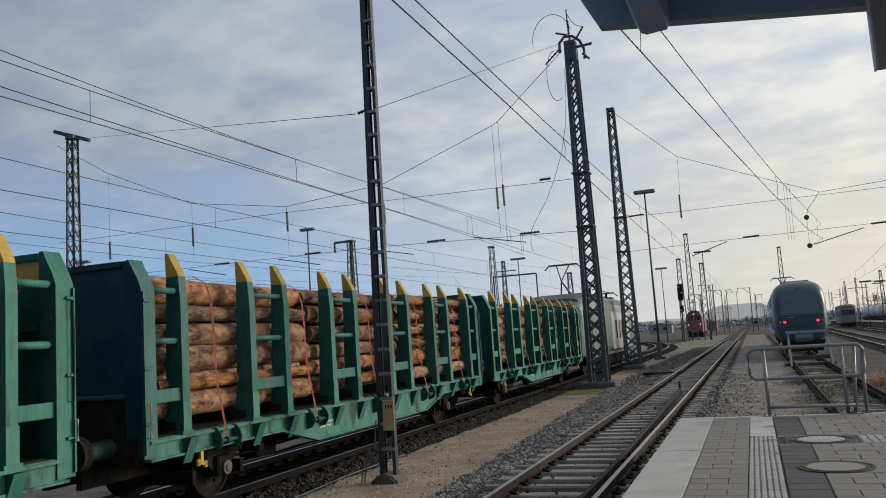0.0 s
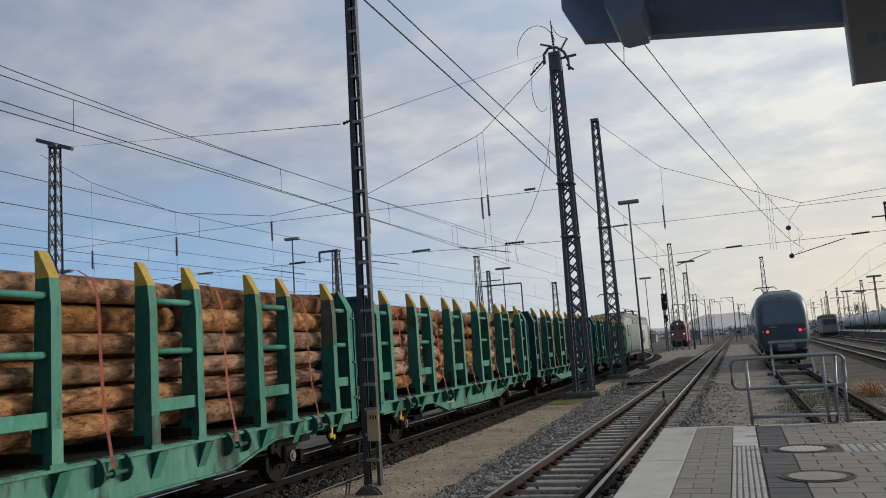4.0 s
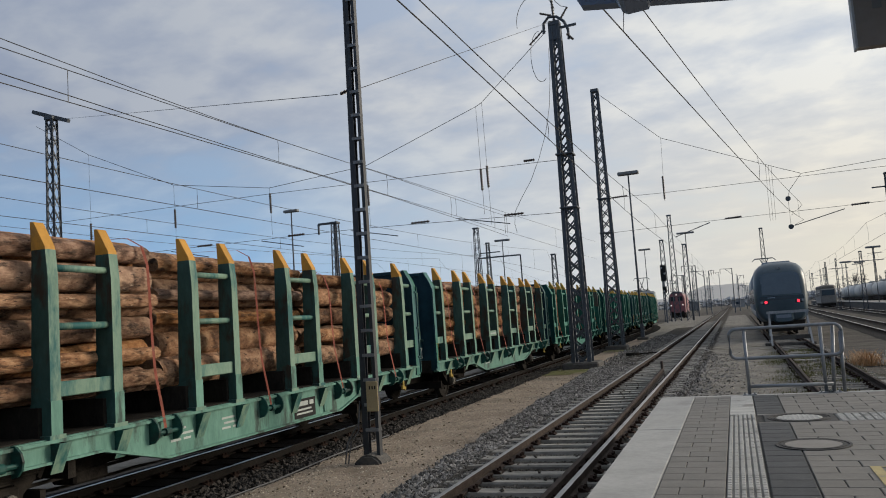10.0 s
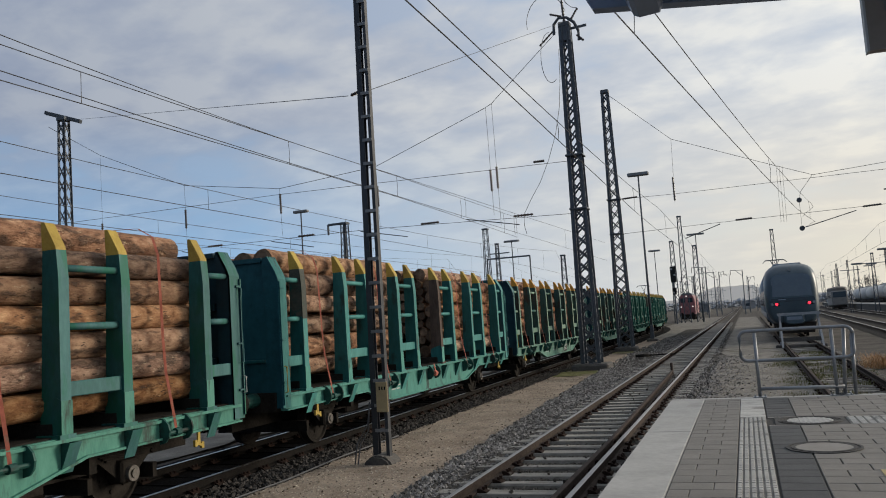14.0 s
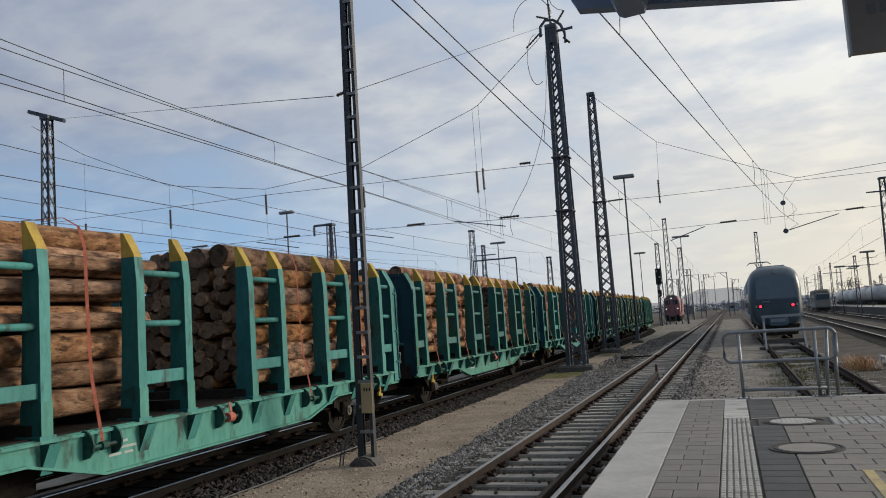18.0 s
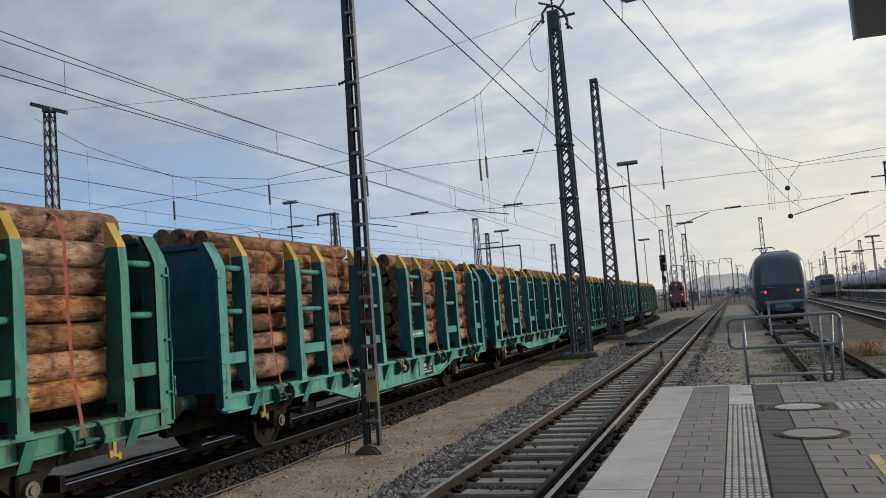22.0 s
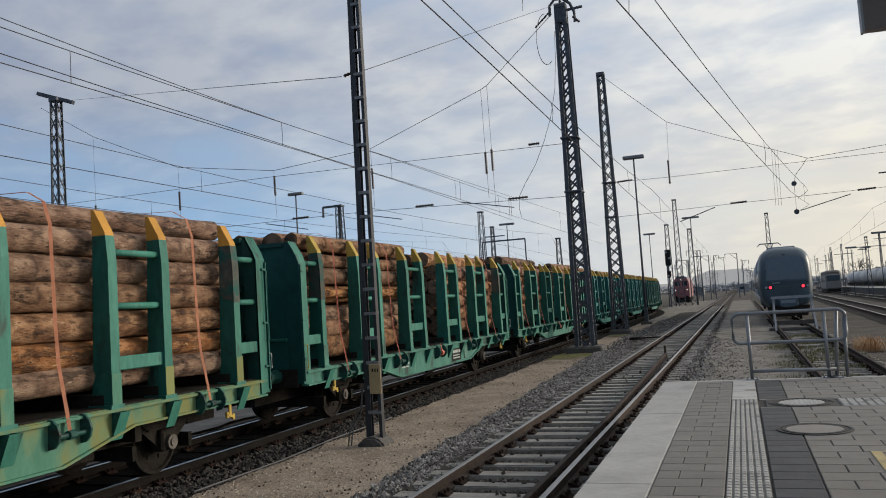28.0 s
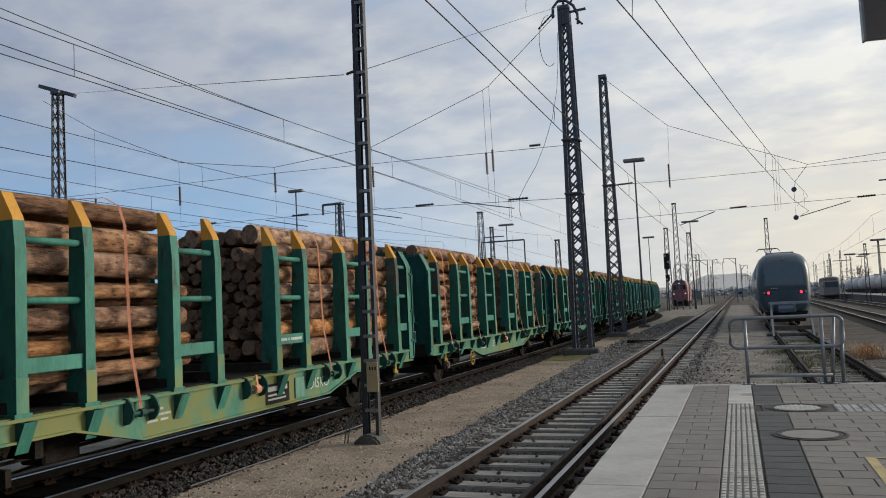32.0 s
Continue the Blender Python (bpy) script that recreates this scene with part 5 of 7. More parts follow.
# ---- masts ----
def lattice_mast(x, y, z, height, wx0, wx1, wy0, wy1, panels, label, name="catenary_mast", block=(1.3, 1.0), group="lattice masts", leg=0.1):
    """Four angle legs that draw together towards the top, cross-braced on all four faces, on a concrete block."""
    g = thing(name, pose(x, y, z), label, "mast", group)

    def corner(t, sx, sy):
        return Vector((sx * (wx0 + (wx1 - wx0) * t) / 2, sy * (wy0 + (wy1 - wy0) * t) / 2, height * t))
    for sx in (-1, 1):
        for sy in (-1, 1):
            bm = bmesh.new()
            p, q = corner(0, sx, sy), corner(1, sx, sy)
            bar(bm, p, q, leg, leg * 0.18, (0, 1, 0))
            bar(bm, p - Vector((sx * leg / 2, 0, 0)), q - Vector((sx * leg / 2, 0, 0)), leg, leg * 0.18, (1, 0, 0))
            part("leg", bm, M_MAST, g)
    w = leg * 0.45
    for face in range(4):
        whole = bmesh.new()
        for k in range(panels):
            t0, t1 = k / panels, (k + 1) / panels
            if face < 2:
                s = (-1, 1)[face]
                a, b, c, d = corner(t0, -1, s), corner(t1, 1, s), corner(t0, 1, s), corner(t1, -1, s)
            else:
                s = (-1, 1)[face - 2]
                a, b, c, d = corner(t0, s, -1), corner(t1, s, 1), corner(t0, s, 1), corner(t1, s, -1)
            up = (0, 1, 0) if face < 2 else (1, 0, 0)
            for p, q in ((a, b), (c, d)):
                bar(whole, p, q, w, w * 0.3, up)
                if block:
                    part("brace", whole, M_MAST, g)
                    whole = bmesh.new()
        if not block:
            tagged(part("bracing", whole, M_MAST, g), kind="stuff")
        else:
            whole.free()
    bm = bmesh.new()
    box(bm, -wx1 * 0.7, wx1 * 0.7, -wy1 * 0.7, wy1 * 0.7, height - 0.02, height + 0.18, 0.02)
    part("cap", bm, M_MAST, g)
    if block:
        bm = bmesh.new()
        box(bm, -block[0] * 0.82, block[0] * 0.82, -block[1] * 0.8, block[1] * 0.8, -0.5, 0.22, 0.07)
        part("footing", bm, M_CONCRETE, g)
    return g


def insulator(bm, p, q, r=0.06, sheds=7):
    """A ribbed insulator between two points."""
    p, q = Vector(p), Vector(q)
    cyl(bm, p, q, r * 0.62, seg=8)
    for k in range(sheds):
        c = p + (q - p) * ((k + 0.5) / sheds)
        d = (q - p).normalized() * 0.02
        cyl(bm, c - d, c + d, r, r * 0.85, seg=8)
    return bm


mast_b = lattice_mast(-6.3, 34.4, -0.15, 15.0, 0.7, 0.36, 0.66, 0.36, 26, "tall dark lattice catenary mast on a concrete footing", block=(0.95, 0.9), leg=0.16)
mast_c = lattice_mast(-6.85, 49.0, -0.15, 15.75, 0.82, 0.34, 0.72, 0.34, 24, "dark lattice catenary mast with no head fittings", block=(0.8, 0.7), leg=0.13)
mast_l = lattice_mast(-36.7, 36.0, -0.2, 15.8, 0.72, 0.44, 0.6, 0.4, 18, "grey lattice mast with a cross arm at its head", leg=0.12)
bm = bmesh.new()
bar(bm, (-1.05, -0.3, 16.36), (1.0, 0.3, 15.66), 0.3, 0.2)
part("cross_arm", bm, M_MAST, mast_l)


def mast_b_head():
    bm = bmesh.new()
    insulator(bm, (0, 0, 15.1), (-0.05, 0, 16.2), 0.07, 8)
    cyl(bm, (-0.05, 0, 16.2), (-0.06, 0, 16.7), 0.03, seg=6)
    part("head_insulator", bm, M_INSUL, mast_b)
    part("head_plate", box(bmesh.new(), -0.24, 0.24, -0.22, 0.22, 14.3, 15.05, 0.03), M_MAST, mast_b)
    arch = [(-0.5, 0, 14.75), (-0.48, 0, 15.2), (-0.25, 0, 15.45), (0.1, 0, 15.42), (0.42, 0, 15.15), (0.58, 0, 14.75), (0.58, 0, 14.3)]
    part("head_bracket", tube(bmesh.new(), arch, 0.065, 8), M_MAST, mast_b)
    part("arm", bar(bmesh.new(), (0.25, 0, 14.88), (0.95, 0, 14.92), 0.09), M_MAST, mast_b)
    for p, q in (((-0.1, 0, 15.5), (-0.62, 0, 15.7)), ((0.3, 0, 15.3), (0.62, 0, 15.75)), ((-1.25, 0.3, 14.45), (-0.55, 0.2, 15.0)), ((0.5, 0, 14.55), (0.78, 0, 14.25))):
        part("insulator", insulator(bmesh.new(), p, q, 0.06, 5), M_INSUL, mast_b)
    bm = bmesh.new()
    pts = [(-0.05 + 0.9 * math.cos(a) - 0.75, 0, 15.4 + 1.2 * math.sin(a)) for a in np.linspace(0.3, 3.3, 14)]
    tube(bm, pts, 0.015, 5)
    tube(bm, [(-0.05, 0, 16.5), (0.12, 0, 16.1), (0.35, 0, 15.85), (0.62, 0, 15.75)], 0.015, 5)
    tube(bm, [(-0.75 + 0.42 * math.cos(a), 0, 13.75 + 1.15 * math.sin(a)) for a in np.linspace(1.5, 5.2, 16)], 0.014, 5)
    tagged(part("jumper_cable", bm, M_WIRE, mast_b), kind="stuff")
    for z in (9.2, 6.85):
        bm = bmesh.new()
        box(bm, -0.38, 0.38, -0.38, 0.38, z - 0.04, z + 0.04, 0.015)
        part("clamp", bm, M_MAST, mast_b)


mast_b_head()
for z in (9.1, 7.0):
    bm = bmesh.new()
    box(bm, -0.4, 0.4, -0.36, 0.36, z - 0.035, z + 0.035, 0.015)
    part("clamp", bm, M_MAST, mast_c)


def ladder_mast():
    """Slim mast of two channels joined by batten plates."""
    g = thing("flat_mast", pose(-6.15, 12.9, -0.12, 0, 0.45, 0), "slim steel mast of two channels with batten plates", "mast")
    h = 11.5

    def half(z):
        return 0.158 - 0.05 * min(z, h) / 8.3

    for s, w in ((-1, 0.105), (1, 0.06)):
        # a U section, open towards the other channel
        bm, d, t = bmesh.new(), 0.055, 0.012
        outline = [(0, -d), (-s * w, -d), (-s * w, -d + t), (-s * t, -d + t), (-s * t, d - t), (-s * w, d - t), (-s * w, d), (0, d)]
        lo = [bm.verts.new((s * half(0) + u, v, 0.0)) for u, v in outline]
        hi = [bm.verts.new((s * half(h) + u, v, h)) for u, v in outline]
        bm.faces.new(lo)
        bm.faces.new(hi[::-1])
        for i in range(8):
            bm.faces.new((lo[i], hi[i], hi[(i + 1) % 8], lo[(i + 1) % 8]))
        part("channel", bm, M_LADDER, g)
    z = 0.5
    while z < h:
        for y in (-0.061, 0.061):
            bm = bmesh.new()
            box(bm, -half(z) + 0.06, half(z), y - 0.005, y + 0.005, z - 0.028, z + 0.028, 0.003)
            part("batten_plate", bm, M_GALVDULL, g)
        z += 0.43
    bm = bmesh.new()
    box(bm, -0.03, 0.19, -0.1, -0.075, 0.82, 1.34, 0.008)
    part("board", bm, M_BOARD, g, "weathered tan board")
    bm = bmesh.new()
    for dx in (-0.05, 0.0, 0.05):
        box(bm, 0.08 + dx, 0.105 + dx, -0.104, -0.102, 1.2, 1.26)
    part("lettering", bm, M_BLACKPLATE, g)
    bm = bmesh.new()
    prism(bm, [(-0.34, -0.3), (0.32, -0.3), (0.27, -0.07), (0.2, 0.03), (0.1, 0.09), (-0.08, 0.1), (-0.2, 0.03), (-0.29, -0.07)], "y", -0.24, 0.24)
    bmesh.ops.bevel(bm, geom=bm.edges[:], offset=0.04, segments=2, affect="EDGES")
    part("footing", bm, M_CONCRETE, g, "rounded concrete footing")
    for x, n in ((-0.22, 0.5), (-0.28, 0.62)):
        part("earth_cable", tube(bmesh.new(), [(-0.16, -0.1, 1.0), (-0.2, -0.12, n), (x - 0.1, -0.2, 0.3), (x - 0.14, -0.25, -0.05)], 0.012, 5), M_WIRE, g)
    bm = bmesh.new()
    insulator(bm, (-0.1, 0, 6.58), (-0.3, 0.06, 6.56), 0.035, 3)
    part("insulator", bm, M_INSUL, g)
    return g


M_GALVDULL = material("dull_batten_paint", (0.12, 0.125, 0.13), (0.21, 0.215, 0.22), 5.0, 0.55, 0.2, bump=0.1)
M_BOARD = material("tan_board", (0.25, 0.19, 0.1), (0.36, 0.28, 0.15), 4.0, 0.7, bump=0.15, stain=(0.16, 0.12, 0.07), stain_at=0.58)
ladder_mast()


def yard_lamp(x, y, height, head=1.6, label="grey yard lamp with a wide flat head on a thin pole", base=True):
    g = thing("yard_lamp", pose(x, y, -0.2), label, "lamp post", "yard lamps")
    r = max(0.06, height * 0.0075)
    part("pole", cyl(bmesh.new(), (0, 0, 0), (0, 0, height), r, r * 0.6, seg=10), M_MAST, g, smooth=True)
    bm = bmesh.new()
    box(bm, -head / 2, head / 2, -0.25, 0.25, height - 0.05, height + 0.22, 0.06)
    part("lamp_head", bm, M_GALVDULL, g)
    if base:
        bm = bmesh.new()
        box(bm, -0.4, 0.4, -0.4, 0.4, -0.1, 0.2, 0.04)
        part("footing", bm, M_CONCRETE, g)
        box_ = bmesh.new()
        box(box_, -0.14, 0.14, -0.12, 0.12, 0.2, 1.2, 0.02)
        part("sleeve", box_, M_MAST, g)
    return g


yard_lamp(-6.75, 62.5, 12.7)
for x, y, h, w in ((-6.2, 130, 13.5, 2.6), (-12.6, 130, 11.5, 1.8), (-30.2, 110, 13.3, 2.2), (-40.8, 70, 14.4, 1.6), (-62, 62, 12.6, 1.8), (16.9, 140, 7.3, 1.6), (18.9, 126, 8.6, 1.9), (27, 200, 9.2, 2.2), (33, 250, 10.5, 2.4)):
    yard_lamp(x, y, h, w, base=False)


FAR_BRACKETS = ((-8.8, 160, 8.2, -2.2), (-6.9, 170, 10.3, -2.6), (-6.0, 190, 9.9, -3.0), (-5.2, 200, 10.2, 1.2), (-4.8, 330, 14.3, -2.6), (0.0, 190, 9.9, -2.4), (1.2, 220, 9.1, 1.6), (3.5, 260, 7.2, -1.8))


def pole_mast(x, y, height, w=0.35, arm=0.0, name="far_mast"):
    """A slim lattice mast far off, with an optional cross arm."""
    g = lattice_mast(x, y, -0.2, height, w * 2, w, w * 1.6, w, max(6, int(height / 1.1)), "slim grey lattice mast far down the yard", name, None, "far masts", leg=0.09 if w > 0.3 else 0.05)
    if arm:
        bm = bmesh.new()
        bar(bm, (-arm * 0.4, 0, height - 1.3), (arm * 0.6, 0, height - 1.3), 0.14 if w > 0.3 else 0.09)
        part("cross_arm", bm, M_MAST, g)
    return g


for x, y, h, w, arm in ((-9.9, 130, 12.7, 0.5, 0), (-8.5, 131, 16.6, 0.5, 0), (-6.6, 131, 11.8, 0.5, 0), (-34, 110, 15.4, 0.6, 0), (-32.7, 111, 13.2, 0.4, 3), (-23, 110, 10.6, 0.5, 0), (16.42, 95, 14.7, 0.5, 4), (17.76, 130, 8.3, 0.29, 5), (14.44, 130, 7.5, 0.16, 2.6), (20.5, 240, 8.6, 0.25, 2), (22.6, 240, 9.3, 0.25, 3), (23.9, 245, 9.8, 0.25, 0), (5.1, 140, 13.9, 0.42, 0), (-36, 70, 12.7, 0.55, 0)):
    pole_mast(x, y, h, w, arm)
rnd = random.Random(5)
for k in range(30):
    y = rnd.uniform(160, 420)
    x = rnd.choice([rnd.uniform(-0.1, -0.02), rnd.uniform(0.07, 0.26), rnd.uniform(-0.75, -0.12), rnd.uniform(0.08, 0.22)]) * y
    pole_mast(x, y, rnd.uniform(9, 15), 0.35, rnd.choice([0, 0, 3, 4]))
for k in range(18):
    y = rnd.uniform(230, 520)
    x = rnd.choice([rnd.uniform(-0.055, -0.014), rnd.uniform(0.004, 0.016), rnd.uniform(0.075, 0.14)]) * y
    pole_mast(x, y, rnd.uniform(8.5, 13.5), 0.22, rnd.choice([0, 2.5, -5, 4]))


def bracket_mast(x, y, height, reach):
    """A thin far post with one bracket out over a track."""
    g = thing("bracket_mast", pose(x, y, -0.2), "thin dark post with a bracket arm far down the yard", "mast", "far bracket masts")
    part("post", cyl(bmesh.new(), (0, 0, 0), (0.1, 0, height), 0.13, 0.09, seg=8), M_MAST, g)
    part("bracket", bar(bmesh.new(), (0.1, 0, height - 0.1), (reach, 0, height), 0.1), M_MAST, g)
    part("stay", bar(bmesh.new(), (0.1, 0, height - 1.4), (reach * 0.55, 0, height - 0.1), 0.09), M_MAST, g)
    part("insulator", insulator(bmesh.new(), (reach, 0, height), (reach, 0, height - 1.0), 0.09, 4), M_INSUL, g)


for x, y, h, reach in FAR_BRACKETS:
    bracket_mast(x, y, h, reach)


def portal():
    """Cantilever frames over the yard tracks beyond the train."""
    for x0, x1, y, z in ((-34, -27.7, 110, 10.9), (-37.8, -36, 70, 12.6)):
        g = thing("signal_gantry", pose(0, y, 0), "dark steel bracket frame over the yard tracks", "gantry")
        part("beam", bar(bmesh.new(), (x0, 0, z), (x1, 0, z), 0.2), M_MAST, g)
        part("upright", bar(bmesh.new(), (x1 if y > 100 else x0, 0, z), (x1 if y > 100 else x0, 0, -0.3 if y > 100 else z - 1.0), 0.16), M_MAST, g)
        part("upright", bar(bmesh.new(), (x0 if y > 100 else x1, 0, z), (x0 if y > 100 else x1, 0, -0.3), 0.16), M_MAST, g)


portal()

# ---- overhead line ----
def line(name, pts, r=0.012, label="", sag=0.0, n=1):
    out = []
    for p, q in zip(pts, pts[1:]):
        p, q = Vector(p), Vector(q)
        for k in range(n):
            t = k / n
            out.append(p.lerp(q, t) - Vector((0, 0, sag * 4 * t * (1 - t))))
    out.append(Vector(pts[-1]))
    return tagged(part(name, tube(bmesh.new(), out, r, 5), M_WIRE), label or "thin dark overhead wire", "wire", "overhead wires")


def catenary(f, contact, messenger, ys, step, label, droppers=True, r=0.0085, seed=1):
    """Contact wire, carrying wire with its sag and the droppers between them, as one line along a track."""
    g = thing("overhead_line", pose(0, 0, 0), label, "overhead wire", "overhead lines")
    y0, y1 = ys
    span = step
    pts = [(f(y), y, contact(y)) for y in list(np.arange(y0, y1 - 0.5, 5.0)) + [y1]]
    part("contact_wire", tube(bmesh.new(), pts, r, 5), M_WIRE, g)
    pts = [(f(y), y, messenger(y)) for y in list(np.arange(y0, y1 - 0.5, 2.5)) + [y1]]
    part("carrying_wire", tube(bmesh.new(), pts, r * 0.9, 5), M_WIRE, g)
    if droppers:
        y = y0 + 2.0 + seed
        while y < min(y1, 120):
            bm = bmesh.new()
            tube(bm, [(f(y), y, contact(y)), (f(y) + 0.03, y - 0.03, (contact(y) + messenger(y)) / 2), (f(y), y, messenger(y))], 0.006, 4)
            part("dropper", bm, M_WIRE, g)
            y += span
    return g


catenary(lambda y: -8.95 - 0.02 * max(0.0, y - 20) if y < 60 else way(y) - 0.3, lambda y: 5.655 + 0.01644 * max(y, 4) - 0.00036 * max(y, 4) ** 2, lambda y: 6.252 - 0.006 * y + 0.00074 * y * y if y < 20 else 6.428 + 0.018 * (y - 20), (-14, 34.7), 5.85, "overhead line above the goods track", True, 0.0085, 3.54)
catenary(lambda y: -9.42 + 0.004 * min(max(y - 14, 0), 30), lambda y: 6.035 + 0.0005 * (min(max(y, 4), 17.6) - 17.6) ** 2, lambda y: 6.54 + 0.00204 * (y - 13.7) ** 2 if 0 < y < 21 else 6.65 + 0.018 * (y - 21) if y > 0 else 6.92, (-14, 60), 17.5, "second overhead line above the goods track", True, 0.0085, 40.0)
catenary(lambda y: -2.87, lambda y: 5.4 - 0.0135 * min(max(y - 8, 0), 16) + 0.01 * min(max(0, y - 30), 30), lambda y: 5.62 + 0.0008 * (y - 6) ** 2 if y < 35 else 6.2, (-10, 250), 10.6, "overhead line above the platform track", True, 0.0085, 21.5 - 10.0)
catenary(lambda y: min(-2.2 + 0.1275 * y + 0.00023 * y * y, 3.5), lambda y: 5.5 + 0.045 * max(0, y - 34), lambda y: 6.16 + 0.0006 * (y - 16) ** 2 if y < 47 else 6.8, (-8, 49.1), 14.3, "overhead line swinging over to the siding", True, 0.0085, 15.7)
for x, c, m, seed in ((-14.1, 5.85, 6.4, 3.0), (-18.4, 5.85, 6.3, 6.0), (-24.0, 5.8, 6.6, 1.0), (-30.0, 5.8, 6.7, 4.0)):
    catenary(lambda y, x=x: x - 0.0012 * max(0, y - 45) ** 2, lambda y, c=c: c, lambda y, c=m: c + 0.0012 * (y % 70 - 25) ** 2 * 0.6, (-20, 175), 8.5, "overhead line above a yard track", True, 0.01, seed)
for x in (8.1, 12.8):
    catenary(lambda y, x=x: x + 0.035 * (y - 40), lambda y: 5.5, lambda y: 6.3 + 0.0006 * (y % 60 - 30) ** 2, (30, 300), 9.0, "overhead line above a far track", True, 0.01)


def head_span():
    g = thing("head_span", pose(0, 34.7, 0), "head-span wires with insulators across the goods tracks", "overhead wire", "head spans")
    top = [(-36.5, 14.9), (-32.8, 12.75), (-27.2, 10.35), (-21.4, 9.48), (-16.0, 9.9), (-10.3, 11.9), (-10.0, 12.05), (-6.75, 14.8)]
    part("carrier_wire", tube(bmesh.new(), [(x, 0, z) for x, z in top], 0.014, 5), M_WIRE, g)
    part("upper_cross_wire", tube(bmesh.new(), [(-36.5, 0, 9.2), (-21.4, 0, 9.18), (-6.5, 0, 8.92)], 0.012, 5), M_WIRE, g)
    part("lower_cross_wire", tube(bmesh.new(), [(-36.5, 0, 6.95), (-16.5, 0, 6.9), (-6.5, 0, 6.58)], 0.012, 5), M_WIRE, g)
    for (x, z), zi, zl in zip(top[1:-1], (8.9, 9.05, 9.2, 8.95, 9.0, 9.1), (7.1, 7.3, 7.4, 7.2, 7.2, 6.7)):
        part("hanger_wire", tube(bmesh.new(), [(x, 0, z), (x + 0.05, 0, zl - 0.3)], 0.008, 4), M_WIRE, g)
        bm = bmesh.new()
        insulator(bm, (x + 0.02, 0, zi), (x + 0.03, 0, zi - 1.0), 0.07, 9)
        part("insulator", bm, M_INSUL, g)
    for x, z, n in ((-13.4, 6.87, 0.9), (-8.9, 6.75, 0.9), (-8.0, 9.08, 0.5), (-20.0, 6.95, 0.9), (-25.4, 6.95, 0.9)):
        bm = bmesh.new()
        insulator(bm, (x - n / 2, 0, z), (x + n / 2, 0, z), 0.065, 6)
        part("insulator", bm, M_INSUL, g)
    for x in (-11.6, -17.0, -22.0, -27.5):
        part("steady_arm", bar(bmesh.new(), (x, 0, 6.85), (x + 2.6, -0.4, 6.3), 0.04), M_WIRE, g)
    for x, z in ((-9.244, 6.52), (-9.34, 6.52)):
        part("hanger_wire", tube(bmesh.new(), [(x, 0, 6.77), (x, 0, z), (x, 0, z - 0.6)], 0.008, 4), M_WIRE, g)
    part("feeder_cable", tube(bmesh.new(), [(-6.7, 0, 14.0), (-6.75, 0, 12.7), (-6.88, 0, 11.4), (-7.15, 0, 10.2), (-7.55, 0, 9.1), (-8.0, 0, 8.15), (-8.5, 0, 7.4), (-8.82, 0, 6.85), (-8.88, 0, 6.3), (-8.8, 0, 5.9)], 0.012, 5), M_WIRE, g)
    h = thing("head_span", pose(0, 49, 0), "head-span wires with insulators across the platform tracks", "overhead wire", "head spans")
    part("carrier_wire", tube(bmesh.new(), [(-6.6, 0, 15.4), (-3.2, 0, 12.2), (2.1, 0, 9.96), (4.23, 0, 9.09), (8.73, 0, 9.39), (14.0, 0, 11.2), (20.5, 0, 15.0)], 0.014, 5), M_WIRE, h)
    part("upper_cross_wire", tube(bmesh.new(), [(-6.6, 0, 8.95), (-3.3, 0, 8.9), (8.7, 0, 8.95), (20.5, 0, 9.2)], 0.012, 5), M_WIRE, h)
    part("lower_cross_wire", tube(bmesh.new(), [(-6.6, 0, 6.83), (-1.6, 0, 6.93), (8.0, 0, 7.05), (20.5, 0, 7.3)], 0.012, 5), M_WIRE, h)
    part("hanger_wire", tube(bmesh.new(), [(-3.2, 0, 12.2), (-3.3, 0, 8.4)], 0.008, 4), M_WIRE, h)
    for x, z0, z1 in ((-3.3, 9.9, 8.5),):
        part("insulator", insulator(bmesh.new(), (x, 0, z0), (x, 0, z1), 0.075, 9), M_INSUL, h)
    for x, z in ((0.4, 6.98), (7.0, 7.03), (-5.9, 8.95)):
        part("insulator", insulator(bmesh.new(), (x - 0.45, 0, z), (x + 0.45, 0, z + 0.03), 0.07, 7), M_INSUL, h)
    for x0, x1 in ((-2.9, -0.9), (3.6, 6.2)):
        part("steady_arm", bar(bmesh.new(), (x0, 0, 6.2), (x1, 0, 6.85), 0.045), M_WIRE, h)
    for z in (7.75, 6.15):
        w = part("tension_wheel", cyl(bmesh.new(), (3.4, -0.04, z), (3.4, 0.04, z), 0.14, seg=18), M_MAST, h)
    part("hanger_wire", tube(bmesh.new(), [(4.2, 0, 9.1), (3.9, 0, 8.7), (3.5, 0, 8.2), (3.4, 0, 7.7), (3.4, 0, 6.0)], 0.012, 4), M_WIRE, h)
    for x in (2.4, 2.55, 2.7):
        part("hanger_wire", tube(bmesh.new(), [(x, 0, 9.8), (x - 0.05, 0, 6.6)], 0.008, 4), M_WIRE, h)


head_span()
line("earth_wire", [(-36.7, 36, 15.6), (-6.46, 12.96, 6.44)], 0.0075)
line("earth_wire", [(-6.05, 12.9, 6.45), (-6.3, 34.4, 15.1)], 0.0075)


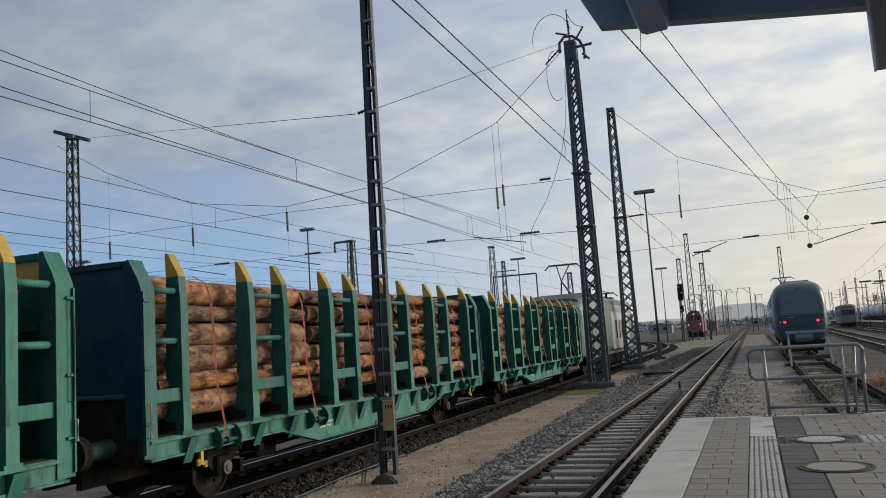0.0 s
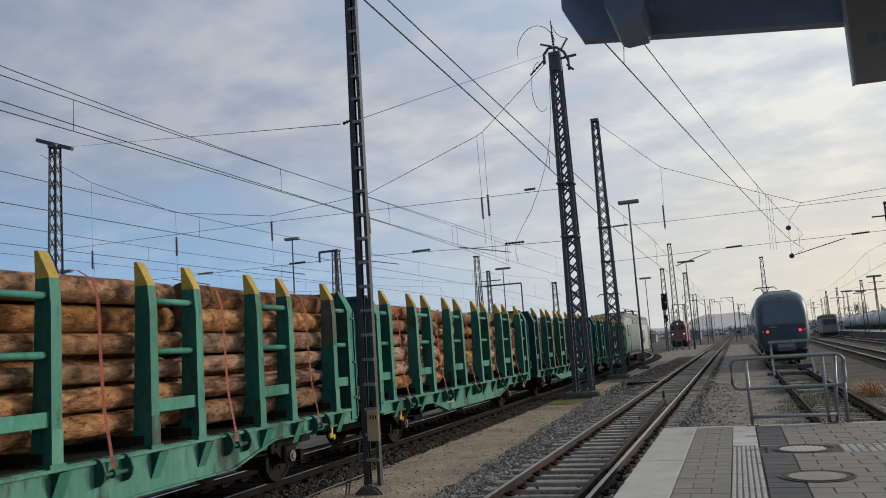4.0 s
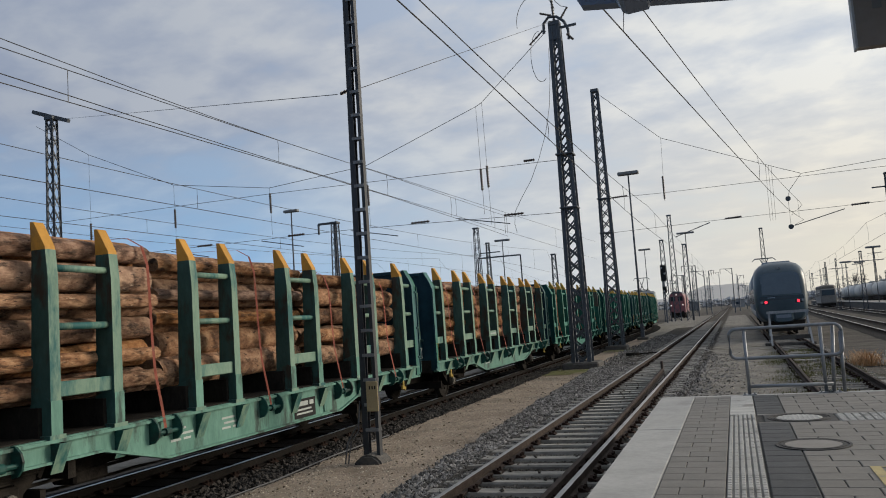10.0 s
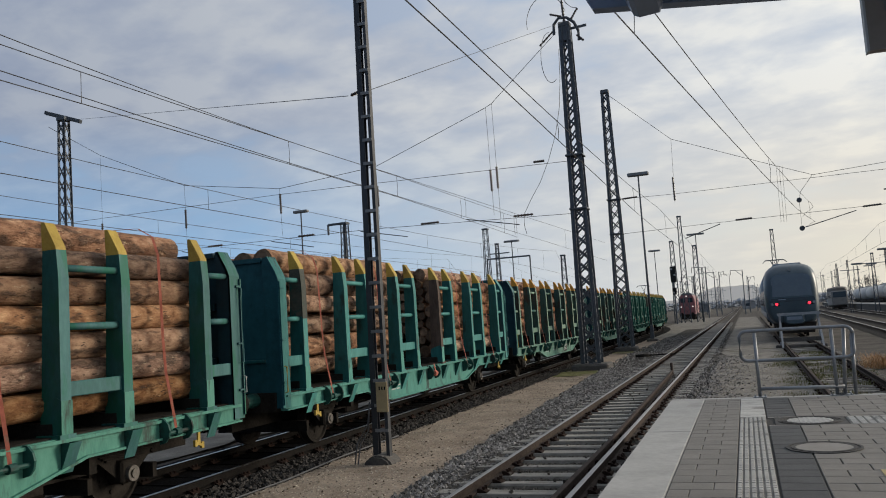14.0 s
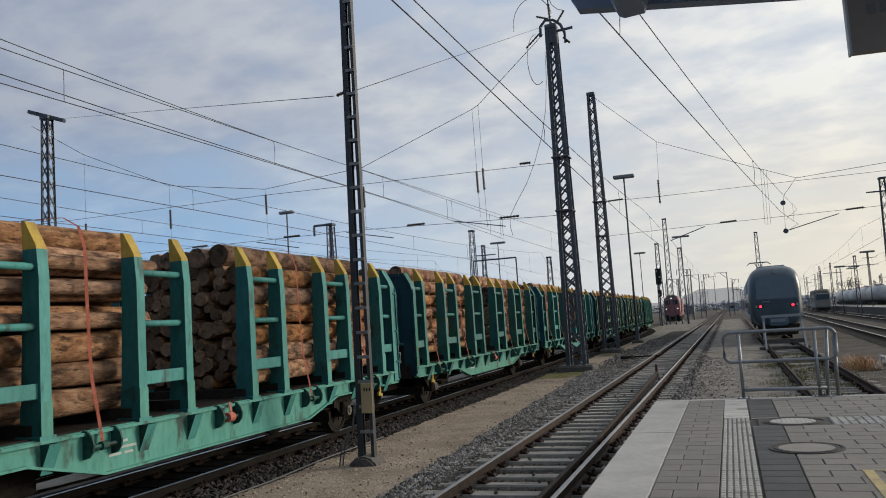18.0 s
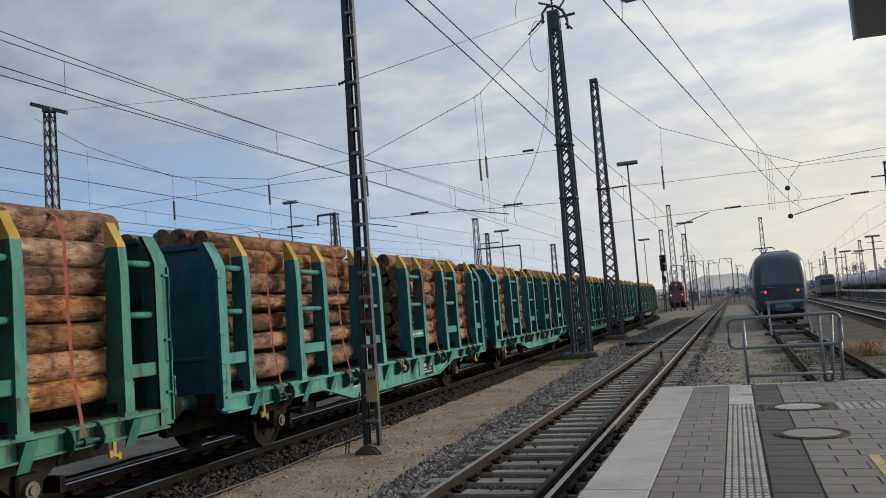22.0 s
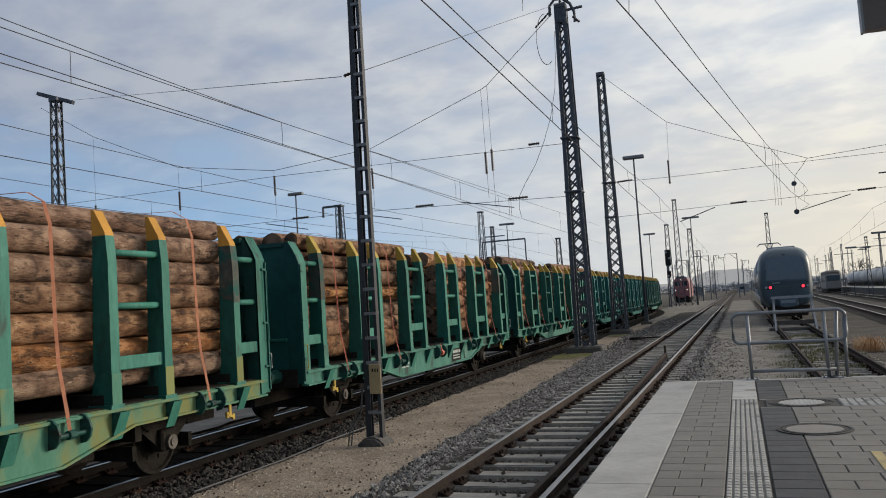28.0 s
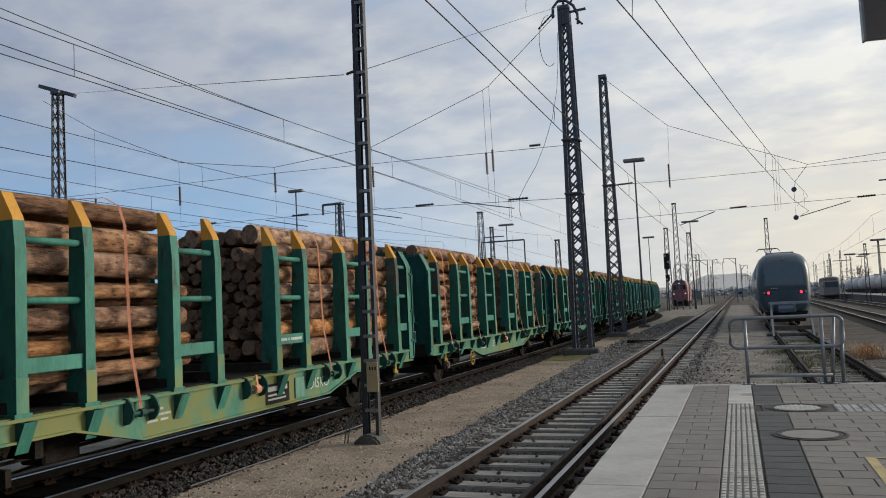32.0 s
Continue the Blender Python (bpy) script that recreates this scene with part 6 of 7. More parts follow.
# ---- rail vehicles that stand or run farther off ----
M_EMU = material("dark_blue_grey_train_paint", (0.04, 0.068, 0.088), (0.064, 0.1, 0.125), 1.5, 0.35, bump=0.02)
M_EMUSIDE = material("blue_grey_train_side", (0.13, 0.165, 0.21), (0.19, 0.23, 0.28), 1.5, 0.4, bump=0.02)
M_GLASS = material("dark_glass", (0.018, 0.022, 0.026), (0.028, 0.032, 0.038), 2.0, 0.12, bump=0)
M_TAIL = glow("red_tail_light", (1.0, 0.03, 0.06), 1.9)
# Windscreen in blue-grey: the sky's reflection is painted in as its colour.
M_SCREEN = material("windscreen_sky_sheen", (0.075, 0.1, 0.13), (0.1, 0.13, 0.16), 2.0, 0.3, bump=0)
M_WHITELAMP = glow("white_lamp", (1.0, 0.9, 0.8), 0.9)
M_RED = material("red_locomotive_paint", (0.16, 0.05, 0.058), (0.23, 0.085, 0.09), 2.0, 0.5, bump=0.05)
M_LOCOWHITE = material("white_locomotive_paint", (0.36, 0.37, 0.36), (0.48, 0.49, 0.48), 1.2, 0.4, bump=0.03)
M_LOCO = material("grey_green_locomotive_paint", (0.1, 0.148, 0.13), (0.175, 0.23, 0.205), 1.2, 0.4, bump=0.03)
M_LOCOBLUE = material("grey_locomotive_roof", (0.07, 0.085, 0.095), (0.12, 0.135, 0.15), 1.2, 0.5, bump=0.05)
M_TANK = material("dirty_white_tank", (0.38, 0.37, 0.35), (0.55, 0.54, 0.51), 1.0, 0.5, bump=0.05, stain=(0.2, 0.17, 0.14), stain_at=0.6)


def shell(bm, sections, seg=28):
    """A body lofted through sections (y, half width, bottom, top, corner power)."""
    rings = []
    for y, hw, z0, z1, power in sections:
        ring_ = []
        for k in range(seg):
            a = 2 * math.pi * (k + 0.5) / seg
            c, s = math.cos(a), math.sin(a)
            ring_.append(bm.verts.new((hw * math.copysign(abs(c) ** power, c), y, (z0 + z1) / 2 + (z1 - z0) / 2 * math.copysign(abs(s) ** power, s))))
        rings.append(ring_)
    for u, v in zip(rings, rings[1:]):
        for i in range(seg):
            bm.faces.new((u[i], u[(i + 1) % seg], v[(i + 1) % seg], v[i]))
    bm.faces.new(rings[0])
    bm.faces.new(rings[-1][::-1])
    return bm


def pantograph(parent, y, z, h=1.35, fold=1):
    """A folding current collector: base frame, lower and upper arms, and the collector bow with its horns."""
    base = part("pantograph", box(bmesh.new(), -0.5, 0.5, y - 0.8, y + 0.8, z - 0.12, z, 0.02), M_MAST, parent)
    knee, head = (0, y + fold * 0.55, z + h * 0.45), y - fold * 0.1
    for s in (-1, 1):
        part("lower_arm", bar(bmesh.new(), (s * 0.3, y - fold * 0.5, z), knee, 0.07), M_MAST, base)
        part("upper_arm", bar(bmesh.new(), knee, (s * 0.35, head, z + h), 0.05), M_MAST, base)
        part("horn", bar(bmesh.new(), (s * 0.75, head, z + h), (s * 0.98, head, z + h - 0.22), 0.06), M_MAST, base)
    part("collector", bar(bmesh.new(), (-0.75, head, z + h), (0.75, head, z + h), 0.09), M_MAST, base)


def railcar():
    g = thing("passenger_train", pose(SIDING + 0.2, 50.3, 0, 0, 0, -0.45), "dark blue-grey electric passenger train with red tail lights on a siding", "train")
    bm = shell(bmesh.new(), [(0, 1.12, 0.95, 3.2, 0.5), (0.12, 1.27, 0.85, 3.7, 0.5), (0.45, 1.4, 0.78, 4.1, 0.54), (1.1, 1.46, 0.72, 4.32, 0.56), (2.2, 1.46, 0.72, 4.35, 0.56)])
    part("cab", bm, M_EMU, g, smooth=True)
    bm = shell(bmesh.new(), [(2.2, 1.425, 0.7, 4.22, 0.4), (34, 1.425, 0.7, 4.22, 0.4)])
    part("body", bm, M_EMUSIDE, g, "blue-grey car body", smooth=True)
    bm = bmesh.new()
    prism(bm, [(-1.12, 2.35), (1.12, 2.35), (1.05, 3.5), (0.8, 3.68), (-0.8, 3.68), (-1.05, 3.5)], "y", -0.02, 0.3)
    bmesh.ops.bevel(bm, geom=bm.edges[:], offset=0.06, segments=2, affect="EDGES")
    part("windscreen", bm, M_SCREEN, g)
    bm = bmesh.new()
    prism(bm, [(-1.2, 2.12), (1.2, 2.12), (1.14, 2.33), (-1.14, 2.33)], "y", -0.015, 0.3)
    part("dark_band", bm, M_GLASS, g, "black band below the windscreen")
    for s in (-1, 1):
        lamp_ = part("lamp_housing", box(bmesh.new(), s * 0.9 - 0.22, s * 0.9 + 0.22, -0.03, 0.1, 1.88, 2.1, 0.04), M_GLASS, g)
        part("tail_light", cyl(bmesh.new(), (s * 0.87, -0.06, 1.99), (s * 0.87, 0.0, 1.99), 0.08, seg=16), M_TAIL, lamp_, "lit red tail light")
        part("headlight", cyl(bmesh.new(), (s * 1.1, -0.045, 2.0), (s * 1.1, 0.0, 2.0), 0.07, seg=12), M_GALV, lamp_)
    part("headlight", cyl(bmesh.new(), (0, 0.2, 3.95), (0, 0.34, 3.95), 0.08, seg=12), M_GALV, g)
    bm = bmesh.new()
    shell(bm, [(-0.35, 0.45, 0.85, 1.35, 0.5), (0.1, 0.6, 0.75, 1.45, 0.5)], 16)
    part("coupler_cover", bm, M_EMU, g)
    bm = bmesh.new()
    box(bm, -0.4, 0.4, -0.37, -0.34, 1.06, 1.24)
    part("number_bar", bm, M_EMUSIDE, g)
    bm = bmesh.new()
    prism(bm, [(-1.15, 0.9), (1.15, 0.9), (1.0, 0.3), (-1.0, 0.3)], "y", 0.02, 0.25)
    part("plough", bm, M_UNDER, g, "black snow plough")
    for s in (-1, 1):
        part("side_stripe", box(bmesh.new(), s * 1.43 - 0.012, s * 1.43 + 0.012, 2.3, 34, 1.25, 1.5), M_TANK, g, "pale stripe")
    box_ = bmesh.new()
    box(box_, -0.75, -0.35, -0.035, 0.02, 2.22, 2.27)
    part("lettering", box_, M_EMUSIDE, g, "small pale bar of lettering")
    for k in range(8):
        bm = bmesh.new()
        y = 3.2 + k * 3.8
        box(bm, -1.445, -1.41, y, y + 2.6, 1.9, 2.9, 0.01)
        part("side_window", bm, M_GLASS, g)
    for y in (4, 30):
        bm = bmesh.new()
        for dy in (-1.2, 1.2):
            for x in (-0.75, 0.75):
                cyl(bm, (x - 0.07, y + dy, 0.43), (x + 0.07, y + dy, 0.43), 0.43, seg=20)
        box(bm, -1.0, 1.0, y - 1.7, y + 1.7, 0.35, 0.75, 0.03)
        part("bogie", bm, M_UNDER, g)
    pantograph(g, 26, 4.3, 1.5, -1)
    bm = bmesh.new()
    box(bm, -0.8, 0.8, 3, 6, 4.2, 4.45, 0.05)
    part("roof_box", bm, M_EMUSIDE, g)


railcar()


def buffer_stop():
    g = thing("buffer_stop", pose(SIDING + 0.1, 44.5, 0), "pale welded buffer stop at the siding's end", "buffer stop")
    for s in (-1, 1):
        part("upright", bar(bmesh.new(), (s * 0.95, 0, -0.2), (s * 0.88, 0, 1.5), 0.11), M_GALV, g)
        part("brace", bar(bmesh.new(), (s * 0.92, -1.5, -0.15), (s * 0.89, -0.05, 1.2), 0.09), M_GALV, g)
    part("cross_beam", bar(bmesh.new(), (-1.0, -0.07, 1.48), (1.0, -0.07, 1.48), 0.13), M_GALV, g)
    part("middle_beam", bar(bmesh.new(), (-0.92, 0, 0.78), (0.92, 0, 0.78), 0.1), M_GALV, g)
    part("lower_beam", bar(bmesh.new(), (-1.0, 0, 0.2), (1.0, 0, 0.2), 0.2), M_CONCRETE, g)
    part("foot", box(bmesh.new(), -1.2, 1.2, -0.3, 0.5, -0.4, -0.05, 0.05), M_CONCRETE, g)


buffer_stop()


def red_engine():
    g = thing("red_locomotive", pose(-9.2, 142, 0), "dull red locomotive with lit lamps standing in the yard", "locomotive")
    bm = bmesh.new()
    prism(bm, [(-1.28, 0.95), (1.28, 0.95), (1.28, 3.5), (0.95, 4.3), (-0.95, 4.3), (-1.28, 3.5)], "y", 0, 13)
    bmesh.ops.bevel(bm, geom=bm.edges[:], offset=0.1, segments=2, affect="EDGES")
    part("body", bm, M_RED, g)
    bm = bmesh.new()
    prism(bm, [(-1.2, 3.6), (1.2, 3.6), (0.9, 4.42), (0.5, 4.6), (-0.5, 4.6), (-0.9, 4.42)], "y", 0.5, 12.5)
    part("roof", bm, M_MAST, g)
    for s in (-1, 1):
        part("cab_window", box(bmesh.new(), s * 0.6 - 0.4, s * 0.6 + 0.4, -0.03, 0.05, 3.0, 3.75, 0.01), M_GLASS, g)
        part("lamp", cyl(bmesh.new(), (s * 0.95, -0.08, 2.3), (s * 0.95, 0.02, 2.3), 0.1, seg=12), M_WHITELAMP, g)
        bm = cyl(bmesh.new(), (s * 0.875, -0.5, 1.05), (s * 0.875, 0.02, 1.05), 0.11, seg=10)
        cyl(bm, (s * 0.875, -0.58, 1.05), (s * 0.875, -0.48, 1.05), 0.24, seg=16)
        part("buffer", bm, M_UNDER, g)
        part("handrail", tube(bmesh.new(), [(s * 1.32, -0.05, 1.2), (s * 1.34, -0.1, 1.8), (s * 1.32, -0.05, 2.6)], 0.03, 5), M_GALV, g)
    part("lamp", cyl(bmesh.new(), (0, -0.06, 4.05), (0, 0.02, 4.05), 0.1, seg=12), M_WHITELAMP, g)
    part("frame", box(bmesh.new(), -1.3, 1.3, -0.05, 13.05, 0.7, 1.0, 0.03), M_UNDER, g)
    part("rail_guard", box(bmesh.new(), -1.2, 1.2, -0.02, 0.2, 0.2, 0.72, 0.03), M_UNDER, g)
    for y in (2.0, 4.6, 8.4, 11.0):
        axle = part("axle", cyl(bmesh.new(), (-0.7, y, 0.5), (0.7, y, 0.5), 0.08, seg=10), M_UNDER, g)
        for x in (-0.75, 0.75):
            part("wheel", cyl(bmesh.new(), (x - 0.07, y, 0.5), (x + 0.07, y, 0.5), 0.5, seg=18), M_UNDER, axle)


red_engine()


def signal(x, y):
    g = thing("light_signal", pose(x, y, -0.2), "dark light signal on a mast in the yard", "signal")
    part("post", cyl(bmesh.new(), (0, 0, 0), (0, 0, 7.6), 0.12, seg=10), M_MAST, g)
    part("screen", box(bmesh.new(), -0.4, 0.4, -0.15, 0.1, 6.2, 8.6, 0.06), M_BLACKPLATE, g)
    part("screen", box(bmesh.new(), -0.3, 0.3, -0.15, 0.1, 4.4, 5.4, 0.06), M_BLACKPLATE, g)
    for x0, z in ((-0.2, 8.2), (0.2, 7.3), (-0.1, 4.7)):
        part("lens", cyl(bmesh.new(), (x0, -0.2, z), (x0, -0.15, z), 0.14, seg=12), M_GALV, g)
    return g


signal(-9.6, 124)


def tank_wagon(x, y, turn):
    g = thing("tank_wagon", pose(x, y, 0, 0, 0, turn), "dirty white tank wagon in the yard", "railway wagon", "tank wagons")
    bm = bmesh.new()
    shell(bm, [(-7.2, 0.5, 2.2, 3.2, 1), (-7.0, 1.0, 1.75, 3.7, 1), (-6.5, 1.42, 1.3, 4.15, 1), (6.5, 1.42, 1.3, 4.15, 1), (7.0, 1.0, 1.75, 3.7, 1), (7.2, 0.5, 2.2, 3.2, 1)], 24)
    part("tank", bm, M_TANK, g, smooth=True)
    part("frame", box(bmesh.new(), -1.3, 1.3, -7.6, 7.6, 0.85, 1.4), M_UNDER, g)
    part("catwalk", box(bmesh.new(), -0.4, 0.4, -5, 5, 4.2, 4.28), M_GALV, g)
    part("dome", cyl(bmesh.new(), (0, 0, 4.1), (0, 0, 4.45), 0.4, seg=14), M_TANK, g)
    for s in (-1, 1):
        bogie = part("bogie", box(bmesh.new(), -1.05, 1.05, s * 5 - 1.4, s * 5 + 1.4, 0.3, 0.86, 0.05), M_UNDER, g)
        for dy in (-0.9, 0.9):
            for xx in (-0.75, 0.75):
                part("wheel", cyl(bmesh.new(), (xx - 0.07, s * 5 + dy, 0.46), (xx + 0.07, s * 5 + dy, 0.46), 0.46, seg=16), M_UNDER, bogie)


for k in range(5):
    tank_wagon(20.1 + 0.035 * (165 + k * 16.6), 165 + k * 16.6, -2.0)
lay_track("tank_track", lambda y: 20.1 + 0.035 * y, 110, 320, "rails under the tank wagons", 112)


M_CARROOF = material("sooty_railcar_roof", (0.1, 0.088, 0.075), (0.16, 0.145, 0.125), 0.8, 0.75, bump=0.05)
M_RAILCAR = material("dusty_railcar_paint", (0.15, 0.14, 0.125), (0.24, 0.225, 0.2), 1.0, 0.6, bump=0.03)


def parked_railcar():
    g = thing("parked_railcar", pose(17.5, 175, 0, 0, 0, -2.0), "grey-brown railcar with a brown roof parked in the yard", "train")
    part("body", box(bmesh.new(), -1.4, 1.4, 0, 17, 0.6, 3.5, 0.15), M_RAILCAR, g)
    part("roof", shell(bmesh.new(), [(0.3, 1.2, 3.1, 4.0, 0.6), (1.0, 1.4, 3.1, 4.3, 0.6), (16, 1.4, 3.1, 4.3, 0.6), (16.8, 1.2, 3.1, 4.0, 0.6)], 20), M_CARROOF, g, "sooty brown roof")
    part("windscreen", box(bmesh.new(), -1.15, 1.15, -0.04, 0.06, 2.2, 3.3, 0.02), M_GLASS, g)
    part("skirt", box(bmesh.new(), -1.2, 1.2, 0.2, 16.8, 0.1, 0.62), M_UNDER, g)
    for k in range(5):
        part("side_window", box(bmesh.new(), -1.43, -1.37, 1.5 + k * 3, 3.6 + k * 3, 2.1, 3.0), M_GLASS, g)


parked_railcar()

# far platform with its edge
far_platform = tagged(new("far_platform"), "pale-edged platform across the tracks", "platform", kind="structure")
bm = bmesh.new()
prism(bm, [(14.4, 10), (24.46, 300), (28.26, 300), (18.2, 10)], "z", -0.4, 0.72)
part("platform_core", bm, M_CONCRETE, far_platform)
bm = bmesh.new()
prism(bm, [(14.35, 10), (24.41, 300), (25.26, 300), (15.2, 10)], "z", 0.722, 0.78)
part("edge_slab", bm, M_EDGE, far_platform)
bm = bmesh.new()
prism(bm, [(15.21, 10), (25.27, 300), (28.21, 300), (18.15, 10)], "z", 0.722, 0.77)
part("paving", bm, M_PAVER, far_platform)


# ---- the train's engine ----
def engine():
    g = thing("electric_locomotive", pose(-9.0, 47.9, 0), "white and grey-green electric locomotive drawing the log train", "locomotive")
    bm = shell(bmesh.new(), [(-9.4, 1.2, 0.95, 3.0, 0.3), (-9.1, 1.42, 0.9, 3.5, 0.3), (-8.2, 1.5, 0.9, 3.95, 0.3), (8.2, 1.5, 0.9, 3.95, 0.3), (9.1, 1.42, 0.9, 3.5, 0.3), (9.4, 1.2, 0.95, 3.0, 0.3)], 24)
    part("body", bm, M_LOCO, g)
    bm = shell(bmesh.new(), [(-8.6, 1.2, 3.3, 3.9, 0.5), (-8.0, 1.42, 3.4, 4.15, 0.5), (8.0, 1.42, 3.4, 4.15, 0.5), (8.6, 1.2, 3.3, 3.9, 0.5)], 20)
    part("roof", bm, M_LOCOBLUE, g)
    for s in (-1, 1):
        bm = bmesh.new()
        prism(bm, [(-1.15, 2.3), (1.15, 2.3), (1.0, 3.3), (-1.0, 3.3)], "y", s * 9.32, s * 9.2)
        part("windscreen", bm, M_GLASS, g)
        part("cab_window", box(bmesh.new(), 1.48, 1.52, s * 8.0 - 0.4, s * 8.0 + 0.4, 2.35, 3.2, 0.01), M_GLASS, g)
        part("door", box(bmesh.new(), 1.49, 1.525, s * 6.9 - 0.35, s * 6.9 + 0.35, 1.2, 3.2, 0.01), M_LOCO, g)
        for dy in (-1.3, 1.3):
            axle = part("wheelset", cyl(bmesh.new(), (-0.7, 0, 0), (0.7, 0, 0), 0.09, seg=10), M_UNDER, g, m=pose(0, s * 5.2 + dy, 0.6))
            for x in (-0.75, 0.75):
                part("wheel", cyl(bmesh.new(), (x - 0.07, 0, 0), (x + 0.07, 0, 0), 0.6, seg=20), M_UNDER, axle)
        part("bogie", box(bmesh.new(), -1.15, 1.15, s * 5.2 - 2.2, s * 5.2 + 2.2, 0.55, 0.88, 0.04), M_UNDER, g)
        for x in (-0.875, 0.875):
            bm = cyl(bmesh.new(), (x, s * 9.3, 1.05), (x, s * 9.75, 1.05), 0.12, seg=10)
            part("buffer", bm, M_UNDER, g)
        pantograph(g, s * 6.0, 4.15, 1.65 if s < 0 else 0.5, s)
    for s in (-1, 1):
        part("side_panel", box(bmesh.new(), s * 1.5 - 0.008, s * 1.5 + 0.008, -0.8, 7.4, 1.1, 3.25), M_LOCOWHITE, g, "white painted side panel")
    part("transformer_case", box(bmesh.new(), -1.3, 1.3, -2.6, 2.6, 0.3, 0.93, 0.06), M_UNDER, g)
    for s in (-1, 1):
        part("frame_skirt", box(bmesh.new(), s * 1.42 - 0.04, s * 1.42 + 0.04, -8.3, 8.3, 0.86, 1.02), M_LOCOBLUE, g, "dark frame skirt")
        for k in (0, 1):
            part("step", box(bmesh.new(), 1.3, 1.5, s * 6.9 - 0.28, s * 6.9 + 0.28, 0.35 + 0.28 * k, 0.38 + 0.28 * k), M_UNDER, g)
        part("isolator", cyl(bmesh.new(), (0.75, s * 2.8, 4.05), (0.75, s * 2.8, 4.55), 0.07, seg=8), M_UNDER, g)
        part("roof_vent", box(bmesh.new(), -0.95, 0.95, s * 4.3 - 0.5, s * 4.3 + 0.5, 4.05, 4.3, 0.05), M_MAST, g)
    part("roof_busbar", tube(bmesh.new(), [(0.75, -4.4, 4.6), (0.75, 4.4, 4.6)], 0.025, 6), M_UNDER, g)
    bm = bmesh.new()
    box(bm, -0.6, 0.6, -3.5, 3.5, 4.1, 4.35, 0.05)
    part("roof_equipment", bm, M_MAST, g)
    bm = bmesh.new()
    for k, (w, n) in enumerate(((0.9, 0.0), (0.16, 1.1), (0.5, 1.4), (0.16, 2.1), (0.5, 2.4))):
        box(bm, 1.508, 1.516, 0.6 + n, 0.6 + n + w * 0.6, 1.7, 2.8)
    part("lettering", bm, M_BLACKPLATE, g, "dark bars of painted lettering")
    for k in range(6):
        part("grille", box(bmesh.new(), 1.49, 1.52, -5 + k * 0.95, -4.2 + k * 0.95, 3.3, 3.7, 0.01), M_GALVDULL, g)
    return g


loco = engine()


# ---- the far edge of the yard ----
def far_woods():
    """A long belt of bare trees and low sheds at the far end of the yard."""
    rnd = np.random.RandomState(3)
    n = 6500
    ang = rnd.uniform(-0.75, 0.42, n)
    d = rnd.uniform(620, 900, n)
    x, y = d * np.tan(ang), d
    lift = 5 + 4 * np.array([noise.noise((a * 14, 3, 0)) for a in ang])
    z = rnd.uniform(0, 1, n) ** 0.8 * np.maximum(2, lift)
    size = rnd.uniform(0.8, 2.2, n)
    base = np.array([(1, 0, 0), (-1, 0, 0), (0, 1, 0), (0, -1, 0), (0, 0, 1), (0, 0, -1)], float)
    tri = np.array([(0, 2, 4), (2, 1, 4), (1, 3, 4), (3, 0, 4), (2, 0, 5), (1, 2, 5), (3, 1, 5), (0, 3, 5)])
    v = base[None] * (size[:, None, None] * rnd.uniform(0.5, 1.4, (n, 6, 1))) + np.stack([x, y, z], 1)[:, None]
    me = bpy.data.meshes.new("far_woods")
    me.from_pydata(v.reshape(-1, 3), [], (tri[None] + 6 * np.arange(n)[:, None, None]).reshape(-1, 3))
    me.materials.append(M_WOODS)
    tagged(new("far_woods", me), "winter trees at the far edge of the yard, paled with painted haze", "trees", kind="stuff")


# Tree colour lightened to pale grey: the haze of distance is painted in.
M_WOODS = material("haze_paled_trees", (0.28, 0.29, 0.3), (0.36, 0.37, 0.38), 0.05, 0.95, bump=0, world_space=True)
M_SHED = material("pale_shed_wall", (0.2, 0.205, 0.21), (0.29, 0.295, 0.3), 0.3, 0.8, bump=0)
M_ROOFING = material("grey_roofing", (0.13, 0.135, 0.145), (0.2, 0.205, 0.215), 0.5, 0.8, bump=0)
far_woods()


def shed(x, y, w, d, h, label):
    g = thing("yard_shed", pose(x, y, -0.3), label, "building", "yard sheds")
    part("wall", box(bmesh.new(), -w / 2, w / 2, -d / 2, d / 2, 0, h), M_SHED, g)
    part("roof", prism(bmesh.new(), [(-w / 2 - 0.4, h), (w / 2 + 0.4, h), (0, h + w * 0.12)], "y", -d / 2 - 0.4, d / 2 + 0.4), M_ROOFING, g)
    for k in range(int(w / 4)):
        part("window", box(bmesh.new(), -w / 2 + 1.5 + k * 4, -w / 2 + 3.2 + k * 4, -d / 2 - 0.05, -d / 2 + 0.05, h * 0.4, h * 0.75), M_GLASS, g)


for x, y, w, d, h in ((-18, 370, 7, 8, 3.2), (1.6, 400, 5.6, 7, 3.4), (-36, 350, 9, 8, 3.4), (9, 430, 6, 8, 3.0), (-120, 420, 40, 14, 9), (-200, 380, 26, 14, 8)):
    shed(x, y, w, d, h, "small pale yard building with a low roof")


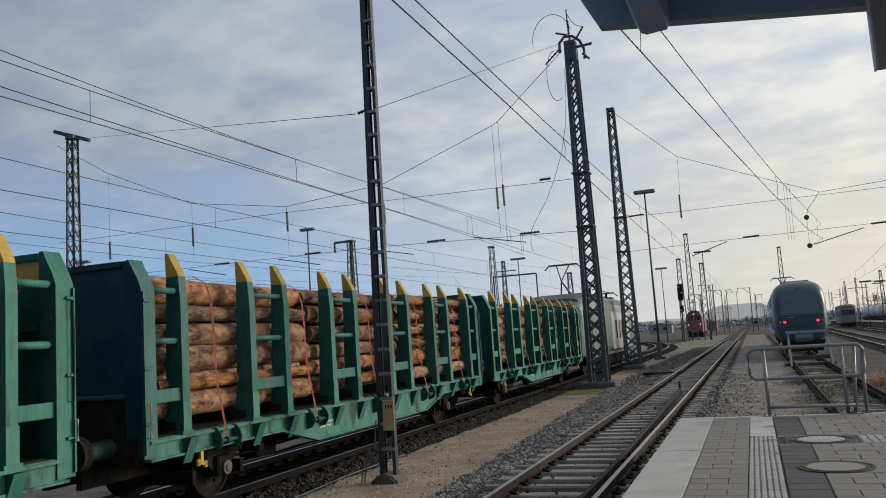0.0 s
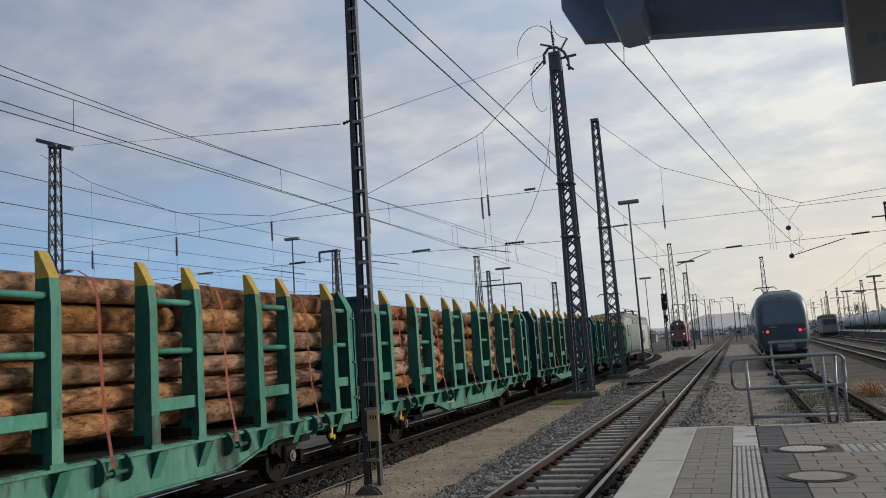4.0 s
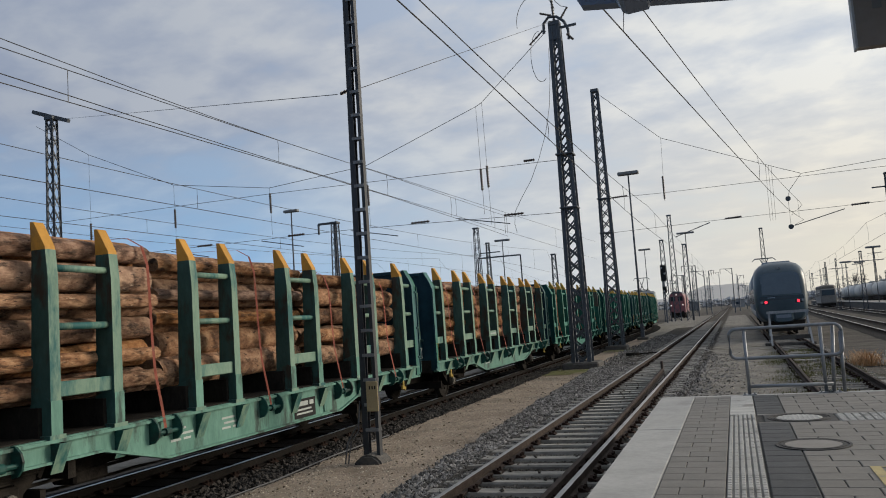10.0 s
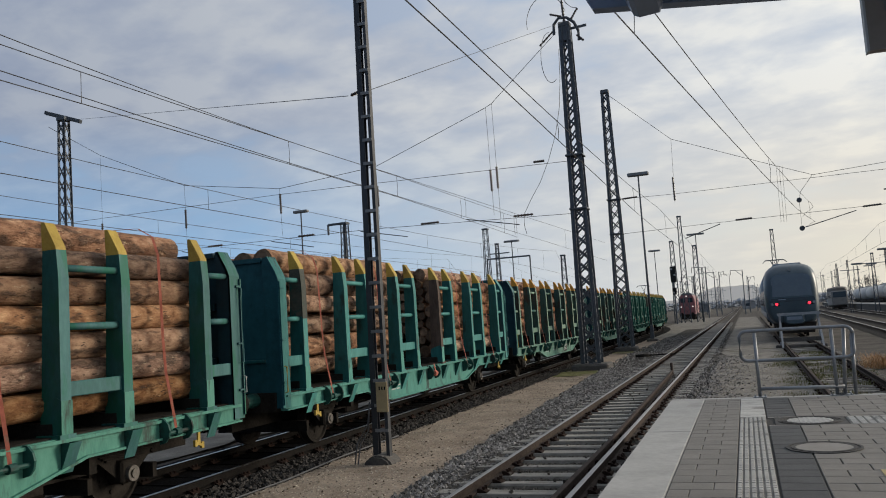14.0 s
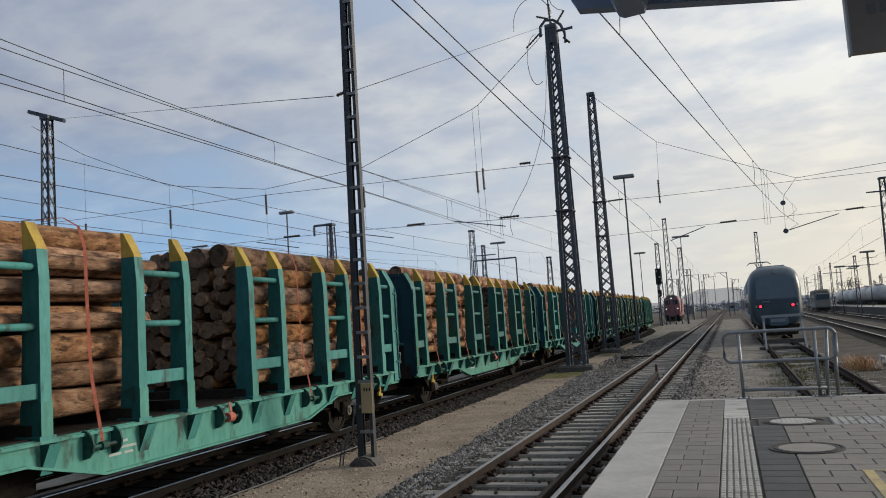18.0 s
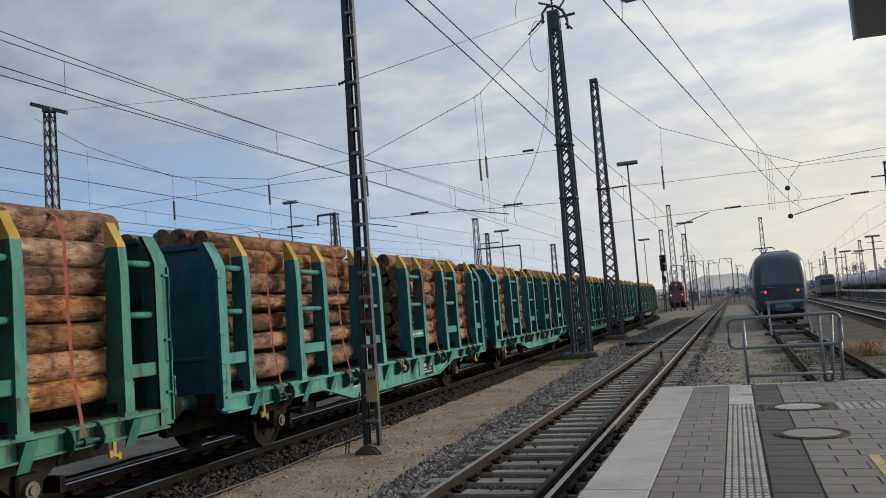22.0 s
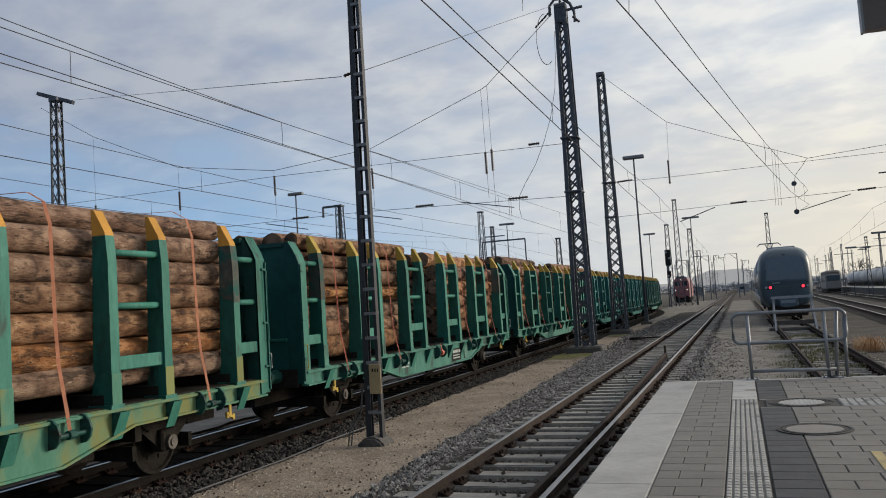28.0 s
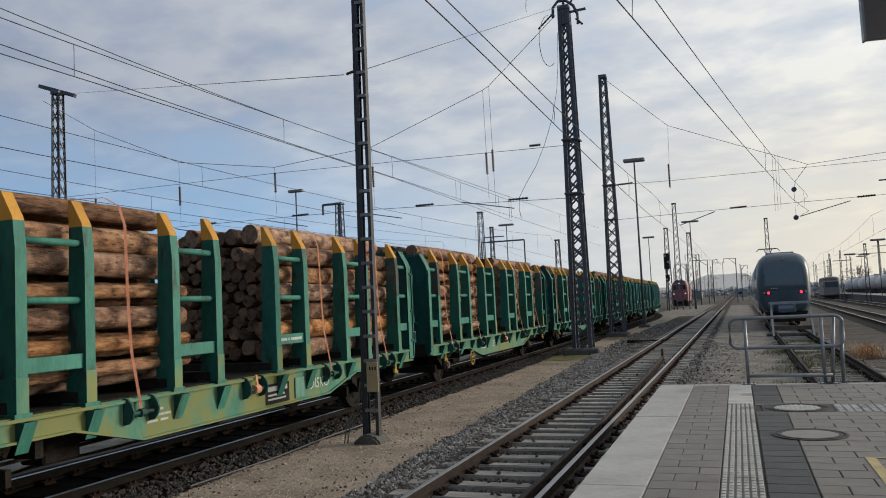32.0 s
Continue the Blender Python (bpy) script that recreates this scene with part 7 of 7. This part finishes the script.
def bare_tree(x, y, height, spread, seed):
    """A leafless tree: tapered trunk and limbs that fork into fine twigs."""
    g = thing("bare_tree", pose(x, y, -0.3), "bare winter tree beyond the tracks", "tree", "bare trees")
    rnd, trunk, twigs = random.Random(seed), bmesh.new(), bmesh.new()

    def grow(p, d, n, r, depth):
        q = p + d * n
        cyl(trunk if depth < 2 else twigs, p, q, r, r * 0.65, seg=6 if depth < 2 else 4)
        if depth == 5:
            return
        for _ in range(3 if depth < 4 else 4):
            turn = Vector((rnd.gauss(0, spread), rnd.gauss(0, spread), rnd.gauss(0.12, 0.3)))
            grow(q, (d + turn).normalized(), n * rnd.uniform(0.55, 0.8), r * 0.6, depth + 1)

    grow(Vector((0, 0, 0)), Vector((0, 0, 1)), height * 0.3, height * 0.022, 0)
    part("trunk", trunk, M_TWIG, g)
    part("crown", twigs, M_TWIG, g)


M_TWIG = material("grey_bark", (0.07, 0.062, 0.056), (0.13, 0.118, 0.108), 3.0, 0.9, bump=0.2)
for k, (x, y, h) in enumerate(((37.5, 300, 11.5), (41.0, 305, 10.0), (34.6, 310, 8.5))):
    bare_tree(x, y, h, 0.55, k)


def hills():
    """A pale ridge beyond the town, its haze painted in as colour and a faint glow."""
    bm = bmesh.new()
    last = None
    for k in range(161):
        x = -1600 + k * 16
        z = 15 + 12 * noise.noise((x * 0.0045, 2, 0)) + 4 * noise.noise((x * 0.02, 5, 0)) + 1.5 * noise.noise((x * 0.08, 9, 0)) + 20 / (1 + ((x + 20) / 48) ** 6)
        now = bm.verts.new((x, 1500, -1)), bm.verts.new((x, 1500, max(6, z))), bm.verts.new((x, 1700, max(6, z) * 0.7))
        if last:
            for i in range(2):
                bm.faces.new((last[i], now[i], now[i + 1], last[i + 1]))
        last = now
    tagged(part("backdrop", bm, M_HAZE), "pale wooded ridge on the horizon, its haze a painted glow", "hills", kind="structure")


# Not a lamp: a weak glow lifts the ridge to a hazy paleness.
M_HAZE = glow("ridge_haze_glow", (0.66, 0.62, 0.57), 0.3)
hills()


# ---- loose stones, weeds and ground clutter ----
def scatter():
    rnd = np.random.RandomState(21)
    pts = []

    def field(n, x0, x1, y0, y1, z, keep=None, near=1.0):
        u = rnd.uniform(0, 1, n) ** near
        y = y0 + (y1 - y0) * u
        x = rnd.uniform(x0, x1, n)
        for a, b in zip(x, y):
            zz = z(a, b) if callable(z) else z
            if keep is None or keep(a, b):
                pts.append((a, b, zz))

    def near_z(x, y):
        o = abs(x - NEAR)
        if x < -4.45:
            return -0.165
        return -0.235 if o < 0.95 else -0.198 if o < 1.33 else -0.18 if o < 1.5 else -0.215 - max(0, o - 1.45) * 0.4

    def left_edge(x, y):
        return x > ballast_edge(y) + abs(rnd.normal(0, 0.1)) - 0.08

    # crib stones between the sleepers, shoulders on both sides
    field(42000, NEAR - 3.0, NEAR - 0.9, 5, 34, near_z, left_edge, 1.5)
    field(4000, NEAR + 0.9, NEAR + 1.5, 5, 30, near_z, None, 1.4)
    field(9000, NEAR - 3.8, NEAR + 2.2, 30, 70, near_z, left_edge, 1.5)
    field(7000, -1.4, 0.6, 15.2, 40, lambda x, y: -0.2, lambda x, y: rnd.rand() < math.exp(-max(0, x + 1.1) * 1.7), 1.6)
    return pts


stone_field("loose_ballast", scatter(), M_STONE, "loose grey ballast stones along the platform track", 1.12)


def crib():
    """Brown stones between the sleepers of the platform track, a few of them lying on top."""
    rnd = np.random.RandomState(31)
    pts = []
    while len(pts) < 17000:
        x, y = NEAR + rnd.uniform(-0.95, 0.95), 5 + 25 * rnd.rand() ** 1.5
        u = ((y + 8) / 0.62) % 1.0
        if 0.2 < u < 0.8 or rnd.rand() < 0.015:
            pts.append((x, y, -0.225 if 0.2 < u < 0.8 else -0.14))
    return pts


stone_field("crib_ballast", crib(), M_CRIB, "dark brown ballast between the sleepers", 0.85)


def scatter_dark():
    rnd = np.random.RandomState(22)
    pts = []
    for _ in range(9000):
        y = 6 + 44 * rnd.rand() ** 1.6
        o = rnd.uniform(0.85, 2.15)
        pts.append((way(y) + o, y, -0.17 - (0 if o < 1.7 else (o - 1.7) * 0.42)))
    return pts


M_STONEDARK = material("dark_brown_stone", (0.012, 0.011, 0.01), (0.058, 0.05, 0.043), 3.0, 0.9, bump=0.3, world_space=True, fine=9, island=0.5)
stone_field("dark_ballast_stones", scatter_dark(), M_STONEDARK, "dark brown ballast stones beside the goods track")


def path_grit():
    rnd = np.random.RandomState(23)
    pts = []
    while len(pts) < 22000:
        x, y = rnd.uniform(-7.6, -4.0), 7 + 26 * rnd.rand() ** 1.9
        if x < ballast_edge(y) + 0.3:
            pts.append((x, y, -0.2 + 0.022 * noise.noise((x * 1.3 + 1.0, y * 1.3, 0))))
    pts += [(rnd.uniform(-1.2, 4.8), 15.4 + 20 * rnd.rand(), -0.18) for _ in range(3500)]
    return pts


M_GRIT = material("pale_grit", (0.22, 0.188, 0.147), (0.47, 0.41, 0.33), 3.0, 0.9, bump=0.3, world_space=True, fine=9, island=0.6)
stone_field("path_grit", path_grit(), M_GRIT, "scattered pale grit on the path", 0.38)


def clods():
    """Dark crumbs of earth and strayed ballast on the sandy path."""
    rnd = np.random.RandomState(29)
    pts = []
    while len(pts) < 480:
        y = 7 + 30 * rnd.rand() ** 1.5
        x = -7.3 + abs(rnd.normal(0, 0.35)) if rnd.rand() < 0.35 else ballast_edge(y) - abs(rnd.normal(0, 0.4)) if rnd.rand() < 0.6 else rnd.uniform(-7.2, -4.6)
        if -7.4 < x < ballast_edge(y) + 0.1:
            pts.append((x, y, -0.19 + 0.022 * noise.noise((x * 1.3 + 1.0, y * 1.3, 0))))
    return pts


M_CLOD = material("dark_earth_crumb", (0.06, 0.046, 0.034), (0.17, 0.135, 0.1), 3.0, 0.95, bump=0.3, world_space=True, fine=9, island=0.5, gloss=0.05)
stone_field("earth_clods", clods(), M_CLOD, "dark earth crumbs strewn over the sandy path", 0.55)

M_DRY = material("dry_weeds", (0.32, 0.17, 0.075), (0.54, 0.33, 0.16), 3.0, 0.9, bump=0, spread=0.2)
M_WEED = material("green_weeds", (0.08, 0.085, 0.03), (0.17, 0.165, 0.065), 3.0, 0.9, bump=0, spread=0.2)


def tuft(name, x, y, r, h, n, mat, label, seed, category="weeds"):
    """A clump of thin bent blades, each with its own lean."""
    rnd = random.Random(seed)
    bm = bmesh.new()
    for _ in range(n):
        a, d = rnd.uniform(0, 6.283), r * math.sqrt(rnd.random())
        px, py = d * math.cos(a), d * math.sin(a)
        hh, lean, la = h * rnd.uniform(0.3, 1.0), rnd.uniform(0.05, 0.5 if h < 0.3 else 1.1), rnd.uniform(0, 6.283)
        w = rnd.uniform(0.006, 0.016)
        v = []
        for t in (0, 0.5, 1.0):
            c = Vector((px + lean * hh * t * t * math.cos(la), py + lean * hh * t * t * math.sin(la), hh * t))
            s = Vector((-math.sin(la), math.cos(la), 0)) * (w * (1 - 0.8 * t))
            v.append((bm.verts.new(c - s), bm.verts.new(c + s)))
        for (p, q), (s, u) in zip(v, v[1:]):
            bm.faces.new((p, q, u, s))
    return tagged(part(name, bm, mat, m=pose(x, y, -0.23)), label, category, kind="stuff")


rnd = random.Random(9)
M_STRAW = material("pale_straw", (0.34, 0.24, 0.14), (0.55, 0.43, 0.28), 3.0, 0.9, bump=0, spread=0.2)
for k in range(4):
    tuft("dry_weeds", 4.05 + rnd.uniform(-0.3, 0.3), 30.6 + rnd.uniform(-0.9, 0.9), 0.3, 0.42, 80, M_STRAW, "pale straw-coloured dry weeds beside the siding", 40 + k)
for k in range(6):
    tuft("dry_weeds", 4.0 + rnd.uniform(-0.35, 0.35), 30.4 + rnd.uniform(-1.0, 1.2), 0.3, 0.5, 70, M_DRY, "dry orange-brown weeds beside the siding", k)
for k in range(60):
    tuft("green_weeds", rnd.choice([rnd.uniform(1.0, 1.6), rnd.uniform(1.8, 3.2)]), rnd.uniform(16.5, 40), 0.55, 0.11, 170, M_WEED, "low green weeds on the siding", 100 + k)
M_MOSS = material("yellow_green_moss", (0.1, 0.105, 0.03), (0.2, 0.195, 0.07), 3.0, 0.9, bump=0, spread=0.2)
for k in range(34):
    tuft("moss", rnd.uniform(-7.4, -5.0), rnd.uniform(31.2, 33.4) if k < 24 else rnd.uniform(46, 48), 0.5, 0.035, 130, M_MOSS, "low yellow-green moss round a mast footing", 300 + k, "moss")
for k in range(14):
    tuft("moss_grass", rnd.uniform(-7.6, -5.2), rnd.uniform(32, 36) if k < 9 else rnd.uniform(46, 52), 0.55, 0.09, 160, M_WEED, "low grass round a mast footing", 200 + k)


def rubble():
    g = random.Random(4)
    pts = [(4.6 + g.uniform(-0.5, 0.9), 31 + g.uniform(-1.5, 2.5), -0.2 + g.uniform(0, 0.12)) for _ in range(60)]
    for k, (x, y, z) in enumerate(pts[:26]):
        bm = bmesh.new()
        s = g.uniform(0.05, 0.16)
        box(bm, -s, s, -s * 0.8, s * 0.8, -s * 0.6, s * 0.6, s * 0.25)
        for v in bm.verts:
            v.co += Vector((g.uniform(-s, s), g.uniform(-s, s), g.uniform(-s, s))) * 0.2
        tagged(part("rubble_stone", bm, M_EDGE, m=pose(x, y, z, g.uniform(0, 90), g.uniform(0, 90), g.uniform(0, 90))), "pale lump of broken concrete beside the siding", "rubble", "rubble heap")


rubble()


def point_lever():
    """Cable drum and rods lying between the tracks."""
    g = thing("point_machine", pose(-5.0, 41.0, -0.13), "dark cable coil and rods between the tracks", "track equipment")
    bm = bmesh.new()
    ring(bm, 0, 0, 0.0, 0.12, 0.22, 0.34, 20)
    part("coil", bm, M_UNDER, g)
    part("rod", bar(bmesh.new(), (0.3, 0, 0.06), (1.6, 0.2, 0.06), 0.05), M_UNDER, g)
    part("rod", bar(bmesh.new(), (0.3, 0.4, 0.06), (1.6, 0.5, 0.06), 0.05), M_UNDER, g)


point_lever()
line("ground_cable", [(-7.0, 9.0, -0.1), (-6.9, 11.0, -0.09), (-7.05, 13.0, -0.1), (-7.0, 15.5, -0.1)], 0.015, "dark cable lying along the path")


# ---- what moves ----
def travelled(t):
    """Metres that the train has gone after t seconds."""
    return 1.04 * (1.1237e-4 * t ** 3 - 1.10407e-2 * t ** 2 + 5.61482 * t)


def on_track(s, base):
    """The pose of a vehicle whose middle is at s, standing on the track with its two axles."""
    a, b = on_way(s - base / 2), on_way(s + base / 2)
    return Matrix.Translation((a + b) / 2) @ pose(0, 0, 0, 0, 0, math.degrees(math.atan2(-(b.x - a.x), b.y - a.y)))


def motions():
    times = [k * 1.0 for k in range(33)]
    turns = [k * 0.1 for k in range(321)]
    for i, w in enumerate(wagons):
        start = 9.36 + 6.12 - (i - 1) * WAGON_LEN
        walk(w, [(t, on_track(start + travelled(t), 9.5)) for t in times])
    walk(loco, [(t, on_track(47.9 + travelled(t), 10.4)) for t in times])
    for w in wagons + [loco]:
        r = 0.6 if w is loco else 0.46
        for ob in w.children:
            if ob.name.startswith("wheelset"):
                y = ob.location.y
                walk(ob, [(t, pose(0, y, r) @ Matrix.Rotation(-travelled(t) / r, 4, "X")) for t in turns])


motions()
